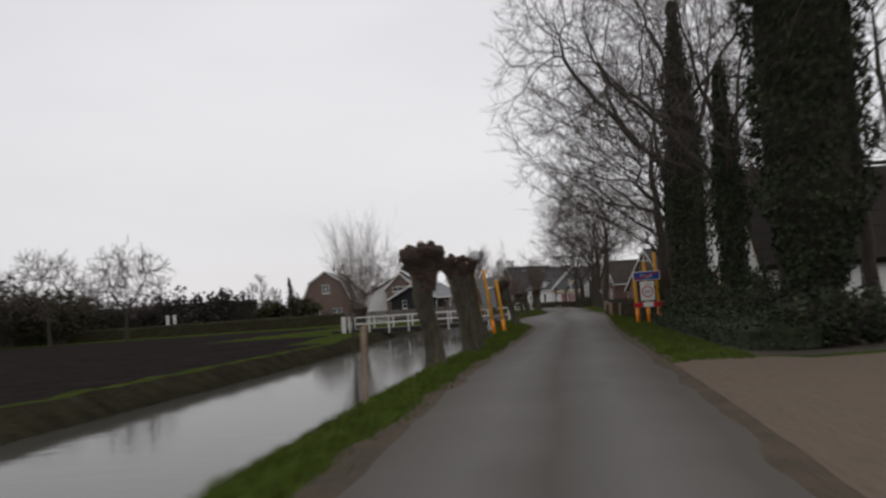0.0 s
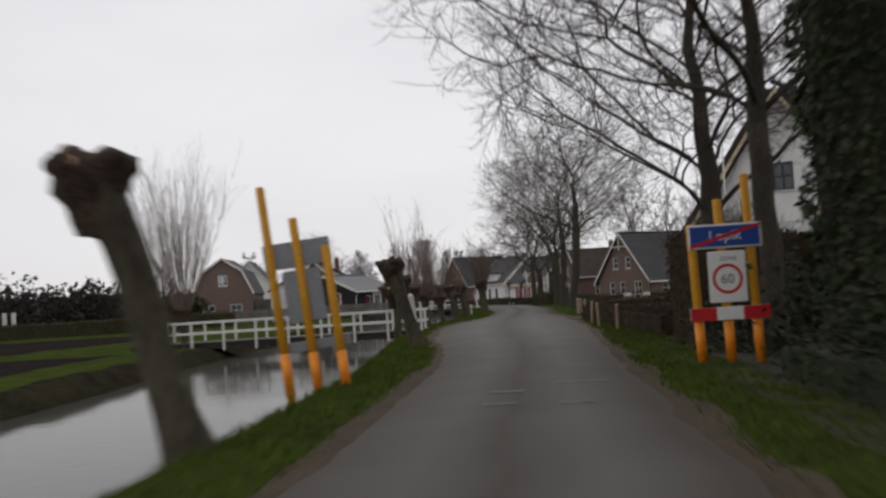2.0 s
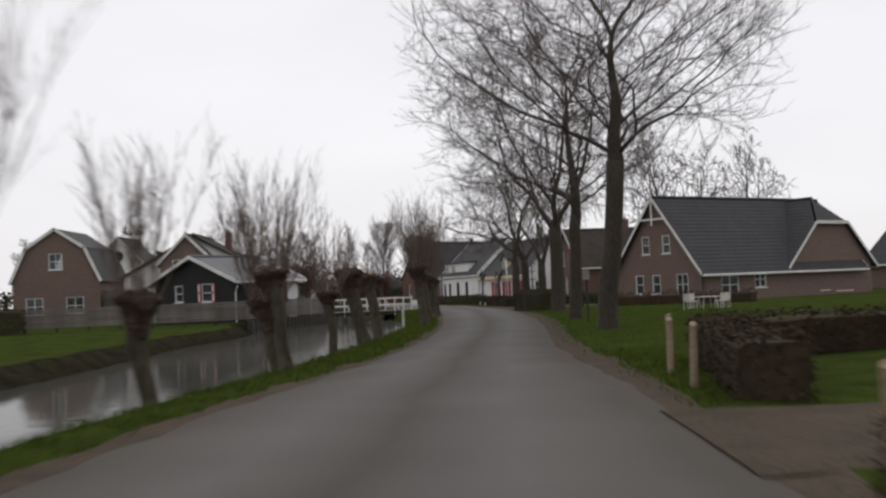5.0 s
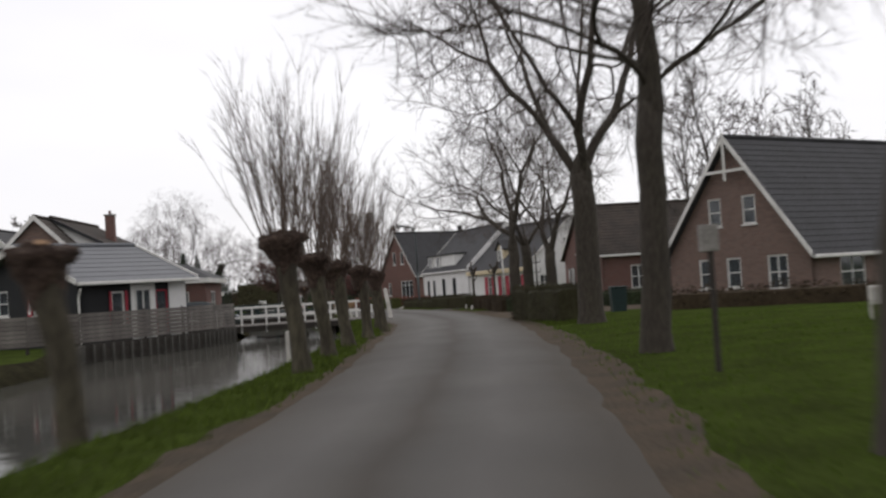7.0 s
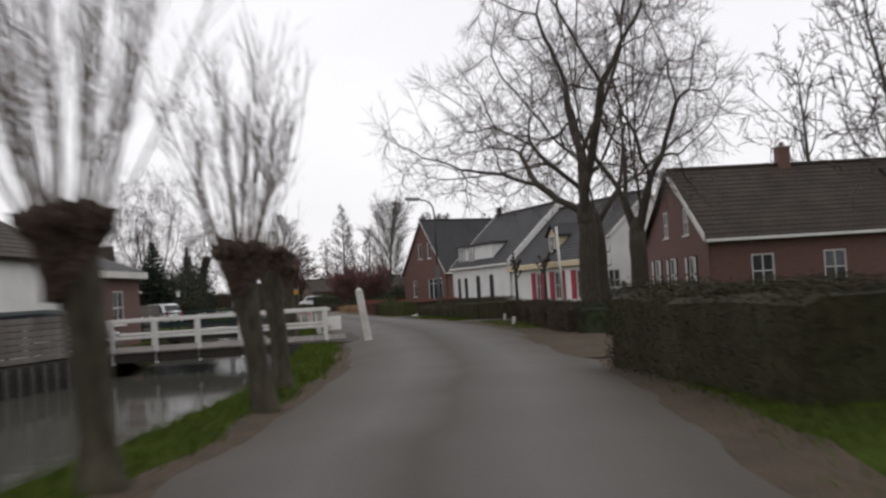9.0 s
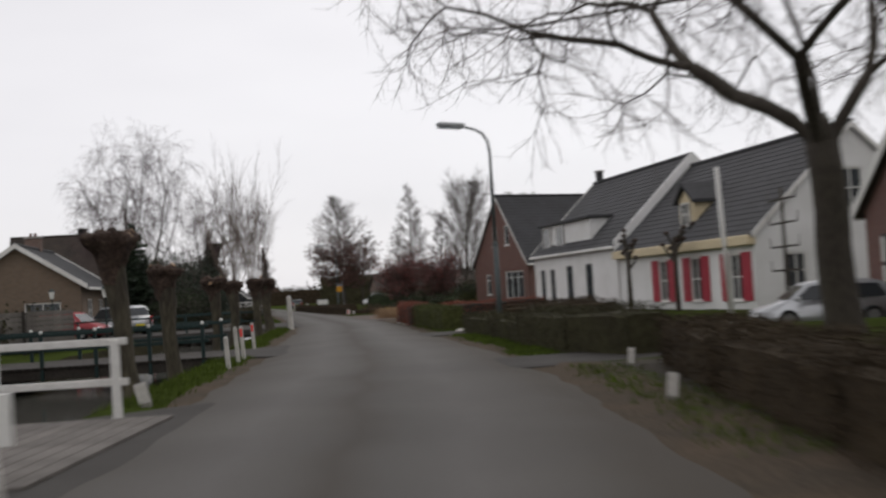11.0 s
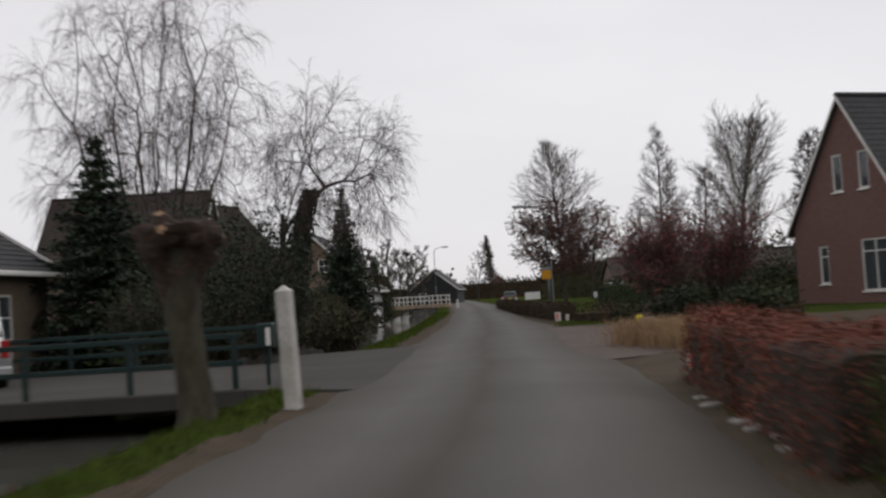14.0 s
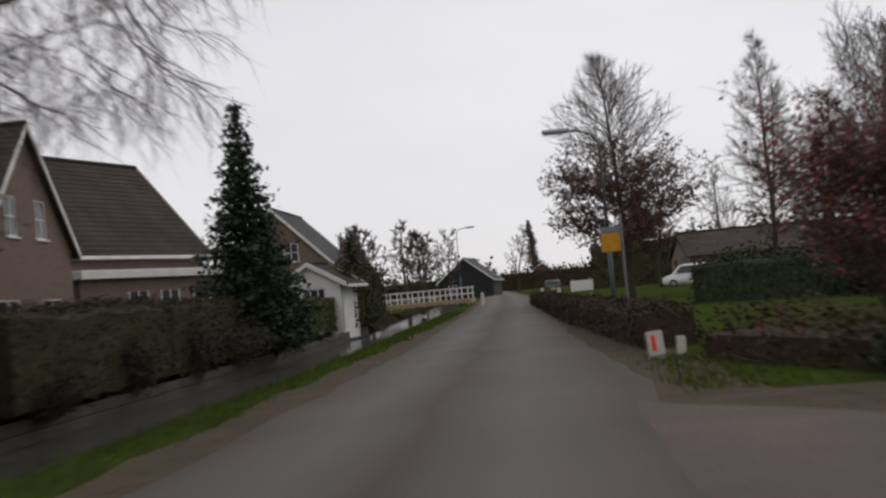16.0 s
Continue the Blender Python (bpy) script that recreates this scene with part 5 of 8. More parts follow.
def car(m, label, paint, ln=4.3, wide=1.72, high=1.6, hood=0.95, van=False, name="car"):
    """A parked car: x forward, resting on z=0."""
    t = thing(name, m, label, "car")
    h, L = high, ln
    low = 0.22
    belt = h * 0.56
    if van:
        body = [(-L / 2, low), (-L / 2 - 0.02, belt), (-L / 2 + 0.06, h - 0.06), (-L / 2 + 0.3, h), (L / 2 - hood - 0.75, h), (L / 2 - hood - 0.45, h - 0.08), (L / 2 - hood + 0.15, belt + 0.06), (L / 2 - 0.12, belt - 0.16), (L / 2, belt - 0.36), (L / 2, low)]
        glass_out = [(-L / 2 + 0.12, belt + 0.06), (-L / 2 + 0.2, h - 0.16), (L / 2 - hood - 0.6, h - 0.14), (L / 2 - hood - 0.02, belt + 0.06)]
    else:
        body = [(-L / 2, low), (-L / 2 - 0.03, belt - 0.1), (-L / 2 + 0.1, belt + 0.1), (-L / 2 + 0.42, h - 0.1), (-L / 2 + 0.8, h), (0.2, h), (0.6, h - 0.07), (L / 2 - hood + 0.1, belt + 0.06), (L / 2 - 0.15, belt - 0.14), (L / 2, belt - 0.34), (L / 2, low)]
        glass_out = [(-L / 2 + 0.3, belt + 0.08), (-L / 2 + 0.58, h - 0.14), (0.15, h - 0.1), (0.52, h - 0.14), (L / 2 - hood - 0.05, belt + 0.08)]
    bm = prism(body, -wide / 2, wide / 2)
    for v in bm.verts:
        if v.co.z > belt + 0.02:
            v.co.y *= 0.86
        elif v.co.z < low + 0.02:
            v.co.y *= 0.95
    bmesh.ops.bevel(bm, geom=list(bm.edges), offset=0.045, segments=2, affect="EDGES")
    bd = part("body", bm, paint, t, smooth=True)
    for s in (-1, 1):
        bm = bmesh.new()
        yb, yt = wide / 2 + 0.004, wide / 2 * 0.86 + 0.012
        vs = []
        for x, z in glass_out:
            f = (z - belt) / (h - belt)
            vs.append(bm.verts.new((x, s * (yb + (yt - yb) * min(1, f * 1.05) + 0.008), z)))
        bm.faces.new(vs)
        part("side_window", bm, M_carglass, bd)
        xs = sorted(x for x, z in glass_out)
        for f in (0.36, 0.68):
            xx = xs[0] + (xs[-1] - xs[0]) * f
            pl = part("door_pillar", box(-0.03, -0.012, belt + 0.05, 0.03, 0.012, h - 0.14), paint, bd)
            pl.matrix_local = pose(xx, s * (wide / 2 * 0.94 + 0.016), 0, s * 9)
        part("door_handle", box(-0.5, s * (wide / 2 + 0.012) - 0.012, belt - 0.14, -0.32, s * (wide / 2 + 0.012) + 0.012, belt - 0.1, 0.005), M_blackpaint, bd)
        part("mirror", box(L / 2 - hood - 0.25, s * (wide / 2 + 0.09) - 0.08, belt + 0.04, L / 2 - hood - 0.12, s * (wide / 2 + 0.09) + 0.08, belt + 0.2, 0.03), paint, bd)
        part("tail_lamp", box(-L / 2 - 0.05, s * wide * 0.4 - 0.09, belt - 0.26, -L / 2 + 0.02, s * wide * 0.4 + 0.09, belt + 0.1, 0.02), M_taillight, bd)
        part("head_lamp", box(L / 2 - 0.2, s * wide * 0.36 - 0.15, belt - 0.34, L / 2 + 0.015, s * wide * 0.36 + 0.15, belt - 0.18, 0.03), M_headlight, bd)
    for x, zz, nm in ((-L / 2 - 0.0, 0, "rear_window"), (L / 2, 1, "windscreen")):
        pts = (body[2], body[3]) if not zz else ((body[-4] if not van else body[6]), (body[6] if not van else body[5]))
        (xa, za), (xb, zb) = pts
        off = -0.012 if not zz else 0.012
        bm = bmesh.new()
        wy = wide * 0.40
        q = 0.1
        xa2, za2, xb2, zb2 = xa + (xb - xa) * q, za + (zb - za) * q, xb - (xb - xa) * q, zb - (zb - za) * q
        vs = [bm.verts.new(p) for p in ((xa2 + off, -wy, za2 + 0.02), (xa2 + off, wy, za2 + 0.02), (xb2 + off, wy * 0.9, zb2 + 0.02), (xb2 + off, -wy * 0.9, zb2 + 0.02))]
        bm.faces.new(vs)
        part(nm, bm, M_carglass, bd)
    part("bumper", box(-L / 2 - 0.07, -wide * 0.47, 0.25, -L / 2 + 0.1, wide * 0.47, 0.48, 0.04), paint if not van else M_blackpaint, bd)
    part("bumper", box(L / 2 - 0.1, -wide * 0.47, 0.25, L / 2 + 0.06, wide * 0.47, 0.5, 0.04), paint if not van else M_blackpaint, bd)
    part("number_plate", box(-L / 2 - 0.085, -0.26, 0.5, -L / 2 - 0.035, 0.26, 0.61, 0.004), M_yellowplastic, bd)
    for x in (-L / 2 + 0.78, L / 2 - 0.85):
        for s in (-1, 1):
            bm = bmesh.new()
            bmesh.ops.create_cone(bm, cap_ends=True, segments=20, radius1=0.31, radius2=0.31, depth=0.2)
            bmesh.ops.bevel(bm, geom=list(bm.edges), offset=0.02, segments=1, affect="EDGES")
            wh = part("wheel", bm, M_tyre, t, smooth=False)
            wh.matrix_local = pose(x, s * (wide / 2 - 0.085), 0.31, 90)
            bm = bmesh.new()
            bmesh.ops.create_cone(bm, cap_ends=True, segments=14, radius1=0.2, radius2=0.17, depth=0.03)
            rm = part("rim", bm, M_rim, wh)
            rm.matrix_local = pose(0, 0, -s * 0.1)
    return t

# ---- left bank: willows, posts, bridges ----
bare_lab = "pollard willow with a leaning trunk and freshly cut knobbly head"
shoot_lab = "pollard willow crowned with tall bare shoots on the canal verge"
for k, (x, y, h, g, lx, ly, hd) in enumerate((
        (1.4, 29.1, 2.6, 0.27, -0.06, 0.0, 0.52), (2.28, 34.8, 2.55, 0.24, -0.13, 0.03, 0.41), (2.5, 37.2, 2.55, 0.21, -0.1, 0.05, 0.38),
        (2.87, 46.5, 3.0, 0.24, -0.3, 0.03, 0.44), (4.85, 68.6, 2.5, 0.23, -0.26, 0.02, 0.4), (3.9, 83.0, 2.1, 0.19, -0.1, 0.02, 0.5),
        (4.35, 86.6, 2.3, 0.17, -0.1, 0.0, 0.4), (7.7, 114.1, 2.15, 0.24, -0.2, 0.03, 0.44), (8.0, 119.4, 2.2, 0.2, -0.16, 0.02, 0.36),
        (6.7, 178.2, 2.65, 0.19, -0.1, 0.03, 0.44), (3.65, 193.8, 2.3, 0.18, -0.03, 0.0, 0.36), (5.6, 183.6, 2.4, 0.19, -0.04, 0.03, 0.36), (0.45, 213.3, 2.3, 0.26, -0.06, 0.02, 0.52),
        (6.55, 102.5, 1.9, 0.16, -0.1, 0, 0.34), (10.3, 150.5, 2.0, 0.17, -0.05, 0, 0.3))):
    pollard_willow(pose(x, y, ground_z(x, y), 0, 0, k * 77), 11 + k, h, g, (lx * math.cos(radians(k * 77)) + ly * math.sin(radians(k * 77)), -lx * math.sin(radians(k * 77)) + ly * math.cos(radians(k * 77))), bare_lab, head=hd)
for k, (x, y, h, g, ns, sl, hd) in enumerate((
        (4.57, 91.0, 1.95, 0.2, 48, 3.6, 0.36), (5.1, 97.0, 1.8, 0.17, 40, 2.4, 0.34), (6.0, 106.0, 2.0, 0.2, 90, 2.9, 0.4),
        (9.6, 127.9, 2.4, 0.2, 60, 3.0, 0.42), (9.7, 133.0, 2.2, 0.2, 70, 3.0, 0.38), (9.9, 137.0, 2.1, 0.2, 70, 3.0, 0.38), (10.3, 141.5, 2.05, 0.19, 60, 2.9, 0.36), (10.6, 147.0, 2.0, 0.18, 50, 2.6, 0.34),
        (2.2, 201.0, 2.4, 0.2, 24, 4.6, 0.38), (1.45, 207.3, 2.4, 0.2, 24, 4.4, 0.38), (7.0, 111.0, 1.8, 0.15, 34, 2.2, 0.3))):
    pollard_willow(pose(x, y, ground_z(x, y), 0, 0, k * 53), 51 + k, h, g, ((-0.1 if y < 190 else -0.02) * math.cos(radians(k * 53)), (0.1 if y < 190 else 0.02) * math.sin(radians(k * 53))), shoot_lab, shoots=ns, shoot_len=sl, head=hd, coarse=0.3 if y < 190 else 0.7)

# young staked tree at the water's edge
t = tagged(mesh_ob("tree_stake", *stake_mesh(1.12, 5, 0.042), M_stake), "pale round wooden stake beside a thin young tree", "stake")
t.matrix_world = pose(0.66, 19.43, -0.04, 0, 2, 20)
branching_tree("young_tree", pose(0.53, 19.5, -0.1), 41, "thin young tree with a few fine shoots tied to a stake", 2.6, 0.02, 1.35, (0.12, 0.62), tips=6, twig_r=0.003, twigs=2, twig_len=0.3)
white_post(4.7, 71.3, -0.1, 1.62, 0.2, lean=(-5, 0), label="white-painted wooden post leaning over the canal verge")
white_post(8.62, 134.2, -0.45, 1.0, 0.12, label="slim white wooden post at the water's edge")
white_post(10.45, 165.7, -0.05, 1.6, 0.2, lean=(-8, -2), label="leaning white-painted wooden post with a pointed top")
white_post(1.2, 214.5, -0.05, 1.62, 0.19, lean=(-2, 0))
for x, y, h, red in ((6.88, 183.3, 0.72, False), (6.35, 186.0, 0.86, False), (6.0, 187.8, 0.84, True), (4.9, 193.1, 0.82, True)):
    white_post(x, y, -0.05, h * 0.97, 0.088, lean=(-3, 0), red=red, turn=8, label="short white wooden post with a red reflector beside the bridge" if red else "short white wooden post on the canal verge")
white_post(-26.4, 318.0, 0, 0.95, 0.2, label="short white wooden post beside the far bridge")
white_post(-17.3, 306.2, 0, 0.85, 0.22, label="short white wooden post on the road's edge")
white_post(-22.5, 322.0, 0, 0.85, 0.2, label="short white wooden post on the road's edge")


def marker_stone(x, y, turn, lean, label, red=False, wide=1.0):
    t = thing("marker_stone", pose(x, y, ground_z(x, y), 0, lean, turn) @ Matrix.Diagonal((wide, 1, 0.4 + 0.6 * wide, 1)), label, "marker stone")
    bm = box(-0.13, -0.05, -0.2, 0.13, 0.05, 0.42, 0.03)
    part("slab", bm, M_concrete, t)
    part("white_face", box(-0.115, -0.056, 0.06, 0.115, -0.0505, 0.4, 0.002), M_post, t)
    if red:
        part("reflector", box(-0.06, -0.064, 0.12, 0.0, -0.057, 0.36, 0.002), M_redref, t, "bright red reflector")
    return t


marker_stone(7.95, 175.3, 10, -14, "small white-faced concrete marker stone leaning on the verge", wide=0.7)
marker_stone(14.82, 177.6, -8, 4, "small white-faced marker stone at the hedge foot", wide=0.42)
marker_stone(14.9, 172.4, -8, 6, "small white-faced marker stone at the hedge foot", wide=0.5)
marker_stone(-1.55, 246.4, 18, -4, "concrete marker stone with a red reflector on the verge", True)
marker_stone(-1.22, 246.55, 18, 3, "concrete marker stone with a pale stripe on the verge", wide=0.55)

# footbridge with white rails
t = thing("footbridge", pose(0, 0, 0), "white-railed wooden footbridge over the canal", "bridge")
plank_deck(t, (-7.4, 86.6), (4.9, 84.6), 2.0, 0.05, M_greywood)
railing(t, (-6.6, 85.45), (4.75, 83.6), 0.0, 0.92, 9, M_white)
railing(t, (-6.4, 87.5), (4.9, 85.65), 0.0, 0.92, 9, M_white)
for x, y in ((-7.0, 85.2), (-6.8, 87.6)):
    part("gate_post", box(x - 0.14, y - 0.14, -0.5, x + 0.14, y + 0.14, 1.0, 0.02), M_white, t)
for x in (-4.2, -0.2):
    for y in (85.2, 86.6):
        part("pile", tube([(x, y - x * 0.16, -1.4), (x, y - x * 0.16, 0.0)], [0.09, 0.09], 8), M_darkwood, t)

# white-railed road bridge
t = thing("road_bridge", pose(8.9, 168.0, 0, 0, 0, 6), "white-railed plank road bridge over the canal", "bridge")
plank_deck(t, (-9.0, 2.5), (0.7, 2.5), 5.2, 0.02, M_greywood)
railing(t, (-8.8, 0.0), (0.1, 0.0), 0.0, 0.98, 8, M_white, post=0.1)
railing(t, (-8.8, 5.2), (0.0, 5.2), 0.0, 0.98, 7, M_white, post=0.1)
part("notice_board", box(0.12, 0.06, 0.3, 0.56, 0.11, 0.72, 0.01), M_signwhite, t, "blank white board")
for x in (-7.5, -1.5):
    for y in (0.4, 2.6, 4.8):
        part("pile", tube([(x, y, -1.4), (x, y, -0.1)], [0.11, 0.11], 8), M_darkwood, t)

# dark green bridge with white knobs
t = thing("garden_bridge", pose(5.0, 188.4, 0, 0, 0, 9), "dark green bridge with white knobs on its rail posts", "bridge")
plank_deck(t, (-10.0, 2.0), (0.4, 2.0), 4.0, 0.0, M_darkwood)
railing(t, (-9.6, 0.05), (-0.2, 0.05), 0.0, 0.85, 8, M_greenpaint, knob=M_white, rails=(1.0, 0.55))
railing(t, (-9.6, 3.95), (-0.2, 3.95), 0.0, 0.85, 8, M_greenpaint, knob=M_white, rails=(1.0, 0.55))

# dark drive bridge
t = thing("drive_bridge", pose(-0.9, 217.8, 0, 0, 0, 14), "dark-railed concrete drive bridge over the canal", "bridge")
part("deck", box(-9.5, -0.1, -0.32, -0.2, 8.0, -0.02, 0.03), M_tarmac, t)
railing(t, (-9.2, 0.1), (-0.4, 0.1), 0.0, 0.9, 6, M_greenpaint, rails=(1.0, 0.5))
railing(t, (-9.2, 7.9), (-1.4, 7.9), 0.0, 0.9, 6, M_greenpaint, rails=(1.0, 0.5))

# drive aprons, flush with the road
for y0, y1, out, mat, lab in ((216.8, 231.5, 2.9, M_tarmac, "worn asphalt apron of a drive"), (187.4, 194.2, 1.9, M_tarmac, "worn asphalt apron of a drive"), (166.6, 175.5, 1.8, M_tarmac, "worn asphalt apron of a drive")):
    paved_sheet("drive_apron", [(left_edge(y) + 0.5, y) for y in np.linspace(y0, y1, 9)], [(left_edge(y) - out, y - 0.3) for y in np.linspace(y0 + 1.6, y1 - 2.2, 9)], mat, lab)

# far white-railed bridge
t = thing("far_bridge", pose(-27.6, 318, 0, 0, 0, 10), "pale brown bridge with white rails far along the canal", "bridge")
part("deck", box(-7.5, 0, 0.2, 0.2, 3, 0.55, 0.02), M_stake, t)
railing(t, (-7.3, 0.1), (0.0, 0.1), 0.5, 1.0, 9, M_white)
railing(t, (-7.3, 2.9), (0.0, 2.9), 0.5, 1.0, 9, M_white)


# ---- plank walls along the far bank ----
def board_run(name, label, category, pts, z0, z1, mat, boards, post_every=2.0, kind="", post_mat=M_darkwood, back=False, top=0.04):
    """Horizontal boards between posts along pts."""
    t = thing(name, pose(*pts[0], 0), label, category, kind=kind)
    o = Vector((*pts[0], 0))
    for a, b in zip(pts, pts[1:]):
        a, b = Vector((*a, 0)) - o, Vector((*b, 0)) - o
        d = b - a
        turn = math.degrees(math.atan2(d.y, d.x))
        n = max(1, round(d.length / post_every))
        seg = d.length / n
        h = (z1 - z0) / boards
        me = bpy.data.meshes.new("board")
        bm = box(0.0, -0.02, 0.008, seg, 0.02, h - 0.008, 0.005)
        bm.to_mesh(me)
        bm.free()
        me.materials.append(mat)
        mp = bpy.data.meshes.new("post")
        side = 1 if back else -1
        bm = box(-0.06, min(side * 0.024, side * 0.11), z0 - 0.4, 0.06, max(side * 0.024, side * 0.11), z1 + top, 0.008)
        bm.to_mesh(mp)
        bm.free()
        mp.materials.append(post_mat)
        for k in range(n):
            p = a + d * (k / n)
            po = new("post", mp)
            po.parent = t
            po.matrix_local = pose(p.x, p.y, 0, 0, 0, turn)
            for i in range(boards):
                ob = new("board", me)
                ob.parent = t
                ob.matrix_local = pose(p.x, p.y, z0 + i * h, 0, 0, turn)
    return t


BANK = [(left_edge(y) - float(np.interp(y, CAN_Y, CAN_B)), y) for y in (152, 156, 161, 166)]
board_run("board_fence", "weathered grey board fence on the canal bank", "fence", [(-30, 150.5), (-3.0, 151.0)] + [(x - 0.06, y) for x, y in BANK], 0.08, 1.24, M_greywood, 7, back=True)
board_run("timber_quay", "dark timber piling holding the canal bank", "quay", [(left_edge(147) - 11.1, 147)] + BANK, -0.95, 0.05, M_darkwood, 4, 0.62, post_mat=M_pile, top=-0.06)
board_run("timber_quay", "weathered timber planking holding the garden bank", "quay", tuple((left_edge(y) - np.interp(y, CAN_Y, CAN_B) + 0.05, y) for y in (228, 236, 244, 252, 260, 270, 280, 290)), -0.95, -0.26, M_quayboard, 3, 3.0, back=True)

# ---- houses on the left bank ----
t = house("black_barn", pose(-8.9, 161.5, -0.1, 0, 0, -38), "black board barn with grey roof, white trim and red-white shutters", 8.0, 5.9, 2.75, 4.35, M_blackwood, M_greysheet, front=[W(2.0, 1.4, 0.85, 1.15, cols=1), W(4.7, 1.35, 1.05, 1.25, shutters=(M_redpaint, M_white, 0.3), cols=1)], right=[W(1.7, 0.7, 0.7, 1.5, cols=1, rows=1, shutters=(M_redpaint, None, 0.12)), W(4.15, 0.2, 0.7, 2.0, paint=M_redpaint, cols=1, rows=1, sill=False)], over=0.45, verge=0.4, courses=8, thick=0.1, category="barn")
part("white_wall", box(8.0, 2.75, -0.3, 8.035, 4.1, 2.5), M_render, t, "white rendered end of the long wall")
part("white_wall", box(8.0, 4.9, -0.3, 8.035, 5.9, 2.5), M_render, t, "white rendered end of the long wall")
part("glass_door", box(8.036, 3.0, 0.1, 8.06, 3.75, 2.2), M_glass, t)
for y0 in (2.94, 3.35, 3.75):
    part("door_frame", box(8.036, y0, 0.05, 8.08, y0 + 0.07, 2.28), M_white, t)
part("downpipe", tube([(8.45, -0.2, 2.35), (8.15, -0.1, 2.0), (8.15, -0.1, -0.3)], [0.05, 0.05, 0.05], 8), M_white, t)
t = house("white_gable_house", pose(-13.4, 171.0, -0.1), "low white house with a dark-edged roof and a slim brick chimney", 11.0, 9.0, 3.5, 6.5, M_render, M_tilebrown, front=[W(7.6, 0.9, 1.4, 1.3), W(6.9, 3.6, 0.7, 0.8, cols=1)], courses=14, barge=M_blackpaint, barge_h=0.16, gutter=None)
chimney(t, 7.6, 4.2, 4.4, 6.9, M_brickred, 0.5, 0.5)
t = house("front_gable", pose(-10.0, 168.4, -0.1), "brick cross gable with broad white bargeboards", 4.0, 2.5, 4.4, 6.4, M_brickbrown, M_tilebrown, front=[W(0.9, 3.9, 2.2, 0.75, cols=3, rows=1)], courses=8, over=0.3, gutter=None, barge_h=0.26)
t = house("white_house", pose(-22.9, 193.5, -0.1), "white rendered house with a round gable window", 7.0, 8.0, 4.2, 7.8, M_render, M_tile, front=[W(1.2, 0.7, 1.1, 1.4), W(4.6, 0.7, 1.1, 1.4)], courses=14)
bm = bmesh.new()
bmesh.ops.create_cone(bm, cap_ends=True, segments=20, radius1=0.5, radius2=0.5, depth=0.08)
rw = part("round_window", bm, M_blackpaint, t)
rw.matrix_local = pose(3.5, -0.04, 6.1, 90)
# low brick house with a white fascia
t = thing("brick_bungalow", pose(-7.0, 178.0, -0.1), "low brick house with a white fascia and a dark hipped roof", "house")
for ln_, mm, hole in ((6.0, pose(0, 0, 0), (3.6, 0.8, 5.0, 2.2)), (6.0, pose(6.0, 0.01, 0, 0, 0, 90), (2.0, 0.8, 3.6, 2.2)), (6.0, pose(0, 5.99, 0, 0, 0, -90), None)):
    v, f = wall_panel([0, ln_], lambda x: 2.7, [hole] if hole else [], 0.25)
    mesh_ob("wall", v, f, M_brickred, t).matrix_local = mm
    if hole:
        window(t, hole[0], hole[1], hole[2] - hole[0], hole[3] - hole[1], mm)
part("fascia", box(-0.35, -0.35, 2.7, 6.35, 6.3, 3.0, 0.02), M_white, t)
mesh_ob("roof", [(-0.36, -0.36, 3.0), (6.36, -0.36, 3.0), (6.36, 6.31, 3.0), (-0.36, 6.31, 3.0), (1.6, 3.0, 4.0), (4.4, 3.0, 4.0)], [(3, 2, 1, 0), (0, 1, 5, 4), (1, 2, 5), (2, 3, 4, 5), (3, 0, 4)], M_tile, t)
chimney(t, 2.0, 3.0, 3.6, 4.5, M_brickbrown, 0.4, 0.4)

# gambrel brick house
t = thing("gambrel_house", pose(-22.6, 172.5, -0.1), "brown brick house with a white-edged gambrel roof", "house")
out = [(0.0, 3.4), (1.2, 6.0), (3.45, 7.5), (5.7, 6.0), (6.9, 3.4)]


def gambrel_top(x):
    return float(np.interp(x, [p[0] for p in out], [p[1] for p in out]))


v, f = wall_panel([p[0] for p in out], gambrel_top, [(2.9, 4.4, 4.0, 5.7), (1.0, 0.8, 2.4, 2.2), (4.2, 0.8, 5.6, 2.2)], 0.25)
mesh_ob("wall", v, f, M_brickbrown, t)
for a in ((2.9, 4.4, 1.1, 1.3), (1.0, 0.8, 1.4, 1.4), (4.2, 0.8, 1.4, 1.4)):
    window(t, *a, pose(0, 0, 0))
part("wall", box(0, 0.26, -0.5, 0.2, 9, 3.35), M_brickbrown, t)
part("wall", box(6.7, 0.26, -0.5, 6.9, 9, 3.35), M_brickbrown, t)
for (xa, za), (xb, zb) in zip(out, out[1:]):
    d = Vector((xb - xa, 0, zb - za)).normalized()
    nrm = Vector((-d.z, 0, d.x))
    a, b = Vector((xa, 0, za)) - d * 0.12, Vector((xb, 0, zb)) + d * 0.12
    part("roof", prism([(a.x, a.z), (b.x, b.z), (b.x + nrm.x * 0.14, b.z + nrm.z * 0.14), (a.x + nrm.x * 0.14, a.z + nrm.z * 0.14)], -0.2, 9.2), M_tile, t)
    part("bargeboard", prism([(a.x, a.z), (b.x, b.z), (b.x + nrm.x * 0.24, b.z + nrm.z * 0.24), (a.x + nrm.x * 0.24, a.z + nrm.z * 0.24)], -0.26, -0.205), M_white, t)
part("porch", box(6.95, 0.6, -0.5, 9.2, 3.5, 2.6, 0.03), M_greywood, t, "low grey lean-to")

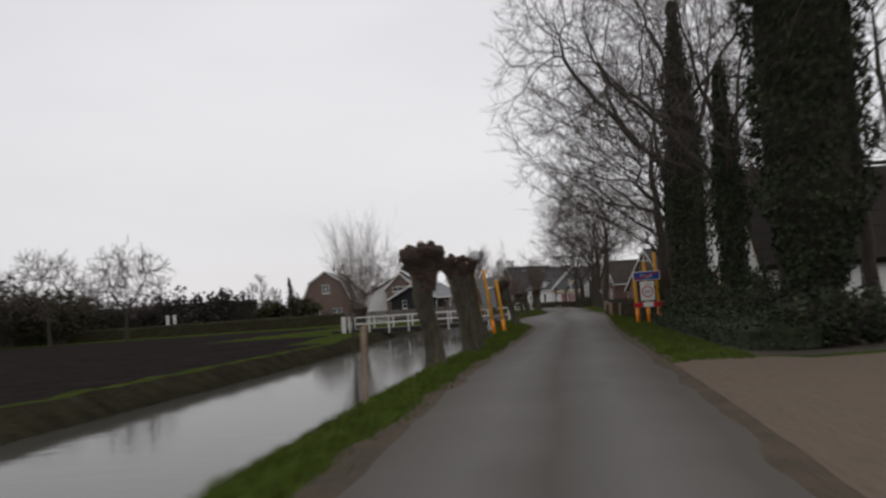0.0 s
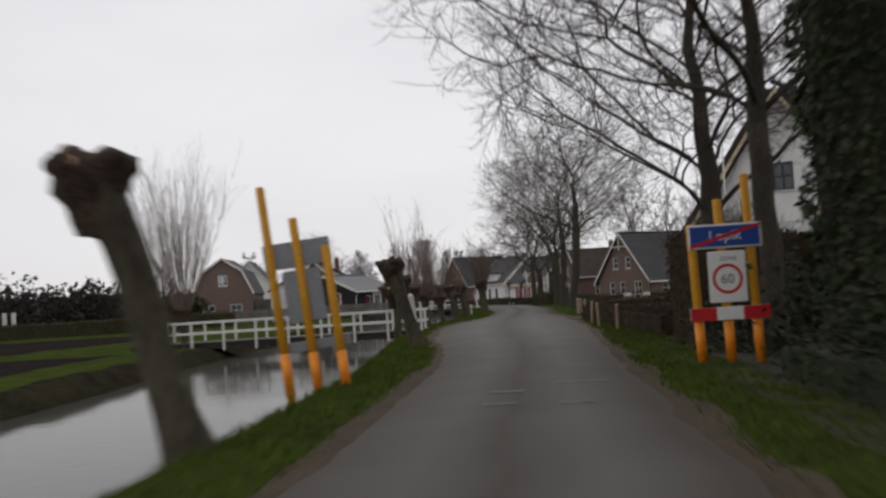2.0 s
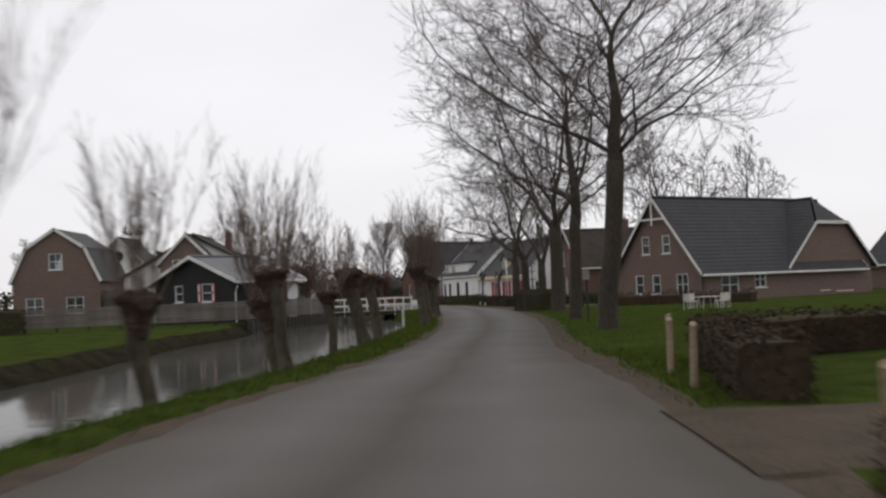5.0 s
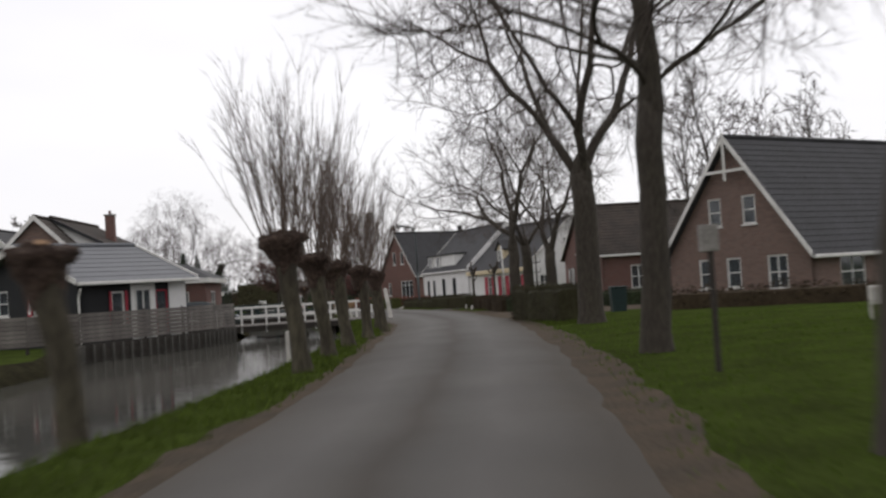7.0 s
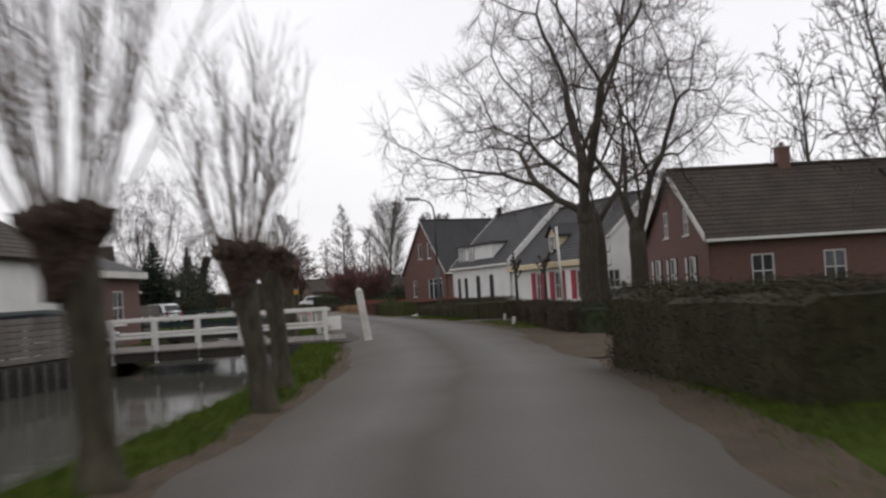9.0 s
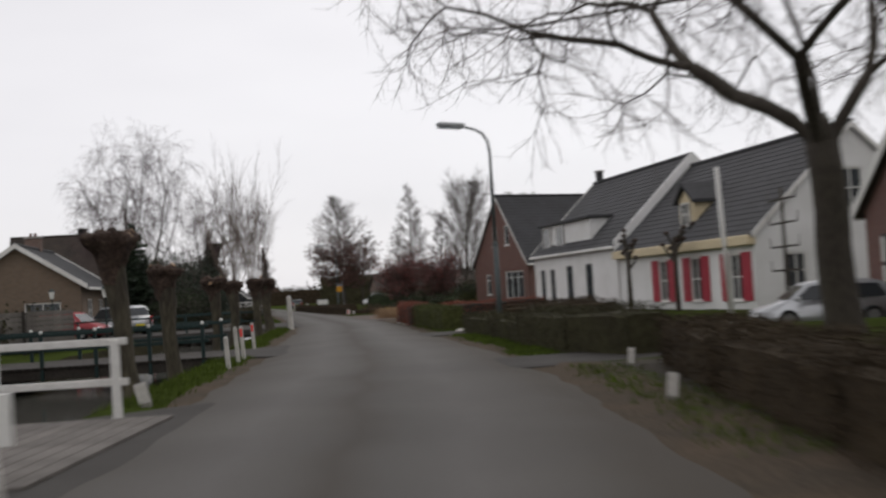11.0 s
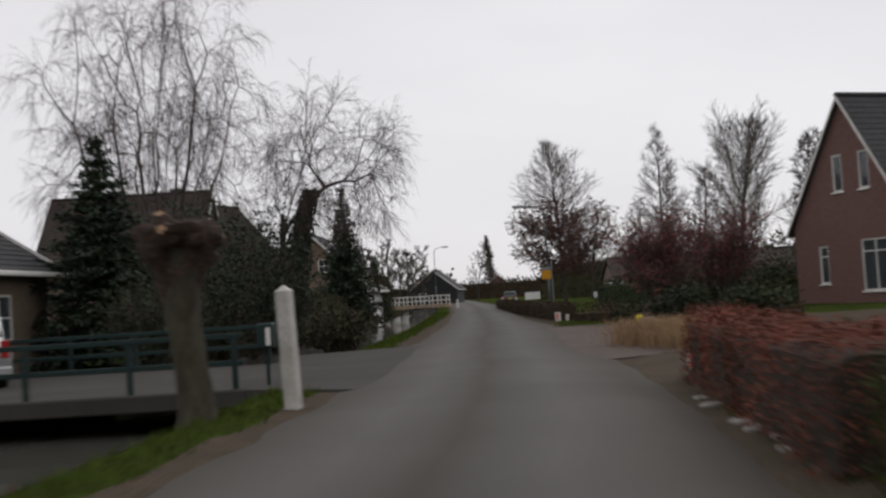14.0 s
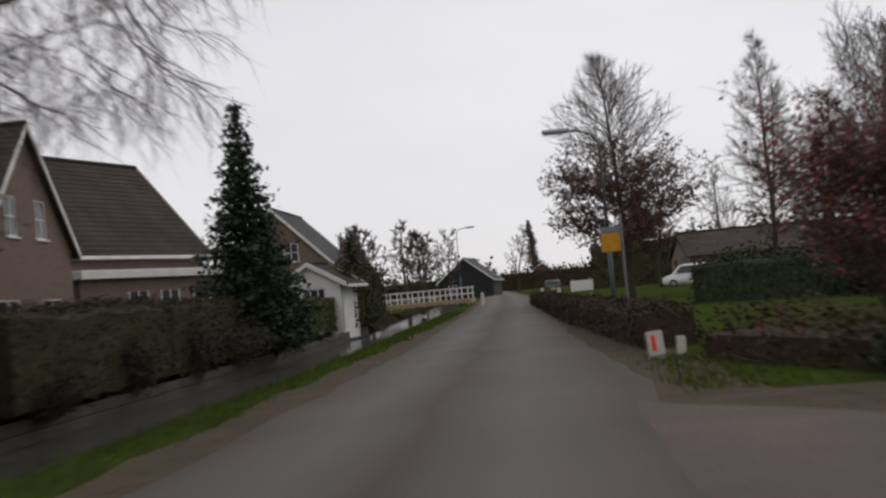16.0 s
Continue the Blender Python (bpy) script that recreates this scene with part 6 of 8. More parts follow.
# yellow brick bungalow
t = house("bungalow", pose(-18.2, 219.4, -0.1, 0, 0, 13), "light brown brick bungalow with a dark tiled roof and white bargeboards", 6.6, 10.0, 3.0, 5.15, M_brickyellow, M_tile, front=[W(0.8, 0.8, 1.3, 1.2), W(3.6, 0.5, 1.9, 1.6, curtain=True)], right=[W(2.0, 0.9, 1.6, 1.3), W(6.0, 0.9, 1.6, 1.3)], over=0.4, verge=0.3, barge_h=0.26, courses=14)
chimney(t, 3.0, 6.0, 4.4, 6.0, M_brickbrown, 0.9, 0.6, 2)
house("bungalow_wing", pose(-30.5, 227.0, -0.1, 0, 0, 8), "low brick wing with a dark tiled roof", 8.0, 10.0, 2.7, 4.8, M_brickyellow, M_tile, front=[W(2.0, 0.8, 1.6, 1.3), W(5.0, 0.8, 1.6, 1.3)], over=0.4, courses=14)
# steep brick house and its neighbour
t = house("brick_house", pose(-35.7, 268.5, -0.1, 0, 0, -3), "brown brick house with a steep dark roof and white bargeboards", 7.4, 10.0, 4.4, 8.7, M_brickbrown, M_tilebrown, right=[W(1.5, 0.9, 1.3, 1.4), W(4.5, 0.9, 1.3, 1.4), W(7.2, 0.5, 1.8, 1.9)], barge_h=0.3, courses=20)
chimney(t, 3.7, 2.2, 7.6, 9.7, M_tyre, 0.7, 0.6, 0)
ex = part("side_extension", box(7.44, -1.0, -0.3, 9.0, 9.8, 3.1, 0.01), M_brickbrown, t, "low flat-roofed brick extension")
part("fascia", box(7.42, -1.2, 3.1, 9.3, 10.0, 3.45, 0.02), M_white, ex, "broad white fascia board")
for y0 in (2.0, 4.2, 6.6):
    part("extension_window", box(9.001, y0, 1.0, 9.03, y0 + 1.2, 2.5, 0.005), M_glass, ex)
    for y1 in (y0 - 0.06, y0 + 0.57, y0 + 1.2):
        part("mullion", box(9.001, y1, 0.95, 9.05, y1 + 0.06, 2.55), M_white, ex)
part("roof_window", box(-0.35, -0.45, 0, 0.35, 0.45, 0.06, 0.01), M_glass, t).matrix_local = pose(5.9, 5.4, 6.1, 0, 46, 0)
t = house("brick_house_front_wing", pose(-24.0, 258.4, -0.1, 0, 0, 107), "brown brick cross wing with a steep gable and white bargeboards", 8.0, 9.0, 4.2, 8.3, M_brickbrown, M_tilebrown, front=[W(2.2, 4.5, 1.0, 1.4), W(4.8, 4.5, 1.0, 1.4), W(1.2, 0.8, 1.8, 1.6), W(5.0, 0.8, 1.8, 1.6)], barge_h=0.24, courses=20)
t = house("brick_house", pose(-37.6, 296, -0.1, 0, 0, 15), "yellow brick house with a steep dark roof behind a fir", 8.0, 10, 3.6, 7.6, M_brickyellow, M_tile, front=[W(2.4, 4.2, 1.0, 1.2), W(4.6, 4.2, 1.0, 1.2), W(1.4, 0.8, 1.6, 1.4)], right=[W(2, 0.9, 1.5, 1.3)], courses=18)
house("garden_shed", pose(-25.3, 281, 0, 0, 0, 6), "small white garden shed with a dark roof", 3.1, 2.6, 2.2, 3.1, M_render, M_tilebrown, front=[W(0.3, 0.9, 0.5, 1.0, cols=1), W(1.1, 0.9, 1.2, 1.1, cols=3)], over=0.4, courses=7, category="shed")
house("dark_barn", pose(-58.5, 399, 0, 0, 0, 10), "dark far barn with white-edged gable", 8.5, 12, 2.6, 6.0, M_blackwood, M_tile, front=[W(1.5, 0.8, 1.4, 1.3)], courses=12, category="barn")

# cars on the left drive
car(pose(-9.9, 221.2, -0.05, 0, 0, 142), "silver family car parked on the drive", M_carsilver, 4.3, 1.75, 1.62)
car(pose(-11.0, 217.2, -0.05, 0, 0, -6), "red hatchback parked on the drive", M_carred, 4.0, 1.68, 1.45)
car(pose(0.2, 168.6, -0.05, 0, 0, 8), "dark grey car parked behind the fence", M_lampgrey, 4.3, 1.75, 1.5)


def garden_lantern(x, y, h, label):
    t = thing("garden_lantern", pose(x, y, -0.1), label, "lantern", "garden lanterns")
    part("pole", tube([(0, 0, -0.2), (0, 0, h)], [0.04, 0.03], 8), M_greenpaint, t)
    part("lantern_glass", tube([(0, 0, h), (0, 0, h + 0.34)], [0.09, 0.15], 6), M_signwhite, t, "pale lantern glass")
    part("lantern_roof", tube([(0, 0, h + 0.345), (0, 0, h + 0.47)], [0.19, 0.03], 6), M_greenpaint, t)


garden_lantern(-4.4, 205.5, 2.0, "old-fashioned garden lantern on a green pole")
garden_lantern(-10.4, 214.0, 2.2, "old-fashioned garden lantern on a green pole")

# mailbox
t = thing("mailbox", pose(-1.0, 218.4, -0.1, 0, 0, 14), "dark green mailbox on a post beside the drive", "mailbox")
part("post", tube([(0, 0, -0.2), (0, 0, 0.85)], [0.035, 0.035], 8), M_greenpaint, t)
part("letter_case", box(-0.14, -0.17, 0.7, 0.14, 0.17, 1.12, 0.02), M_greenpaint, t)
part("number_strip", box(0.02, -0.182, 0.75, 0.1, -0.171, 1.05, 0.002), M_signwhite, t, "pale strip")

# ---- trees and shrubs on the left ----
birch_lab = "tall birch with drooping fine bare twigs"
for k, (x, y, h, bl, rx, rz, sx) in enumerate(((-14.5, 238.0, 14.7, 1.5, 4.7, 6.2, 0.0), (-19.0, 246.0, 13.0, 2.2, 3.6, 5.4, 0.0))):
    branching_tree("birch_tree", pose(x, y, -0.2, 0, 0, k * 70), 200 + k, birch_lab, h, 0.2 - 0.03 * k, bl, (rx, rz), tips=290 - 130 * k, shift=(sx, 0), cut=-0.7, twig=M_birch, bark=M_bark, weep=0.3, twig_r=0.0066, twigs=5, sway=0.02, lean=0.85, twig_len=1.1, group="birches behind the canal")
t = branching_tree("leaning_tree", pose(-12.0, 243.0, -0.2), 231, "leaning tree with an ivy-wrapped stem and drooping twigs", 10.2, 0.14, 4.6, (3.0, 3.4), tips=190, shift=(2.6, -0.3), cut=-0.8, twig=M_birch, weep=0.22, sway=0.02, lean=0.9, twig_r=0.007, twigs=5, twig_len=1.0)
rnd = random.Random(77)
iv, ic = Soup(), Soup()
ic.pipe([Vector((0, 0, 0)), Vector((0.8, -0.15, 3)), Vector((1.6, -0.3, 6))], [0.5, 0.42, 0.2], 8)
for k in range(2600):
    f, a = rnd.random(), rnd.uniform(0, 6.28)
    n = Vector((math.cos(a), math.sin(a), 0.1)).normalized()
    leaf_shell(iv, Vector((1.6 * f, -0.3 * f, 6 * f)) + n * (0.62 - 0.35 * f) * (1 + 0.3 * noise.noise(Vector((a, f * 5, 2)))), n, 0.15, rnd, 0.12)
icore = ic.mesh("ivy_stem", M_core, t, True)
iv.mesh("ivy_foliage", M_ivy, icore)
conifer(pose(-12.6, 231.5, -0.2), 301, 7.3, 2.8, "dark dense conifer in a garden", tiers=20, dense=1.3)
conifer(pose(-16.7, 262.0, -0.2), 302, 8.3, 1.95, "slender dark spruce with a spiky top", tiers=26, dense=1.2)
conifer(pose(-19.0, 268.0, -0.2), 303, 5.0, 1.6, "dark bushy garden conifer", tiers=14, dense=1.1)
conifer(pose(-24.4, 288.0, -0.2), 304, 5.2, 0.8, "narrow dark column conifer", tiers=18, dense=1.2)
for k, (x, y, r, h) in enumerate(((-9.9, 231.4, 1.9, 4.6), (-10.3, 234.4, 2.0, 6.4), (-10.6, 237.2, 2.0, 5.9), (-11.5, 240.2, 1.9, 6.6), (-9.9, 238.4, 1.2, 3.4), (-13.2, 235.8, 2.2, 6.4))):
    bush(pose(x, y, -0.3), 470 + k, r, h, M_needles, "tall dense dark green garden conifer", name="conifer_shrub", leaves=4200, size=0.13, twigs=60)
for k, (x, y, r, h) in enumerate(((-8.7, 227.8, 1.6, 3.0), (-9.1, 230.0, 1.5, 3.3), (-9.7, 232.8, 1.6, 3.1))):
    bush(pose(x, y, -0.35), 480 + k, r, h, M_ivy, "dark evergreen shrub overhanging the canal bank", leaves=3600, size=0.12, twigs=70)
hedge(((-12.2, 244.5), (-14.6, 253.0), (-18.5, 266.0)), 1.2, 1.7, M_hedge, "dark clipped garden hedge", 43, density=260, size=0.075, bulge=0.1)
hedge(((-19.5, 268.5), (-22.8, 279.5), (-24.2, 286.0)), 1.4, 1.5, M_hedge_green, "clipped green garden hedge", 44, density=160, size=0.1, bulge=0.12)
hedge(((-23.5, 283.0), (-27.2, 296.0)), 2.4, 2.9, M_hedge, "dense dark evergreen shrubs on the canal bank", 45, density=110, size=0.15, bulge=0.4)
for k, y in enumerate((232, 235.5, 239, 242, 246, 250.5, 255, 259, 264)):
    x = left_edge(y) - float(np.interp(y, CAN_Y, CAN_B)) - 0.15
    bush(pose(x, y, -0.3), 440 + k, 1.2 + 0.3 * math.sin(k * 2.1), 1.3 + 0.4 * math.sin(k * 1.3), M_hedge, "dark overhanging shrub on the garden bank", leaves=1500, size=0.11, twigs=60)
hedge(((-80, 172), (-45, 168), (-29, 169)), 3.0, 4.2, M_farwood, "dull brown thicket belt far beyond the field", 47, density=22, size=0.4, bulge=1.1, name="far_hedge")
for k, (x, y, r, h) in enumerate(((-47.5, 140, 4.2, 7.6), (-52.5, 137, 4.6, 9.0), (-49, 150, 4.5, 7.5), (-55, 153, 5, 8.5), (-62, 150, 5, 8), (-20, 152, 2.4, 4.6), (-24, 153.5, 2.0, 4.0))):
    bush(pose(x, y, -0.2), 680 + k, r, h, M_hedge, "large dark evergreen beyond the field", name="far_shrub", twigs=50, leaves=2600, size=0.44)
hedge(((-60, 140), (-14, 148.8)), 1.4, 1.35, M_hedge, "long dark clipped hedge behind the lawn", 46, density=50, size=0.16)
for k, (x, y, r, h) in enumerate(((-5.6, 233, 1.3, 1.5), (-16, 240, 2.5, 3.6), (-6.8, 199, 1.4, 1.5), (-20, 236, 2.5, 4.0), (-8, 206, 1.6, 2.2))):
    bush(pose(x, y, -0.15), 400 + k, r, h, M_hedge, "dark evergreen garden shrub", leaves=1500, size=0.16)
board_run("board_fence", "weathered brown garden fence", "fence", ((-12.5, 202.0), (-5.4, 204.6)), -0.1, 1.5, M_greywood, 8)

# far tree belt and bare trees beyond the field
far_lab = "bare tree far beyond the field"
for k, (x, y, h) in enumerate(((-44, 128, 10.5), (-52, 132, 9), (-35.5, 128, 11), (-57, 190, 13), (-78, 150, 9), (-20.5, 206, 11), (-38, 225, 11), (-33, 322, 7.5), (-36, 318, 8.5), (-39.5, 325, 8), (-43, 330, 8.5), (-30, 300, 6), (-45, 350, 11), (-62, 372, 12), (-70, 380, 13), (-57, 440, 14), (-38, 470, 13), (-58, 392, 11), (-66, 405, 12), (-50, 380, 11))):
    if k < 5:
        branching_tree("far_tree", pose(x, y, -0.2, 0, 0, k * 40), 500 + k, far_lab, h, 0.2, h * 0.3, (h * 0.43, h * 0.4), tips=150, twig_r=0.02, twigs=3, twig_len=1.0, cut=-0.9, group="far bare trees")
        continue
    bare_tree("far_tree", pose(x, y, -0.2, 0, 0, k * 40), 500 + k, h, 0.2, 0.2, h * 0.4, far_lab, limbs=11, counts=(5, 4, 4), wob=0.5, twig_r=0.036 if y < 280 else 0.05, upright=0.6, group="far bare trees")
for k, (x, y) in enumerate(((-5.5, 85.5), (-6.2, 89.0))):
    pollard_willow(pose(x, y, ground_z(x, y)), 640 + k, 1.6, 0.2, (-0.05, 0.0), "old pollard willow with tall bare shoots beside the footbridge", shoots=60, shoot_len=6.2, head=0.34, coarse=0.5)
rnd = random.Random(9)
for k in range(22):
    x = -92 + 2.7 * k + rnd.uniform(-1.5, 1.5)
    y = 172 + rnd.uniform(-14, 12) - 0.1 * (x + 60)
    bush(pose(x, y, -0.2), 600 + k, rnd.uniform(3.0, 4.6), rnd.uniform(4.4, 7.8), M_farwood, "dull brown thicket of a far garden belt", name="far_shrub", twigs=22, leaves=1200, size=0.48)
house("far_farmhouse", pose(-82, 190, -0.1, 0, 0, -80), "long low far farmhouse with a dark roof", 8, 22, 2.4, 5.2, M_brickbrown, M_tilebrown, courses=8)
t = thing("white_posts_gate", pose(-37, 150, -0.1), "white gate posts far beyond the field", "gate")
for dx in (0, 0.9):
    part("gate_post", box(dx, 0, 0, dx + 0.35, 0.35, 2.6, 0.03), M_white, t)

# ---- yellow width-limiting posts with their signs ----
def lettering(body, size, x, z, mat, parent, y=-0.012, name="lettering"):
    cu = bpy.data.curves.new(name, "FONT")
    cu.body, cu.size, cu.extrude, cu.align_x = body, size, 0.001, "CENTER"
    cu.materials.append(mat)
    ob = new(name, cu)
    ob.parent = parent
    ob.matrix_local = pose(x, y, z, 90)
    return ob


def yellow_posts(m, lean, heights, label):
    t = thing("width_limit_posts", m, label, "traffic posts", "yellow traffic posts")
    for k, h in enumerate(heights):
        p = part("yellow_post", tube([(0, 0, -0.5), (0, 0, h - 0.02), (0, 0, h)], [0.075, 0.075, 0.06], 12), M_yellow, t, smooth=True)
        p.matrix_local = pose((k - 1) * 0.48, 0, 0, lean[1], lean[0])
        part("reflective_sleeve", tube([(0, 0, 0.02), (0, 0, 0.72)], [0.083, 0.083], 12), M_orange, p, "bright orange reflective sleeve", True)
    return t


t = yellow_posts(pose(3.22, 54.6, -0.2), (-6, -5), (3.62, 3.05, 2.55), "three leaning yellow traffic posts carrying sign backs")
part("sign_back", box(-0.55, 0.09, 2.15, 0.6, 0.12, 2.6, 0.01), M_signgrey, t, "grey back of a name sign").matrix_local = pose(-0.05, -0.05, 0.06, -5, -6)
part("sign_back", box(-0.33, 0.09, 1.2, 0.33, 0.12, 2.1, 0.01), M_signgrey, t, "grey back of a square sign").matrix_local = pose(0, -0.05, 0.06, -5, -6)
part("striped_board", box(-0.62, 0.09, 0.78, 0.62, 0.115, 0.95, 0.005), M_signgrey, t).matrix_local = pose(0.05, 0, 0, -5, -6)

t = yellow_posts(pose(10.12, 54.2, -0.1, 0, 0, -4), (-1.5, 0), (2.35, 2.75, 3.15), "three yellow traffic posts with signs and a red-white board")
s = part("name_sign", box(-0.6, -0.12, 1.93, 0.6, -0.09, 2.33, 0.01), M_signwhite, t, "blue place-name sign crossed by a red bar")
part("blue_face", box(-0.57, -0.128, 1.96, 0.57, -0.1205, 2.30, 0.002), M_signblue, s)
lettering("Lopik", 0.24, 0, 2.06, M_signwhite, s, -0.131)
bm = box(-0.6, -0.003, -0.028, 0.6, 0.0, 0.028)
part("red_bar", bm, M_signred, s).matrix_local = pose(0, -0.134, 2.13, 0, -16, 0)
z = part("zone_sign", box(-0.31, -0.12, 1.03, 0.31, -0.09, 1.88, 0.02), M_signwhite, t, "white zone sign with a red ring")
bm = bmesh.new()
n = 28
for r0, r1 in ((0.2, 0.25),):
    ring = [[bm.verts.new((math.cos(2 * math.pi * k / n) * r, y, math.sin(2 * math.pi * k / n) * r)) for k in range(n)] for r, y in ((r0, -0.004), (r1, -0.004), (r1, 0.0), (r0, 0.0))]
    for i in range(4):
        for k in range(n):
            bm.faces.new((ring[i][k], ring[i][(k + 1) % n], ring[(i + 1) % 4][(k + 1) % n], ring[(i + 1) % 4][k]))
part("red_ring", bm, M_signred, z).matrix_local = pose(0, -0.121, 1.42)
lettering("60", 0.22, 0, 1.345, M_signblack, z, -0.122)
lettering("ZONE", 0.1, 0.03, 1.72, M_signblack, z, -0.122)
b = part("striped_board", box(-0.65, -0.14, 0.74, 0.65, -0.1, 0.96, 0.005), M_signwhite, t, "red and white striped board")
for x0, x1 in ((-0.65, -0.22), (0.22, 0.65)):
    part("red_stripe", box(x0, -0.147, 0.742, x1, -0.1405, 0.958), M_signred, b)

# ---- right side: ivy-clad trees, scrub and hedges up to the first house ----
ivy_lab = "tall bare tree with a bole wrapped in dark ivy"
for k, (x, y, h, g, iv, bulk) in enumerate(((11.1, 31.5, 17, 0.36, 0.85, 1.3), (11.8, 52.3, 18, 0.38, 0.78, 0.85), (11.7, 43.7, 16, 0.24, 0.6, 0.5))):
    ivy_tree(pose(x, y, -0.15, 0, 0, k * 60), 700 + k, h, g, ivy_lab, iv, bulk=bulk)
plain_lab = "tall bare roadside tree with fine dark twigs"
for k, (x, y, h, g, rx, bl) in enumerate(((12.85, 65.8, 15.0, 0.34, 6.2, 3.0), (12.1, 58.2, 15, 0.24, 7.0, 4.6), (15.5, 60, 15, 0.2, 5.5, 4.0), (13.2, 34.0, 15, 0.2, 6.0, 4.0), (14.6, 48, 15, 0.2, 5.5, 4.5), (16.5, 40, 15, 0.2, 5.5, 4.0))):
    branching_tree("roadside_tree", pose(x, y, -0.2, 0, 0, k * 71), 730 + k, plain_lab, h, g, bl, (rx, h * 0.38), tips=(560, 320, 130, 130, 130, 130)[k], shift=(-0.3, 0.6) if k == 0 else (-1.2, -0.4), cut=-0.9, leader=h * 0.68, group="bare roadside trees")
for k, (x, y, r, h) in enumerate(((10.2, 28, 1.3, 1.6), (11, 34, 1.6, 1.9), (11.2, 42, 1.5, 1.8), (11.4, 48.5, 1.5, 2.0), (12.3, 54, 1.6, 2.0), (13.0, 60, 1.7, 2.2), (15.5, 54, 2, 2.6), (12.6, 63.5, 1.0, 1.0))):
    bush(pose(x, y, -0.2), 760 + k, r, h, M_ivy, "dark tangled evergreen scrub under the trees", name="scrub", leaves=1900, size=0.15)
for k, (x, y) in enumerate(((11.4, 27.5), (12.6, 31), (12.9, 36.5), (13.2, 41), (13.0, 47.5), (11.2, 38.5), (11.6, 57))):
    bush(pose(x, y, -0.25), 775 + k, 1.5, 0.7, M_ivy, "low dark evergreen ground cover", name="ground_cover", leaves=1100, size=0.12, twigs=24)
hedge(((8.9, 27.0), (9.4, 34.0), (10.1, 42.0), (10.8, 51.0)), 1.7, 0.5, M_ivy, "ragged dark ivy undergrowth at the feet of the trees", 50, density=150, size=0.09, bulge=0.3, name="undergrowth")
hedge(((10.9, 61.3), (13.6, 62.2)), 1.1, 2.5, M_hedge_brown, "tall dark brown clipped hedge block beside the road", 51, density=260, size=0.07, bulge=0.12)
hedge(((13.8, 62.0), (15.5, 72.5)), 1.5, 2.4, M_hedge_brown, "tall dark brown hedge", 52, density=110, size=0.11)
hedge(((11.75, 66.0), (12.0, 76.0), (12.3, 86.0)), 1.0, 0.66, M_hedge_brown, "long low brown clipped hedge behind pale stakes", 53, density=1050, size=0.036)
hedge(((13.2, 92.5), (14.6, 100.5)), 0.9, 0.8, M_hedge_brown, "low brown clipped hedge", 54, density=420, size=0.055)
hedge(((14.6, 101.0), (24.0, 104.5)), 0.9, 0.75, M_hedge_brown, "low brown clipped hedge across the garden", 55, density=140, size=0.09)
for k, (x, y, h) in enumerate(((10.95, 71.2, 0.62), (11.0, 75.5, 0.66), (11.35, 79.8, 0.7), (12.0, 86.2, 0.74), (13.5, 99.2, 0.7), (13.0, 97.0, 0.7), (12.75, 94.5, 0.7))):
    stake(x, y, h + 0.14, lean=(-2 + k % 3), seed=k)
for k, (x, y, r, h) in enumerate(((15, 79, 1.8, 0.9), (17, 83, 2, 1.0), (15.6, 86, 1.5, 0.8), (19, 88.2, 1.2, 0.7))):
    bush(pose(x, y, -0.25), 790 + k, r, h, M_hedge, "low dark garden shrub", leaves=2000, size=0.1)

for k, (x, y, r, h) in enumerate(((14.0, 66.5, 1.5, 4.0), (15.2, 70.0, 1.6, 4.2), (12.9, 63.8, 1.2, 3.2), (14.6, 72.2, 1.2, 5.4), (15.8, 75.4, 1.4, 5.0), (13.7, 69.2, 1.1, 4.8))):
    bush(pose(x, y, -0.2), 796 + k, r, h, M_hedge, "tall bare dark twiggy shrub under the trees", name="bare_shrub", twigs=130, leaves=0)
# worn paint on the road by the width posts
for k, (x, y, w) in enumerate(((6.09, 49.86, 0.45), (7.02, 50.92, 0.4), (7.42, 50.98, 0.35), (6.74, 47.99, 0.4), (5.9, 48.25, 0.4))):
    mk = part("worn_mark", box(-w / 2, -0.09, 0, w / 2, 0.09, 0.004), M_roadmark, None)
    f = (x - left_edge(y)) / (right_edge(y) - left_edge(y))
    mk.matrix_world = pose(x, y, 0.045 * (1 - (2 * f - 1) ** 2) + 0.001, 0, 0, 4)
    tagged(mk, "faded pale paint mark across the road", "road marking", kind="structure")

# white farmhouse with shutters
t = house("white_farmhouse", pose(18.3, 91.0, -0.1, 0, 0, -35), "white farmhouse with cream and black shutters under dark thatch", 8.7, 15.0, 4.05, 9.9, M_render, M_thatch, front=[W(1.9, 0.35, 0.86, 2.25, paint=M_blackpaint, shutters=(M_blackpaint, M_cream, 0.4), sill=False, rows=3), W(6.7, 0.35, 0.86, 2.25, paint=M_blackpaint, shutters=(M_blackpaint, M_cream, 0.4), sill=False, rows=3), W(3.85, 5.4, 1.0, 1.3, paint=M_blackpaint)], over=0.8, verge=0.45, barge=M_cream, barge_h=0.26, thick=0.45, courses=6, gutter=None, roof_name="thatched_roof")
part("string_course", box(-0.01, -0.03, 3.9, 8.71, 0.0, 3.98), M_render, t)
part("lintel", box(1.76, -0.05, 2.72, 2.9, 0.0, 2.84), M_render, t)
t = thing("flagpole", pose(19.3, 89.6, -0.1, 0, 1), "tall white flagpole before the farmhouse", "flagpole", "flagpoles")
part("pole", tube([(0, 0, -0.3), (0, 0, 4), (0, 0, 8.0)], [0.07, 0.06, 0.035], 10), M_white, t, smooth=True)
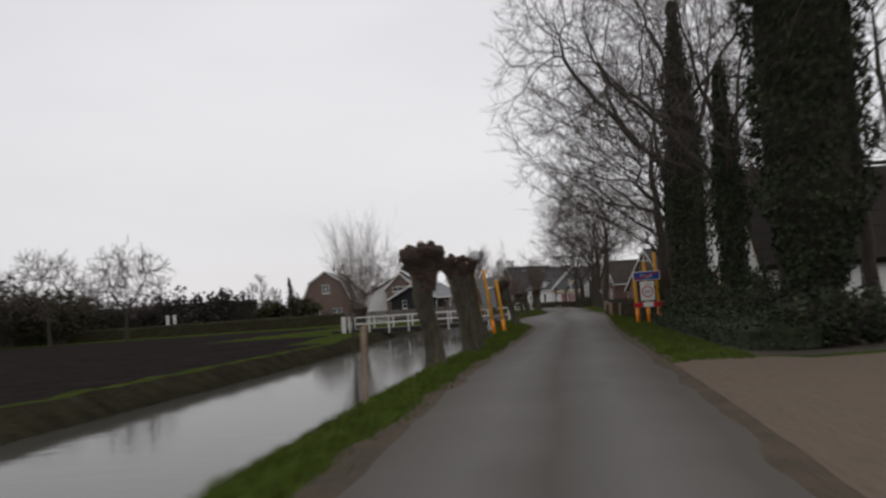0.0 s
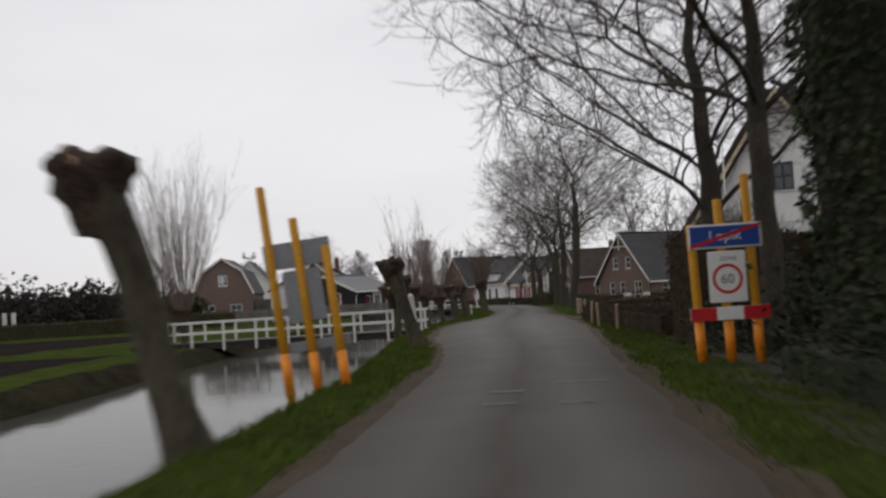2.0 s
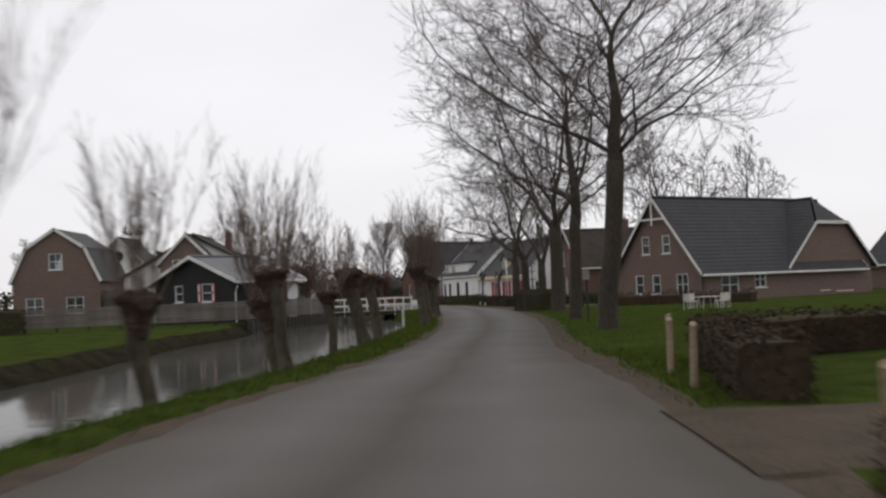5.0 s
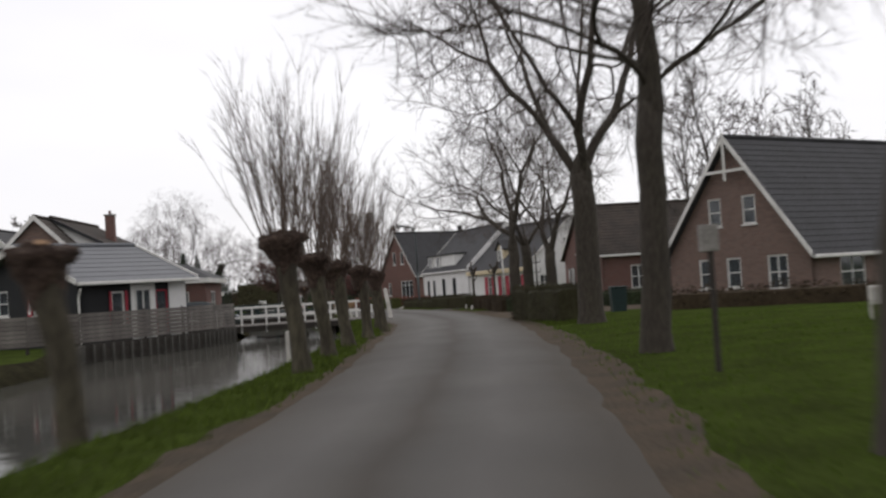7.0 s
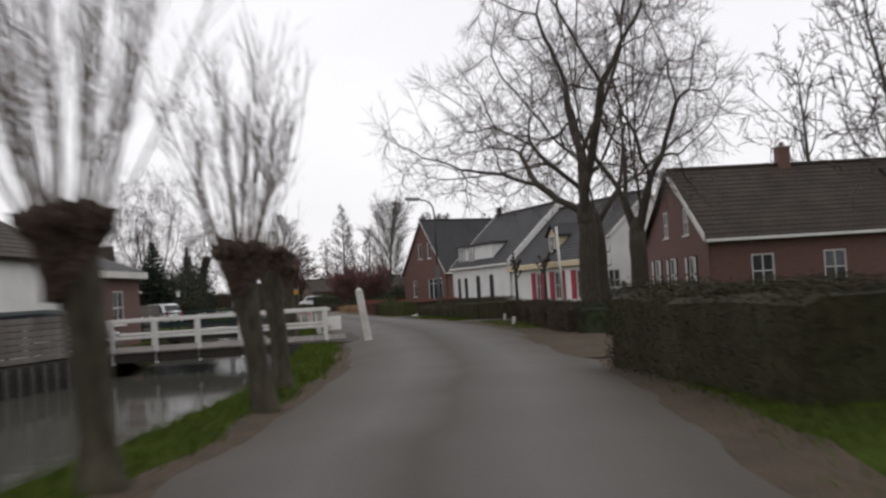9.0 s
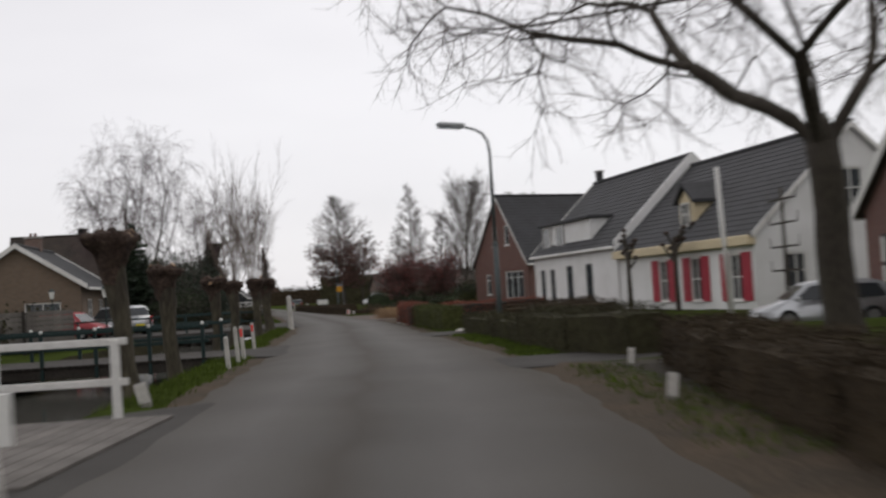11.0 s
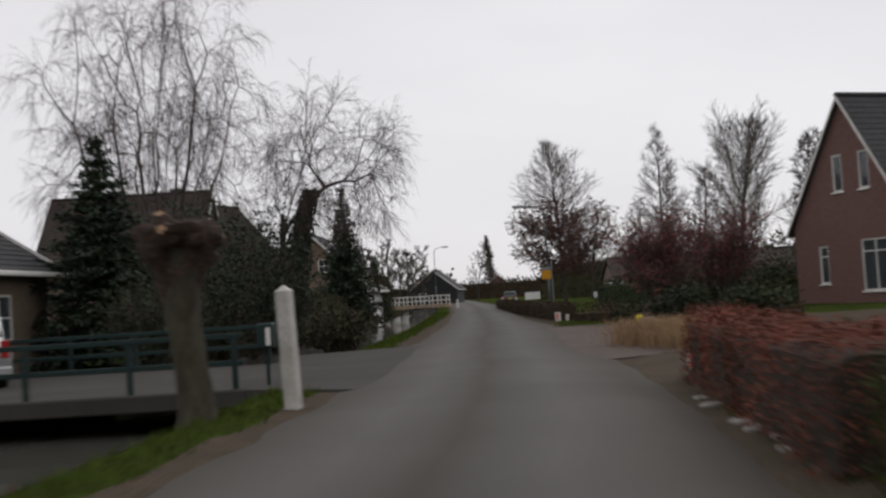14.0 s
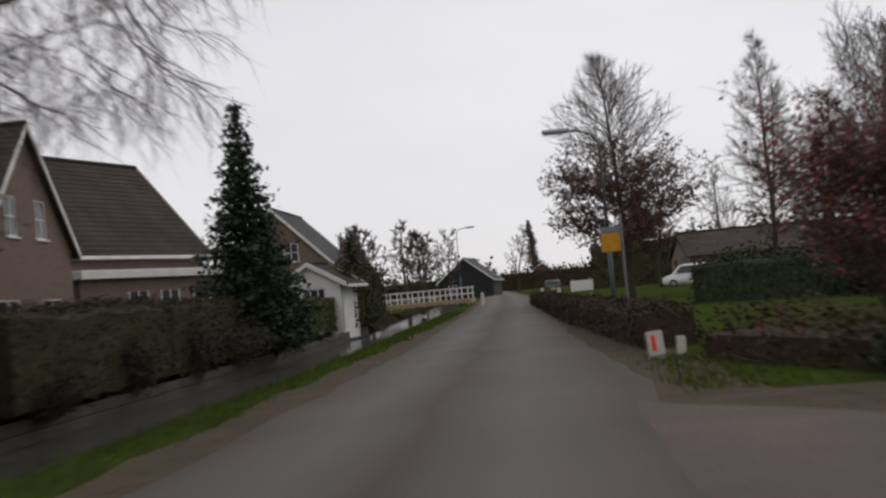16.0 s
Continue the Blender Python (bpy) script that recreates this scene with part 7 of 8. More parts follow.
part("pole_cap", tube([(0, 0, 8.0), (0, 0, 8.08)], [0.06, 0.05], 8), M_metal, t)
t = house("thatched_barn", pose(17.4, 70.4, -0.1, 0, 0, -90), "white barn under a large dark thatched roof", 7.5, 15, 2.7, 7.2, M_render, M_thatch, front=[W(1.2, 0.8, 1.0, 1.4), W(5.0, 0.8, 1.0, 1.4)], right=[W(2, 0.9, 1.0, 1.3), W(5, 0.9, 1.0, 1.3), W(9, 0.9, 1.0, 1.3)], over=0.5, thick=0.4, courses=6, barge=M_cream, gutter=None, category="barn", roof_name="thatched_roof")
chimney(t, 3.75, 5, 6.5, 8.3, M_brickbrown)

# ---- lawn, lime trees, brick houses ----
lime_lab = "tall bare lime tree on the lawn beside the road"
for k, (x, y, h, g, bl, rx, rz, sx, sy) in enumerate(((14.97, 114.3, 14.6, 0.29, 5.2, 5.7, 5.1, 0.2, 0), (15.67, 126.2, 14.2, 0.25, 4.4, 5.8, 5.2, -0.5, 0), (16.8, 140.6, 15.2, 0.36, 4.5, 5.8, 5.6, 0, 0), (17.0, 167.2, 14.2, 0.3, 3.4, 3.9, 5.6, 0, 0), (20.2, 178.0, 13.8, 0.36, 3.2, 4.2, 5.4, 0, 0), (19.4, 183.2, 12.2, 0.36, 3.9, 7.6, 4.3, -1.8, -0.6))):
    branching_tree("lime_tree", pose(x, y, -0.1, 0, 0, k * 97), 800 + k, lime_lab, h, g, bl, (rx, rz), tips=(400, 380, 340, 200, 200, 330)[k], shift=(sx, sy), cut=-0.8, tip=((0.45, 0.25)[k] if k < 2 else 0.0, 0), leader=h * 0.62 if k < 2 else 0.0, group="lime trees beside the road", weep=0.06 if k == 5 else 0.0, twig_len=0.95)
for k, (x, y, h) in enumerate(((36, 206, 18), (31.5, 180, 15), (44, 200, 18), (50, 215, 17), (38, 190, 15))):
    bare_tree("garden_tree", pose(x, y, -0.1, 0, 0, k * 50), 820 + k, h, 0.24, 0.22, 7.4, "tall bare garden tree behind the red brick house", limbs=11, counts=(6, 4, 6), upright=0.7, twig_r=0.024, group="bare garden trees", taper=0.6)
hedge(((16.0, 151.0), (16.75, 143.4)), 1.35, 1.22, M_hedge, "dark clipped box hedge at the bend", 56, density=1050, size=0.036)
hedge(((20.5, 147.0), (27.5, 141.5)), 0.8, 0.75, M_hedge_brown, "low brown shrubs before the brick house", 58, density=120, size=0.1, bulge=0.2)

t = house("brick_house", pose(23.1, 157.8, -0.2, 0, 0, -55), "brown brick house with dark tiled roof and white bargeboards", 7.3, 17.0, 2.25, 6.9, M_brickbrown, M_tile, front=[W(1.6, 0.75, 0.75, 1.25, cols=1), W(3.1, 0.75, 0.75, 1.25, cols=1), W(5.2, 0.6, 1.0, 1.4), W(2.3, 3.35, 0.7, 1.2, cols=1), W(4.1, 3.35, 0.7, 1.2, cols=1)], right=[W(1.9, 0.15, 1.7, 2.0, cols=2), W(5.2, 0.9, 1.2, 1.1)], over=0.35, verge=0.35, barge_h=0.24, courses=20)
part("finial", box(3.59, -0.42, 5.2, 3.71, -0.36, 7.2, 0.01), M_white, t)
part("finial_brace", box(2.5, -0.41, 5.55, 4.8, -0.37, 5.67, 0.005), M_white, t)
house("brick_house_wing", pose(34.5, 156.9, -0.2, 0, 0, 35), "brown brick wing with a half-hipped gable and tall white windows", 9.5, 8.0, 2.3, 6.8, M_brickbrown, M_tile, front=[W(3.4, 0.5, 1.0, 1.9), W(5.2, 0.4, 1.9, 2.0, cols=3)], half_hip=1.7, over=0.35, verge=0.3, courses=20)
house("brick_house", pose(52, 172, -0.2, 0, 0, 20), "small brown brick house with a dark roof", 7, 9, 2.4, 5.6, M_brickbrown, M_tile, front=[W(1.4, 0.7, 1.8, 1.4, cols=3)], courses=14)
t = house("red_brick_house", pose(23.6, 196.9, -0.1, 0, 0, -83.5), "red brick house with black and white shutters", 10.5, 14, 3.1, 6.6, M_brickred, M_tilebrown, front=[W(3.6, 3.35, 0.85, 1.35), W(6.9, 3.35, 0.85, 1.35), W(1.6, 0.55, 0.95, 1.75, shutters=(M_blackpaint, M_white, 0.36)), W(4.3, 0.55, 0.95, 1.75, shutters=(M_blackpaint, M_white, 0.36)), W(7.4, 0.55, 0.95, 1.75, shutters=(M_blackpaint, M_white, 0.36))], right=[W(2, 0.6, 1.1, 1.6), W(5.5, 0.6, 1.1, 1.6)], barge_h=0.34, courses=16)
chimney(t, 5.25, 6, 5.8, 7.6, M_brickred, 0.7, 0.6, 2)

# ---- the white row: red shutters, then the dormered house, then the red gable ----
YAW = 17.46


def row_at(s):
    return 18.07 - 0.3 * s, 211.4 + 0.954 * s


red = (M_redpaint, None, 0.72)
rx, ry = row_at(-9.9)
t = house("white_cottage", pose(rx, ry, -0.15, 0, 0, YAW), "white cottage with red shutters, cream cornice and a dark tiled roof", 8.2, 13.55, 2.85, 6.6, M_render, M_tile, left=[W(4.75, 0.45, 1.0, 1.75, shutters=red), W(8.0, 0.45, 1.0, 1.75, shutters=red), W(11.5, 0.45, 1.0, 1.75, shutters=red)], front=[W(3.5, 3.6, 1.0, 1.5), W(1.2, 0.8, 0.8, 1.3), W(5.2, 0.6, 1.0, 1.6)], over=0.15, verge=0.12, barge_h=0.2, courses=18, gutter=None)
part("cornice", box(-0.3, -0.1, 2.45, 0.0, 13.6, 2.82, 0.03), M_cream, t, "cream wooden cornice")
# small cream dormer
dm = part("dormer", prism([(-0.75, 0.0), (0.75, 0.0), (0.75, 1.3), (0, 1.9), (-0.75, 1.3)], 0, 2.6), M_cream, t, "cream-painted dormer with a pointed gable")
dm.matrix_local = pose(0.75, 7.2, 3.35, 0, 0, -90)
for sg in (0, 1):
    pr = [(-0.95, 1.15), (0.0, 1.92), (0.0, 2.06), (-0.95, 1.29)]
    part("dormer_roof", prism(pr if sg == 0 else [(-x, z) for x, z in pr][::-1], -0.2, 2.7), M_tile, dm)
wd = window(dm, -0.4, 0.2, 0.8, 1.0, pose(0, -0.14, 0), deep=0.1)
# flat panel painted dark for the unlit room behind the pane
part("dark_backing", box(-0.38, 0.105, 0.22, 0.38, 0.13, 1.18), M_backing, wd)
rx, ry = row_at(3.85)
t = house("white_cottage", pose(rx, ry, -0.15, 0, 0, YAW), "long white cottage with tall dark doors and a wide white dormer", 8.2, 13.6, 3.15, 7.15, M_render, M_tile, left=[W(1.2, 0.3, 0.85, 2.0, paint=M_blackpaint, cols=1, sill=False), W(3.0, 0.3, 0.85, 2.0, paint=M_blackpaint, cols=1, sill=False), W(5.9, 0.1, 1.0, 2.3, paint=M_blackpaint, cols=1, sill=False), W(9.0, 0.1, 1.0, 2.3, paint=M_blackpaint, cols=1, sill=False)], over=0.12, verge=0.1, barge_h=0.25, courses=18)
chimney(t, 4.1, 12.8, 6.8, 7.9, M_blackpaint, 0.35, 0.35, 0)
dm = part("dormer", box(0, 0, 0, 8.2, 2.8, 1.45), M_render, t, "wide white shed dormer")
dm.matrix_local = pose(0.35, 12.6, 3.3, 0, 0, -90)
part("dormer_roof", box(-0.2, -0.25, 1.45, 8.4, 3.2, 1.6, 0.02), M_tile, dm)
for xx in (0.3, 2.7):
    wd = window(dm, xx, 0.1, 1.25, 1.3, pose(0, -0.16, 0), cols=2, rows=1, deep=0.12)
    # room shade put in as a dark panel, over the white dormer front
    part("dark_backing", box(xx + 0.02, 0.125, 0.12, xx + 1.23, 0.15, 1.38), M_backing, wd)
# white parapet between the cottages
rx, ry = row_at(3.7)
pp = thing("parapet_wall", pose(rx, ry, -0.15, 0, 0, YAW), "white rendered parapet between the cottage roofs", "wall")
part("parapet", prism([(-0.15, 2.8), (4.1, 6.95), (8.35, 2.8), (8.35, 3.35), (4.1, 7.45), (-0.15, 3.35)], -0.02, 0.14), M_render, pp)

t = house("red_gable_house", pose(7.75, 253.9, -0.1, 0, 0, -53), "red brick house with a steep gable and white windows", 7.2, 12, 3.4, 8.5, M_brickred, M_tile, front=[W(2.75, 4.7, 0.62, 1.55, cols=1, rows=1), W(4.35, 4.7, 0.62, 1.55, cols=1, rows=1), W(1.55, 0.9, 0.6, 1.6, cols=1, transom=0.72), W(4.2, 0.55, 2.4, 2.1, cols=3, transom=0.76)], right=[W(1.4, 0.6, 1.8, 2.0, cols=2, transom=0.75), W(5.0, 0.6, 1.8, 2.0, cols=2, transom=0.75)], over=0.25, verge=0.2, barge_h=0.14, courses=22)

# ---- hedges and forecourts before the row ----
hedge(((15.85, 178.0), (15.95, 173.0), (16.2, 168.2), (16.45, 163.9)), 1.15, 0.76, M_hedge_brown, "broad low brown beech hedge beside the road", 61, density=1050, size=0.036)
hedge(((16.35, 163.2), (19.5, 161.6), (24.0, 160.6)), 1.1, 0.78, M_ivy, "dark green clipped hedge beside the gravel drive", 68, density=1050, size=0.036)
hedge(((15.35, 180.4), (14.3, 182.5), (13.3, 186.4)), 0.95, 0.86, M_hedge, "dark clipped hedge before the white cottages", 62, density=1050, size=0.036)
hedge(((13.35, 186.6), (12.5, 191.1), (11.25, 196.2)), 0.9, 0.64, M_hedge, "low dark clipped hedge beside the grassy verge", 63, density=1050, size=0.036)
hedge(((10.3, 198.8), (9.6, 202.0), (8.35, 207.6)), 0.8, 0.86, M_hedge_green, "low olive-green clipped hedge beside the road", 64, density=1050, size=0.036)
hedge(((8.15, 208.2), (7.3, 212.4), (6.55, 216.6)), 0.85, 0.92, M_hedge_red, "copper-brown beech hedge beside the road", 65, density=1050, size=0.036)
hedge(((16.0, 203.2), (12.0, 203.9), (15.5, 214.5)), 0.8, 0.7, M_hedge_brown, "low brown garden hedge", 66, density=200, size=0.075)
hedge(((8.5, 213.5), (13.0, 222.0)), 0.9, 0.8, M_hedge_red, "copper-brown beech hedge before the red house", 67, density=220, size=0.075)
paved_sheet("gravel_path", [(11.2, 196.5), (10.45, 197.8)], [(11.85, 202.6), (10.75, 203.0)], M_pebble, "white pebble path between the hedges", 0.03)
paved_sheet("path", [(right_edge(194.5) - 0.55, 194.5), (right_edge(197.7) - 0.55, 197.7)], [(11.45, 195.4), (10.6, 197.75)], M_tarmac, "short grey path through the hedge")

# drive and forecourt gravel
for pts, mat, lab in (
        (((right_edge(153) - 0.5, 153), (22, 153), (22.5, 160.9), (right_edge(163) - 0.5, 163)), M_dirt, "pale gravel drive beside the road"),
        (((right_edge(178.6) - 0.5, 178.6), (18, 180.5), (17.6, 183), (right_edge(181.6) - 0.5, 181.6)), M_tarmac, "asphalt drive between hedges"),
        (((right_edge(88) - 0.2, 87.5), (17, 88), (17, 91.6), (right_edge(92) - 0.2, 92)), M_dirt, "narrow unpaved drive to the farmhouse"),
        (((right_edge(222) - 0.5, 221), (9.5, 226), (5.4, 235.4), (right_edge(241) - 0.5, 241)), M_brickpave, "brown brick-paved forecourt")):
    paved_sheet("drive", [pts[0], pts[3]], [pts[1], pts[2]], mat, lab)

# lamps and poles
street_lamp(12.1, 194.6, 42, "grey-green street lamp with a long arm and a pale head", height=6.15)
street_lamp(-6.3, 268.2, 14, "grey-green street lamp with a long arm among the trees")
street_lamp(-36.2, 342.5, 200, "far street lamp on the canal side", height=7.6)
t = thing("flagpole", pose(18.3, 190.2, -0.1, 0, -2), "white flagpole before the red-shuttered cottage", "flagpole", "flagpoles")
part("pole", tube([(0, 0, 0.0), (0, 0, 4.2)], [0.07, 0.06], 10), M_white, t, smooth=True)
part("foot", box(-0.15, -0.15, -0.2, 0.15, 0.15, 0.18, 0.03), M_white, t)
t = thing("bus_stop_sign", pose(-4.05, 256.4, -0.2, 0, 0, 15), "yellow bus stop flag with a pale header on a pole", "sign")
part("pole", tube([(0.34, 0, -0.3), (0.34, 0, 2.9)], [0.035, 0.035], 8), M_metal, t)
part("flag", box(-0.16, -0.02, 2.02, 0.3, 0.02, 2.46, 0.01), M_yellow, t)
part("header", box(-0.16, -0.02, 2.465, 0.3, 0.02, 2.62, 0.01), M_signgrey, t, "pale grey header panel")
marker_stone(6.1, 217.3, 12, 3, "small concrete marker stone with a red reflector at the hedge end", True, wide=0.6)
marker_stone(6.42, 217.25, 12, -3, "small white-faced marker stone at the hedge end", wide=0.55)
stone_rnd = random.Random(33)


def edging_stone(x, y, w, d, h, turn, label, category):
    """A low rounded stone, part sunk into the ground."""
    bm = bmesh.new()
    bmesh.ops.create_icosphere(bm, subdivisions=2, radius=1.0)
    for v in bm.verts:
        v.co *= 1 + 0.22 * noise.noise(v.co * 1.7 + Vector((x, y, 0)))
        v.co = Vector((v.co.x * w / 2, v.co.y * d / 2, v.co.z * h))
    t = tagged(part("edging_stone", bm, M_boulder, None, smooth=True), label, category, "pale edging stones")
    t.matrix_world = pose(x, y, ground_z(x, y) + h * 0.15, 0, 0, turn)


for k in range(7):
    y = 209.6 + 0.75 * k
    edging_stone(right_edge(y) + 0.34 + stone_rnd.uniform(-0.14, 0.14), y + stone_rnd.uniform(-0.3, 0.3), stone_rnd.uniform(0.14, 0.4), stone_rnd.uniform(0.12, 0.28), stone_rnd.uniform(0.03, 0.06), stone_rnd.uniform(0, 180), "flat pale stone lying at the copper hedge's foot", "stone")
t = thing("bus_timetable_board", pose(-11.7, 288, -0.1, 0, 0, 15), "pale notice board beside the road", "sign")
part("panel", box(-0.58, -0.03, 0.75, 0.58, 0.03, 1.3, 0.02), M_signwhite, t)
for x in (-0.45, 0.45):
    part("leg", tube([(x, 0.05, -0.2), (x, 0.05, 1.4)], [0.04, 0.04], 8), M_metal, t)
t = thing("marker_post", pose(3.7, 230.6, -0.1), "short yellow-capped gas marker post", "marker post")
part("shaft", box(-0.05, -0.05, -0.2, 0.05, 0.05, 0.4, 0.005), M_concrete, t)
part("yellow_cap", box(-0.075, -0.075, 0.4, 0.075, 0.075, 0.6, 0.015), M_yellowplastic, t, "bright yellow cap")
# white garden table with chairs
gz = ground_z(22.25, 130.9)
t = thing("garden_table", pose(22.25, 130.9, gz, 0, 0, 10), "low round white garden table on the lawn", "table")
part("tabletop", tube([(0, 0, 0.5), (0, 0, 0.54)], [0.55, 0.55], 20), M_post, t)
for sx, sy in ((-0.3, -0.3), (0.3, -0.3), (-0.3, 0.3), (0.3, 0.3)):
    part("leg", tube([(sx * 1.2, sy * 1.2, 0), (sx * 0.9, sy * 0.9, 0.5)], [0.025, 0.025], 6), M_post, t)
for k in range(4):
    a = radians(k * 90 + 25)
    t = thing("garden_chair", pose(22.25 + math.cos(a) * 0.95, 130.9 + math.sin(a) * 0.95, gz, 0, 0, k * 90 + 25 - 90), "low white garden chair beside the round table", "chair", "garden chairs")
    part("seat", box(-0.22, -0.22, 0.32, 0.22, 0.22, 0.35, 0.01), M_post, t)
    part("backrest", box(-0.22, 0.19, 0.37, 0.22, 0.22, 0.68, 0.01), M_post, t)
    for sx in (-0.2, 0.2):
        for sy in (-0.2, 0.2):
            part("leg", tube([(sx, sy, 0), (sx, sy, 0.32)], [0.018, 0.018], 6), M_post, t)
t = thing("boulder", pose(4.05, 230.0, -0.08), "low pale grey boulder beside the forecourt", "boulder")
sp_ = Soup()
lump(sp_, Vector((0, 0, 0.26)), 0.32, random.Random(3), 0.85)
sp_.mesh("stone", M_concrete, t, True)
t = thing("garden_post", pose(15.45, 121.4, -0.05), "slim dark post with a small box on the lawn", "post")
part("shaft", tube([(0, 0, -0.2), (0, 0, 1.75)], [0.04, 0.04], 8), M_darkwood, t)
part("top_box", box(-0.13, -0.08, 1.6, 0.1, 0.08, 1.95, 0.01), M_concrete, t, "pale weathered box")
t = thing("wheelie_bin", pose(19.1, 149.0, -0.05), "dark green wheeled rubbish bin beside the hedge", "bin")
part("body", prism([(-0.24, 0.05), (0.24, 0.05), (0.29, 0.95), (-0.29, 0.95)], -0.27, 0.27), M_greenpaint, t)
part("lid", box(-0.31, -0.31, 0.955, 0.31, 0.31, 1.03, 0.02), M_greenpaint, t)
for sx in (-0.2, 0.2):
    part("wheel", tube([(sx - 0.03, 0.3, 0.1), (sx + 0.03, 0.3, 0.1)], [0.1, 0.1], 12), M_tyre, t)
t = thing("yellow_sign_board", pose(18.6, 172.5, -0.1, 0, 0, -6), "small bright yellow board standing in the hedge", "sign")
part("panel", box(-0.18, -0.02, 0.44, 0.18, 0.02, 0.7, 0.005), M_yellowplastic, t)
part("leg", tube([(0, 0.03, -0.2), (0, 0.03, 0.6)], [0.02, 0.02], 6), M_metal, t)

# cars on the right
car(pose(21.8, 195.6, -0.49, 0, 0, 182), "silver hatchback parked beside the white cottage", M_carsilver, 4.1, 1.7, 1.42)
car(pose(-10.9, 323.8, -0.05, 0, 0, 188), "white delivery van parked beyond the lawn", M_carwhite, 4.0, 1.7, 1.75, van=True)
car(pose(-27.2, 345, 0, 0, 0, 104), "dark car standing far along the road", M_lampgrey, 4.2, 1.7, 1.45)


# pollarded limes before the cottages
def trained_lime(x, y, seed, h, label="small pollarded lime with knuckled bare arms"):
    rnd = random.Random(seed)
    t = thing("trained_lime", pose(x, y, -0.1, 0, 0, YAW + 90), label, "tree", "pollarded limes before the cottages")
    wood = Soup()
    wood.pipe([Vector((0, 0, -0.2)), Vector((0.03, 0, h * 0.5)), Vector((0, 0, h))], [0.13, 0.1, 0.09], 8)
    for k in range(9):
        a = rnd.uniform(0.2, 1.2) * (1 if k % 2 else -1)
        z = h * rnd.uniform(0.62, 1.0)
        w = Vector((math.sin(a), rnd.uniform(-0.25, 0.25), 0.35 + 0.3 * rnd.random()))
        pts, rad = wander(Vector((0, 0, z)), w, rnd.uniform(0.6, 1.1), 0.06, 0.04, 4, rnd, 0.2, 0.18)
        arm, knob = Soup(), Soup()
        arm.pipe(pts, rad, 5)
        lump(knob, pts[-1], 0.11, rnd)
        knob.mesh("knuckle", M_knob, arm.mesh("arm", M_bark, t, True), True)
    wood.mesh("trunk", M_bark, t, True)


trained_lime(17.0, 208.8, 1, 2.8)
trained_lime(18.7, 206.4, 2, 3.0)
t = thing("trained_lime", pose(21.6, 199.5, -0.1, 0, 0, 100), "small bare tree trained in flat tiers against the gable", "tree", "pollarded limes before the cottages")
w = Soup()
w.pipe([Vector((0, 0, -0.2)), Vector((0, 0, 4.2))], [0.08, 0.05], 7)
for k, z in enumerate((1.4, 2.2, 3.0, 3.8)):
    for sg in (-1, 1):
        arm = Soup()
        arm.pipe([Vector((0, 0, z)), Vector((sg * 0.5, 0, z + 0.02)), Vector((sg * 1.2, 0, z)), Vector((sg * 1.35, 0, z + 0.35))], [0.045, 0.04, 0.03, 0.02], 5)
        arm.mesh("arm", M_bark, t, True)
w.mesh("trunk", M_bark, t, True)

# ---- beyond the bend on the right ----
crown_tree("oak_tree", pose(-9.3, 289, -0.1), 901, 12.7, 4.9, 0.2, 0.2, "young oak with dry red-brown leaves on its lower crown", limbs=84, leaves=M_oakleaf, leaf_n=4, leaf_top=0.55, leaf_size=0.14, twig_r=0.01)
crown_tree("bare_oak", pose(-2.5, 297, -0.1), 902, 14.2, 3.1, 0.19, 0.18, "slim bare tree with two straight leaders", limbs=70, second=True, leaves=M_oakleaf, leaf_n=1, leaf_top=0.36, leaf_size=0.12, twig_r=0.013)
crown_tree("garden_tree", pose(3.4, 302, -0.1), 903, 14.5, 3.7, 0.22, 0.16, "bare oval garden tree with fine rising limbs", limbs=66, oval=True, twig_r=0.015)
crown_tree("red_leaved_tree", pose(1.85, 252.0, -0.1), 905, 2.5, 2.1, 0.07, 0.14, "small garden tree full of dark red dry leaves", limbs=46, oval=True, leaves=M_redleaf, leaf_n=1, leaf_top=2.2, leaf_size=0.11, twig_r=0.008)
crown_tree("red_leaved_tree", pose(4.3, 257.5, -0.1, 0, 0, 80), 906, 2.6, 2.3, 0.08, 0.1, "small garden tree full of dark red dry leaves", limbs=42, oval=True, leaves=M_redleaf, leaf_n=1, leaf_top=2.2, leaf_size=0.11, twig_r=0.009)
for k, (x, y, h, s) in enumerate(((9.4, 290, 12, 3.6), (13.5, 283, 11.5, 3.6), (17, 300, 12, 4), (0.5, 300, 11, 3.5), (24, 290, 12, 4), (-14, 330, 11, 4), (-20, 360, 12, 4), (-10, 345, 12, 4))):
    bare_tree("garden_tree", pose(x, y, -0.1, 0, 0, k * 50), 910 + k, h * 1.1, 0.2, 0.15, s * 1.1, "bare upright garden tree", limbs=22, counts=(6, 5, 7) if k < 2 else (4, 4, 4), upright=0.85, twig_r=0.024, group="bare garden trees", taper=0.7, limb_r=0.18, wob=0.45)
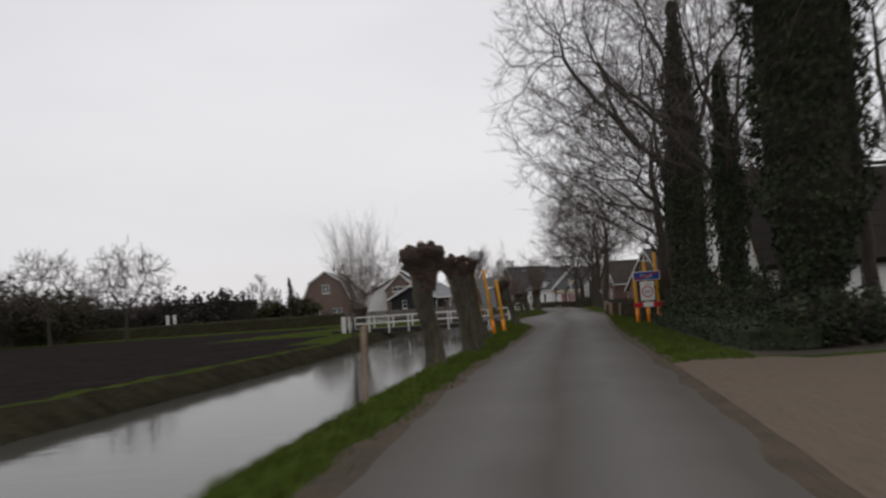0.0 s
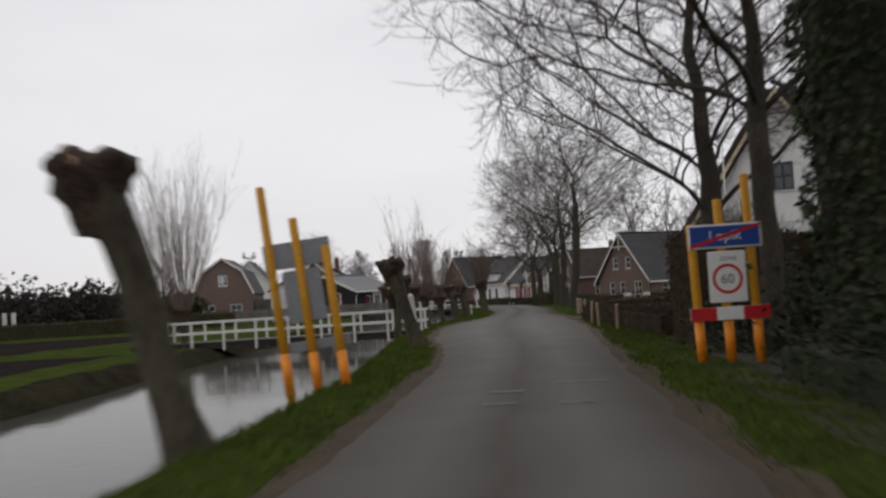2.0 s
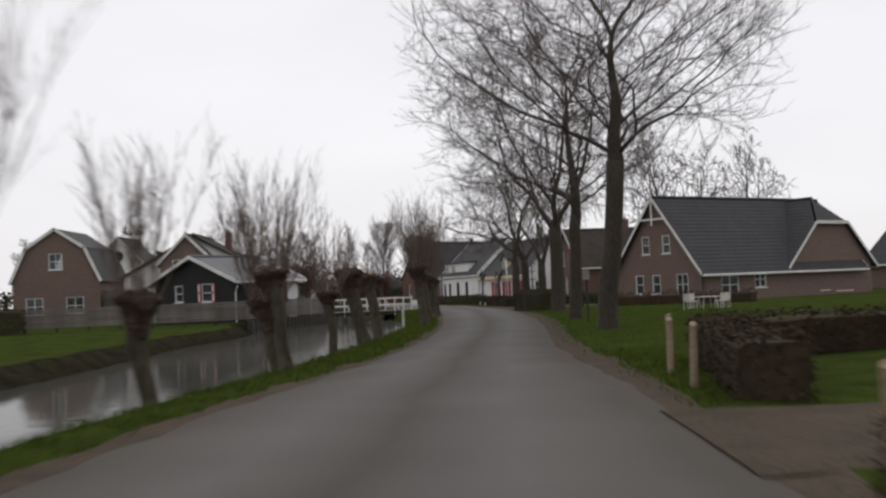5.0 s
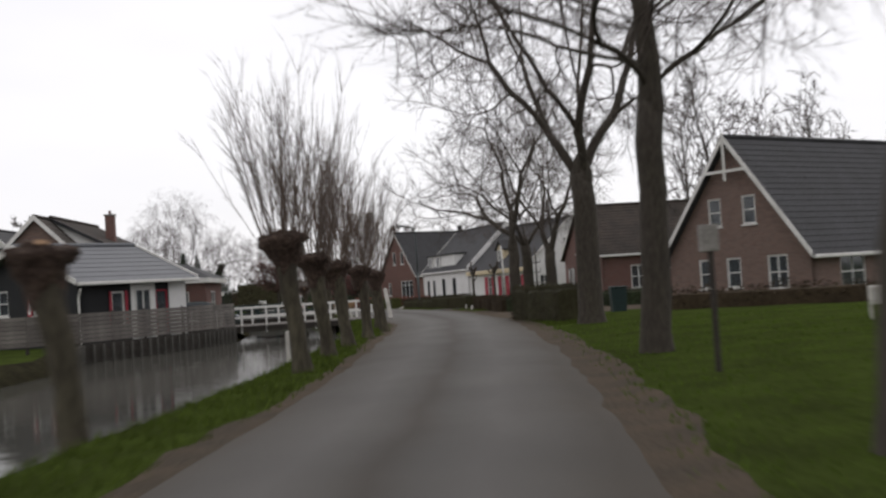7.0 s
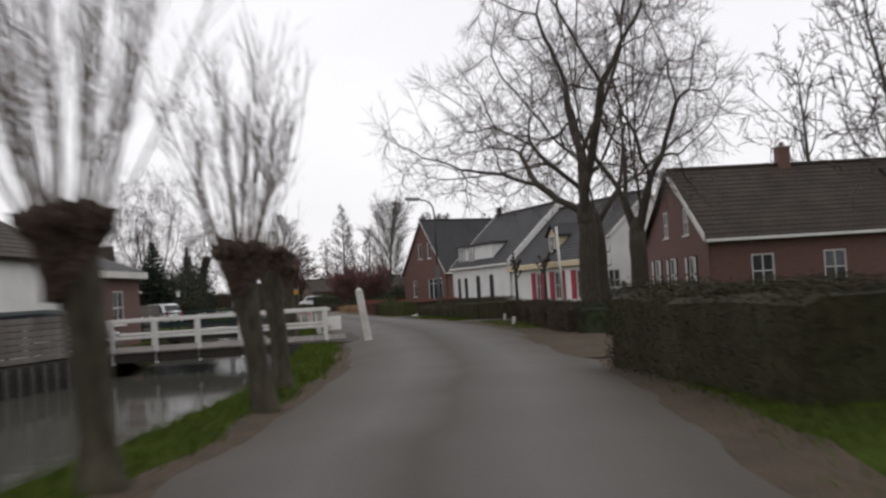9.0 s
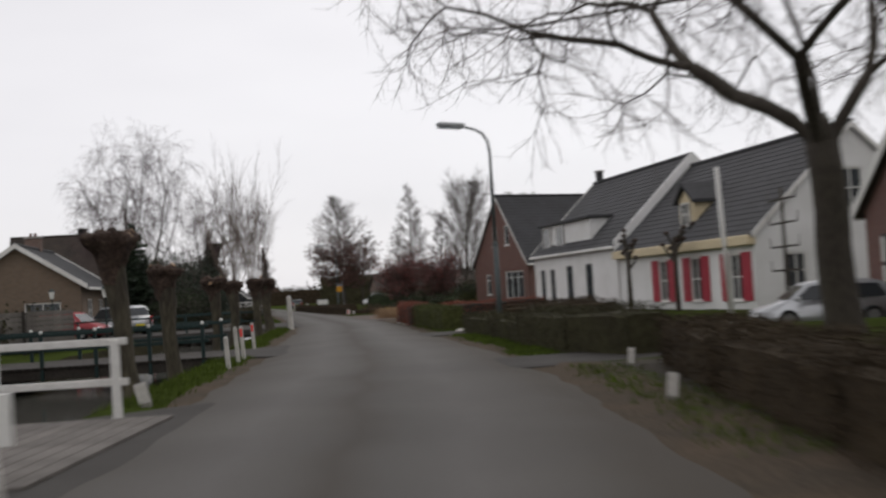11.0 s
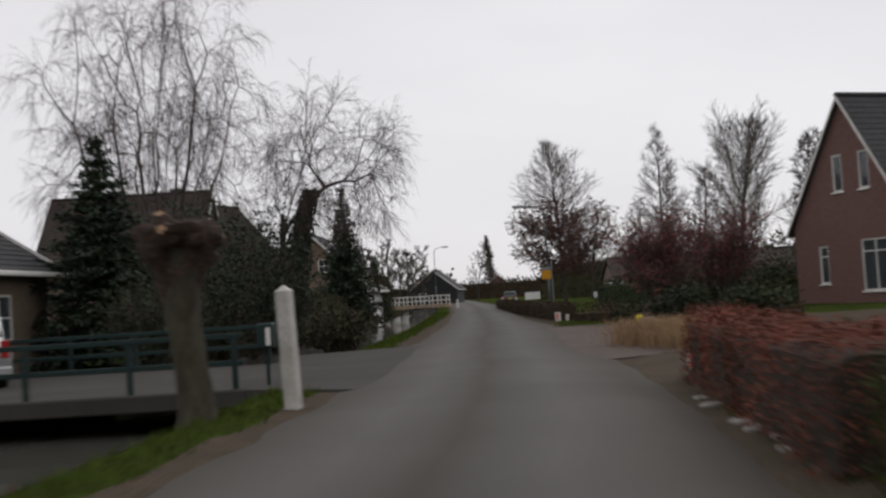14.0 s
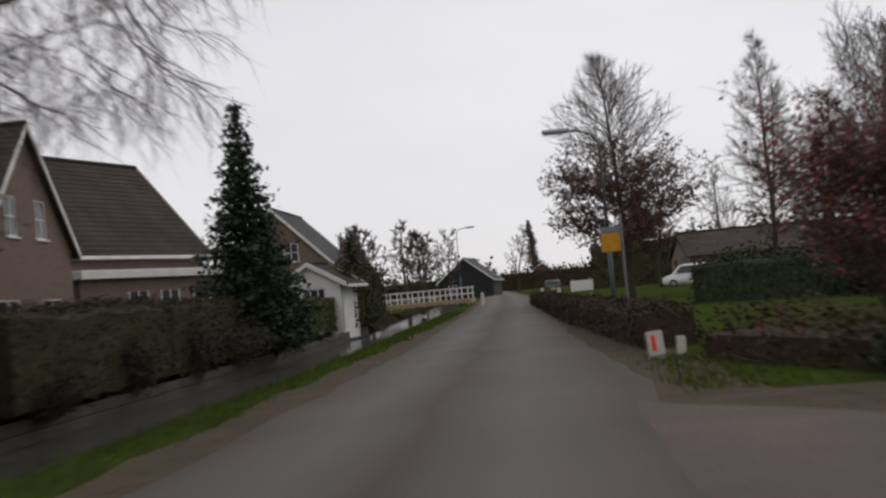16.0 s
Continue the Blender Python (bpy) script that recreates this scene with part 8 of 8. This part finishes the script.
for k, (x, y, r, h, mt) in enumerate(((5.6, 276, 2.4, 3.0, M_hedge), (10.5, 268, 2.6, 4.0, M_hedge), (7.0, 257, 1.6, 1.5, M_hedge_green), (12, 262, 2, 2.4, M_hedge), (4.1, 239.0, 1.2, 1.5, M_ivy), (2.4, 242.0, 0.9, 0.75, M_ivy), (6.4, 238.2, 1.3, 1.3, M_ivy), (2.6, 268.0, 2.4, 2.4, M_hedge), (6.6, 262.5, 2.0, 2.2, M_ivy), (9.0, 256.5, 1.8, 2.0, M_ivy), (8.0, 282.0, 3.0, 4.5, M_hedge), (-3.0, 284.0, 2.2, 2.6, M_hedge))):
    bush(pose(x, y, -0.15), 930 + k, r, h, mt, "dark red-leaved garden shrub" if mt is M_redleaf else "dark evergreen garden shrub", leaves=1900, size=0.18, twigs=70)
hedge(((-1.7, 248.8), (-6.0, 262.5), (-11.0, 279.0), (-16.5, 297.5)), 1.0, 0.75, M_hedge_brown, "low brown clipped hedge along the road", 71, density=260, size=0.07)
hedge(((-0.2, 246.0), (1.6, 243.4), (3.9, 239.2), (7.5, 237.4)), 1.5, 0.5, M_hedge_brown, "low dark brown shrubs at the lawn's edge", 72, density=220, size=0.08, bulge=0.25)
bush(pose(1.0, 244.4, -0.2), 951, 1.2, 0.65, M_redleaf, "low bare red-stemmed shrub", leaves=500, size=0.08)
house("low_hall", pose(-14, 338, -0.1, 0, 0, -75), "long low dark-roofed hall behind the trees", 12, 44, 2.4, 4.4, M_brickbrown, M_tilebrown, front=[W(2, 0.8, 1.5, 1.5)], right=[W(3 + 4 * k, 0.9, 1.6, 1.4) for k in range(8)], courses=10, category="hall", barge=M_darkwood, gutter=None, paint=M_blackpaint)
hedge(((-3.8, 273.0), (4.0, 267.0), (12.5, 262.5)), 1.3, 1.5, M_ivy, "dark evergreen hedge behind the lawn", 75, density=130, size=0.12, bulge=0.25)
hedge(((-26, 362), (20, 352), (70, 330)), 3.0, 5.0, M_hedge, "dark evergreen belt behind the far gardens", 73, density=14, size=0.5, bulge=1.3, name="far_hedge")
hedge(((-6.5, 303.5), (1, 302), (14, 296)), 1.8, 1.2, M_hedge_brown, "ragged brown shrub belt across the gardens", 76, density=40, size=0.24, bulge=0.7, name="shrub_belt")
# pale ornamental grass
rnd = random.Random(4)
gt = Soup()
for k in range(3000):
    f = 0.14 + 0.86 * rnd.random()
    cx, cy = 3.7 + 2.6 * f + rnd.gauss(0, 0.35), 227.4 - 4.6 * f + rnd.gauss(0, 0.4)
    cx, cy = round(cx / 0.42) * 0.42 + rnd.gauss(0, 0.09), round(cy / 0.42) * 0.42 + rnd.gauss(0, 0.09)
    a, o = rnd.uniform(0, 6.28), rnd.uniform(0.08, 0.5)
    h = rnd.uniform(0.36, 0.74)
    gt.pipe([Vector((cx - 4.8, cy - 225, 0)), Vector((cx - 4.8 + math.cos(a) * o * 0.35, cy - 225 + math.sin(a) * o * 0.35, h * 0.75)), Vector((cx - 4.8 + math.cos(a) * o, cy - 225 + math.sin(a) * o, h * rnd.uniform(0.75, 1.0)))], [0.006, 0.005, 0.002], 3)
t = thing("ornamental_grass", pose(4.8, 225, -0.05), "clump of straw-coloured ornamental grass beside the road", "grass", kind="stuff")
gt.mesh("stalk_clump", M_strawgrass, t)

# far poplar and skyline
bare_tree("poplar", pose(-84.5, 560, -0.2), 960, 22.5, 0.4, 0.06, 5.2, "slim far poplar at the road's end", limbs=30, counts=(7, 6, 5), upright=1.45, twig_r=0.1, wob=0.4, taper=0.75)
hedge(((-135, 542), (-84, 533), (-40, 530)), 3.0, 4.6, M_hedge_brown, "brown far thicket across the road's end", 74, density=10, size=0.6, bulge=1.3, name="far_hedge")
for k in range(16):
    x, y = -190 + 17 * k, 520 + 18 * math.sin(k * 1.7) + (40 if k > 6 else 0)
    bush(pose(x, y, -0.2), 970 + k, 9, 7 + 3 * math.sin(k * 2.3), M_hedge, "far dark tree belt on the horizon", name="far_tree_belt", twigs=24, leaves=520, size=1.3)
house("far_house", pose(-84, 545, -0.1, 0, 0, 15), "far brown house at the road's end", 10, 12, 3, 7, M_brickred, M_tile, front=[W(2, 0.8, 1.6, 1.5), W(6, 0.8, 1.6, 1.5)], courses=8)

# ---- verge grass ----
rnd = random.Random(21)
spots = []
for k in range(90000):
    y = 6 + 290 * rnd.random() ** 1.15
    le = left_edge(y)
    a = np.interp(y, CAN_Y, CAN_A)
    if any(p < y < q for p, q in ((167, 175), (188, 193.5), (217.5, 230))):
        continue
    w = dirt_left(y) - 0.1 + abs(rnd.gauss(0, 0.06)) * rnd.choice((-1, 1, 1, 1))
    if rnd.random() < 0.03:
        w = 0.2 + (w - 0.2) * rnd.random()
    spots.append((le - w - rnd.random() ** 0.9 * max(0.3, a + 0.05 - w), y))
grass_blades("verge_grass", "ragged green grass on the canal verge", spots, 22, M_blade, 0.04, 0.13)
spots, lawn = [], []
for k in range(80000):
    y = 24 + 235 * rnd.random() ** 1.1
    if any(p < y < q for p, q in ((87, 92.3), (152.5, 168.0), (178.3, 182.0), (194.4, 197.9), (214, 241.5), (247, 300))):
        continue
    if 167 < y < 212 and rnd.random() < (0.66 if y < 182 else 0.45):
        continue
    re = right_edge(y)
    d = dirt_right(y) - 0.08 + rnd.gauss(0, 0.06) + rnd.random() * (9.0 if 104 < y < 141 else 0.9 if 167 < y < 212 else 1.5)
    if rnd.random() < 0.05:
        d = 0.2 + dirt_right(y) * rnd.random()
    (lawn if 104 < y < 141 else spots).append((re + d, y))
grass_blades("verge_grass", "short green grass on the roadside verge", spots, 23, M_blade, 0.03, 0.1)
grass_blades("lawn_grass", "bright green mown grass of the lawn", lawn, 24, M_lawn, 0.03, 0.07)
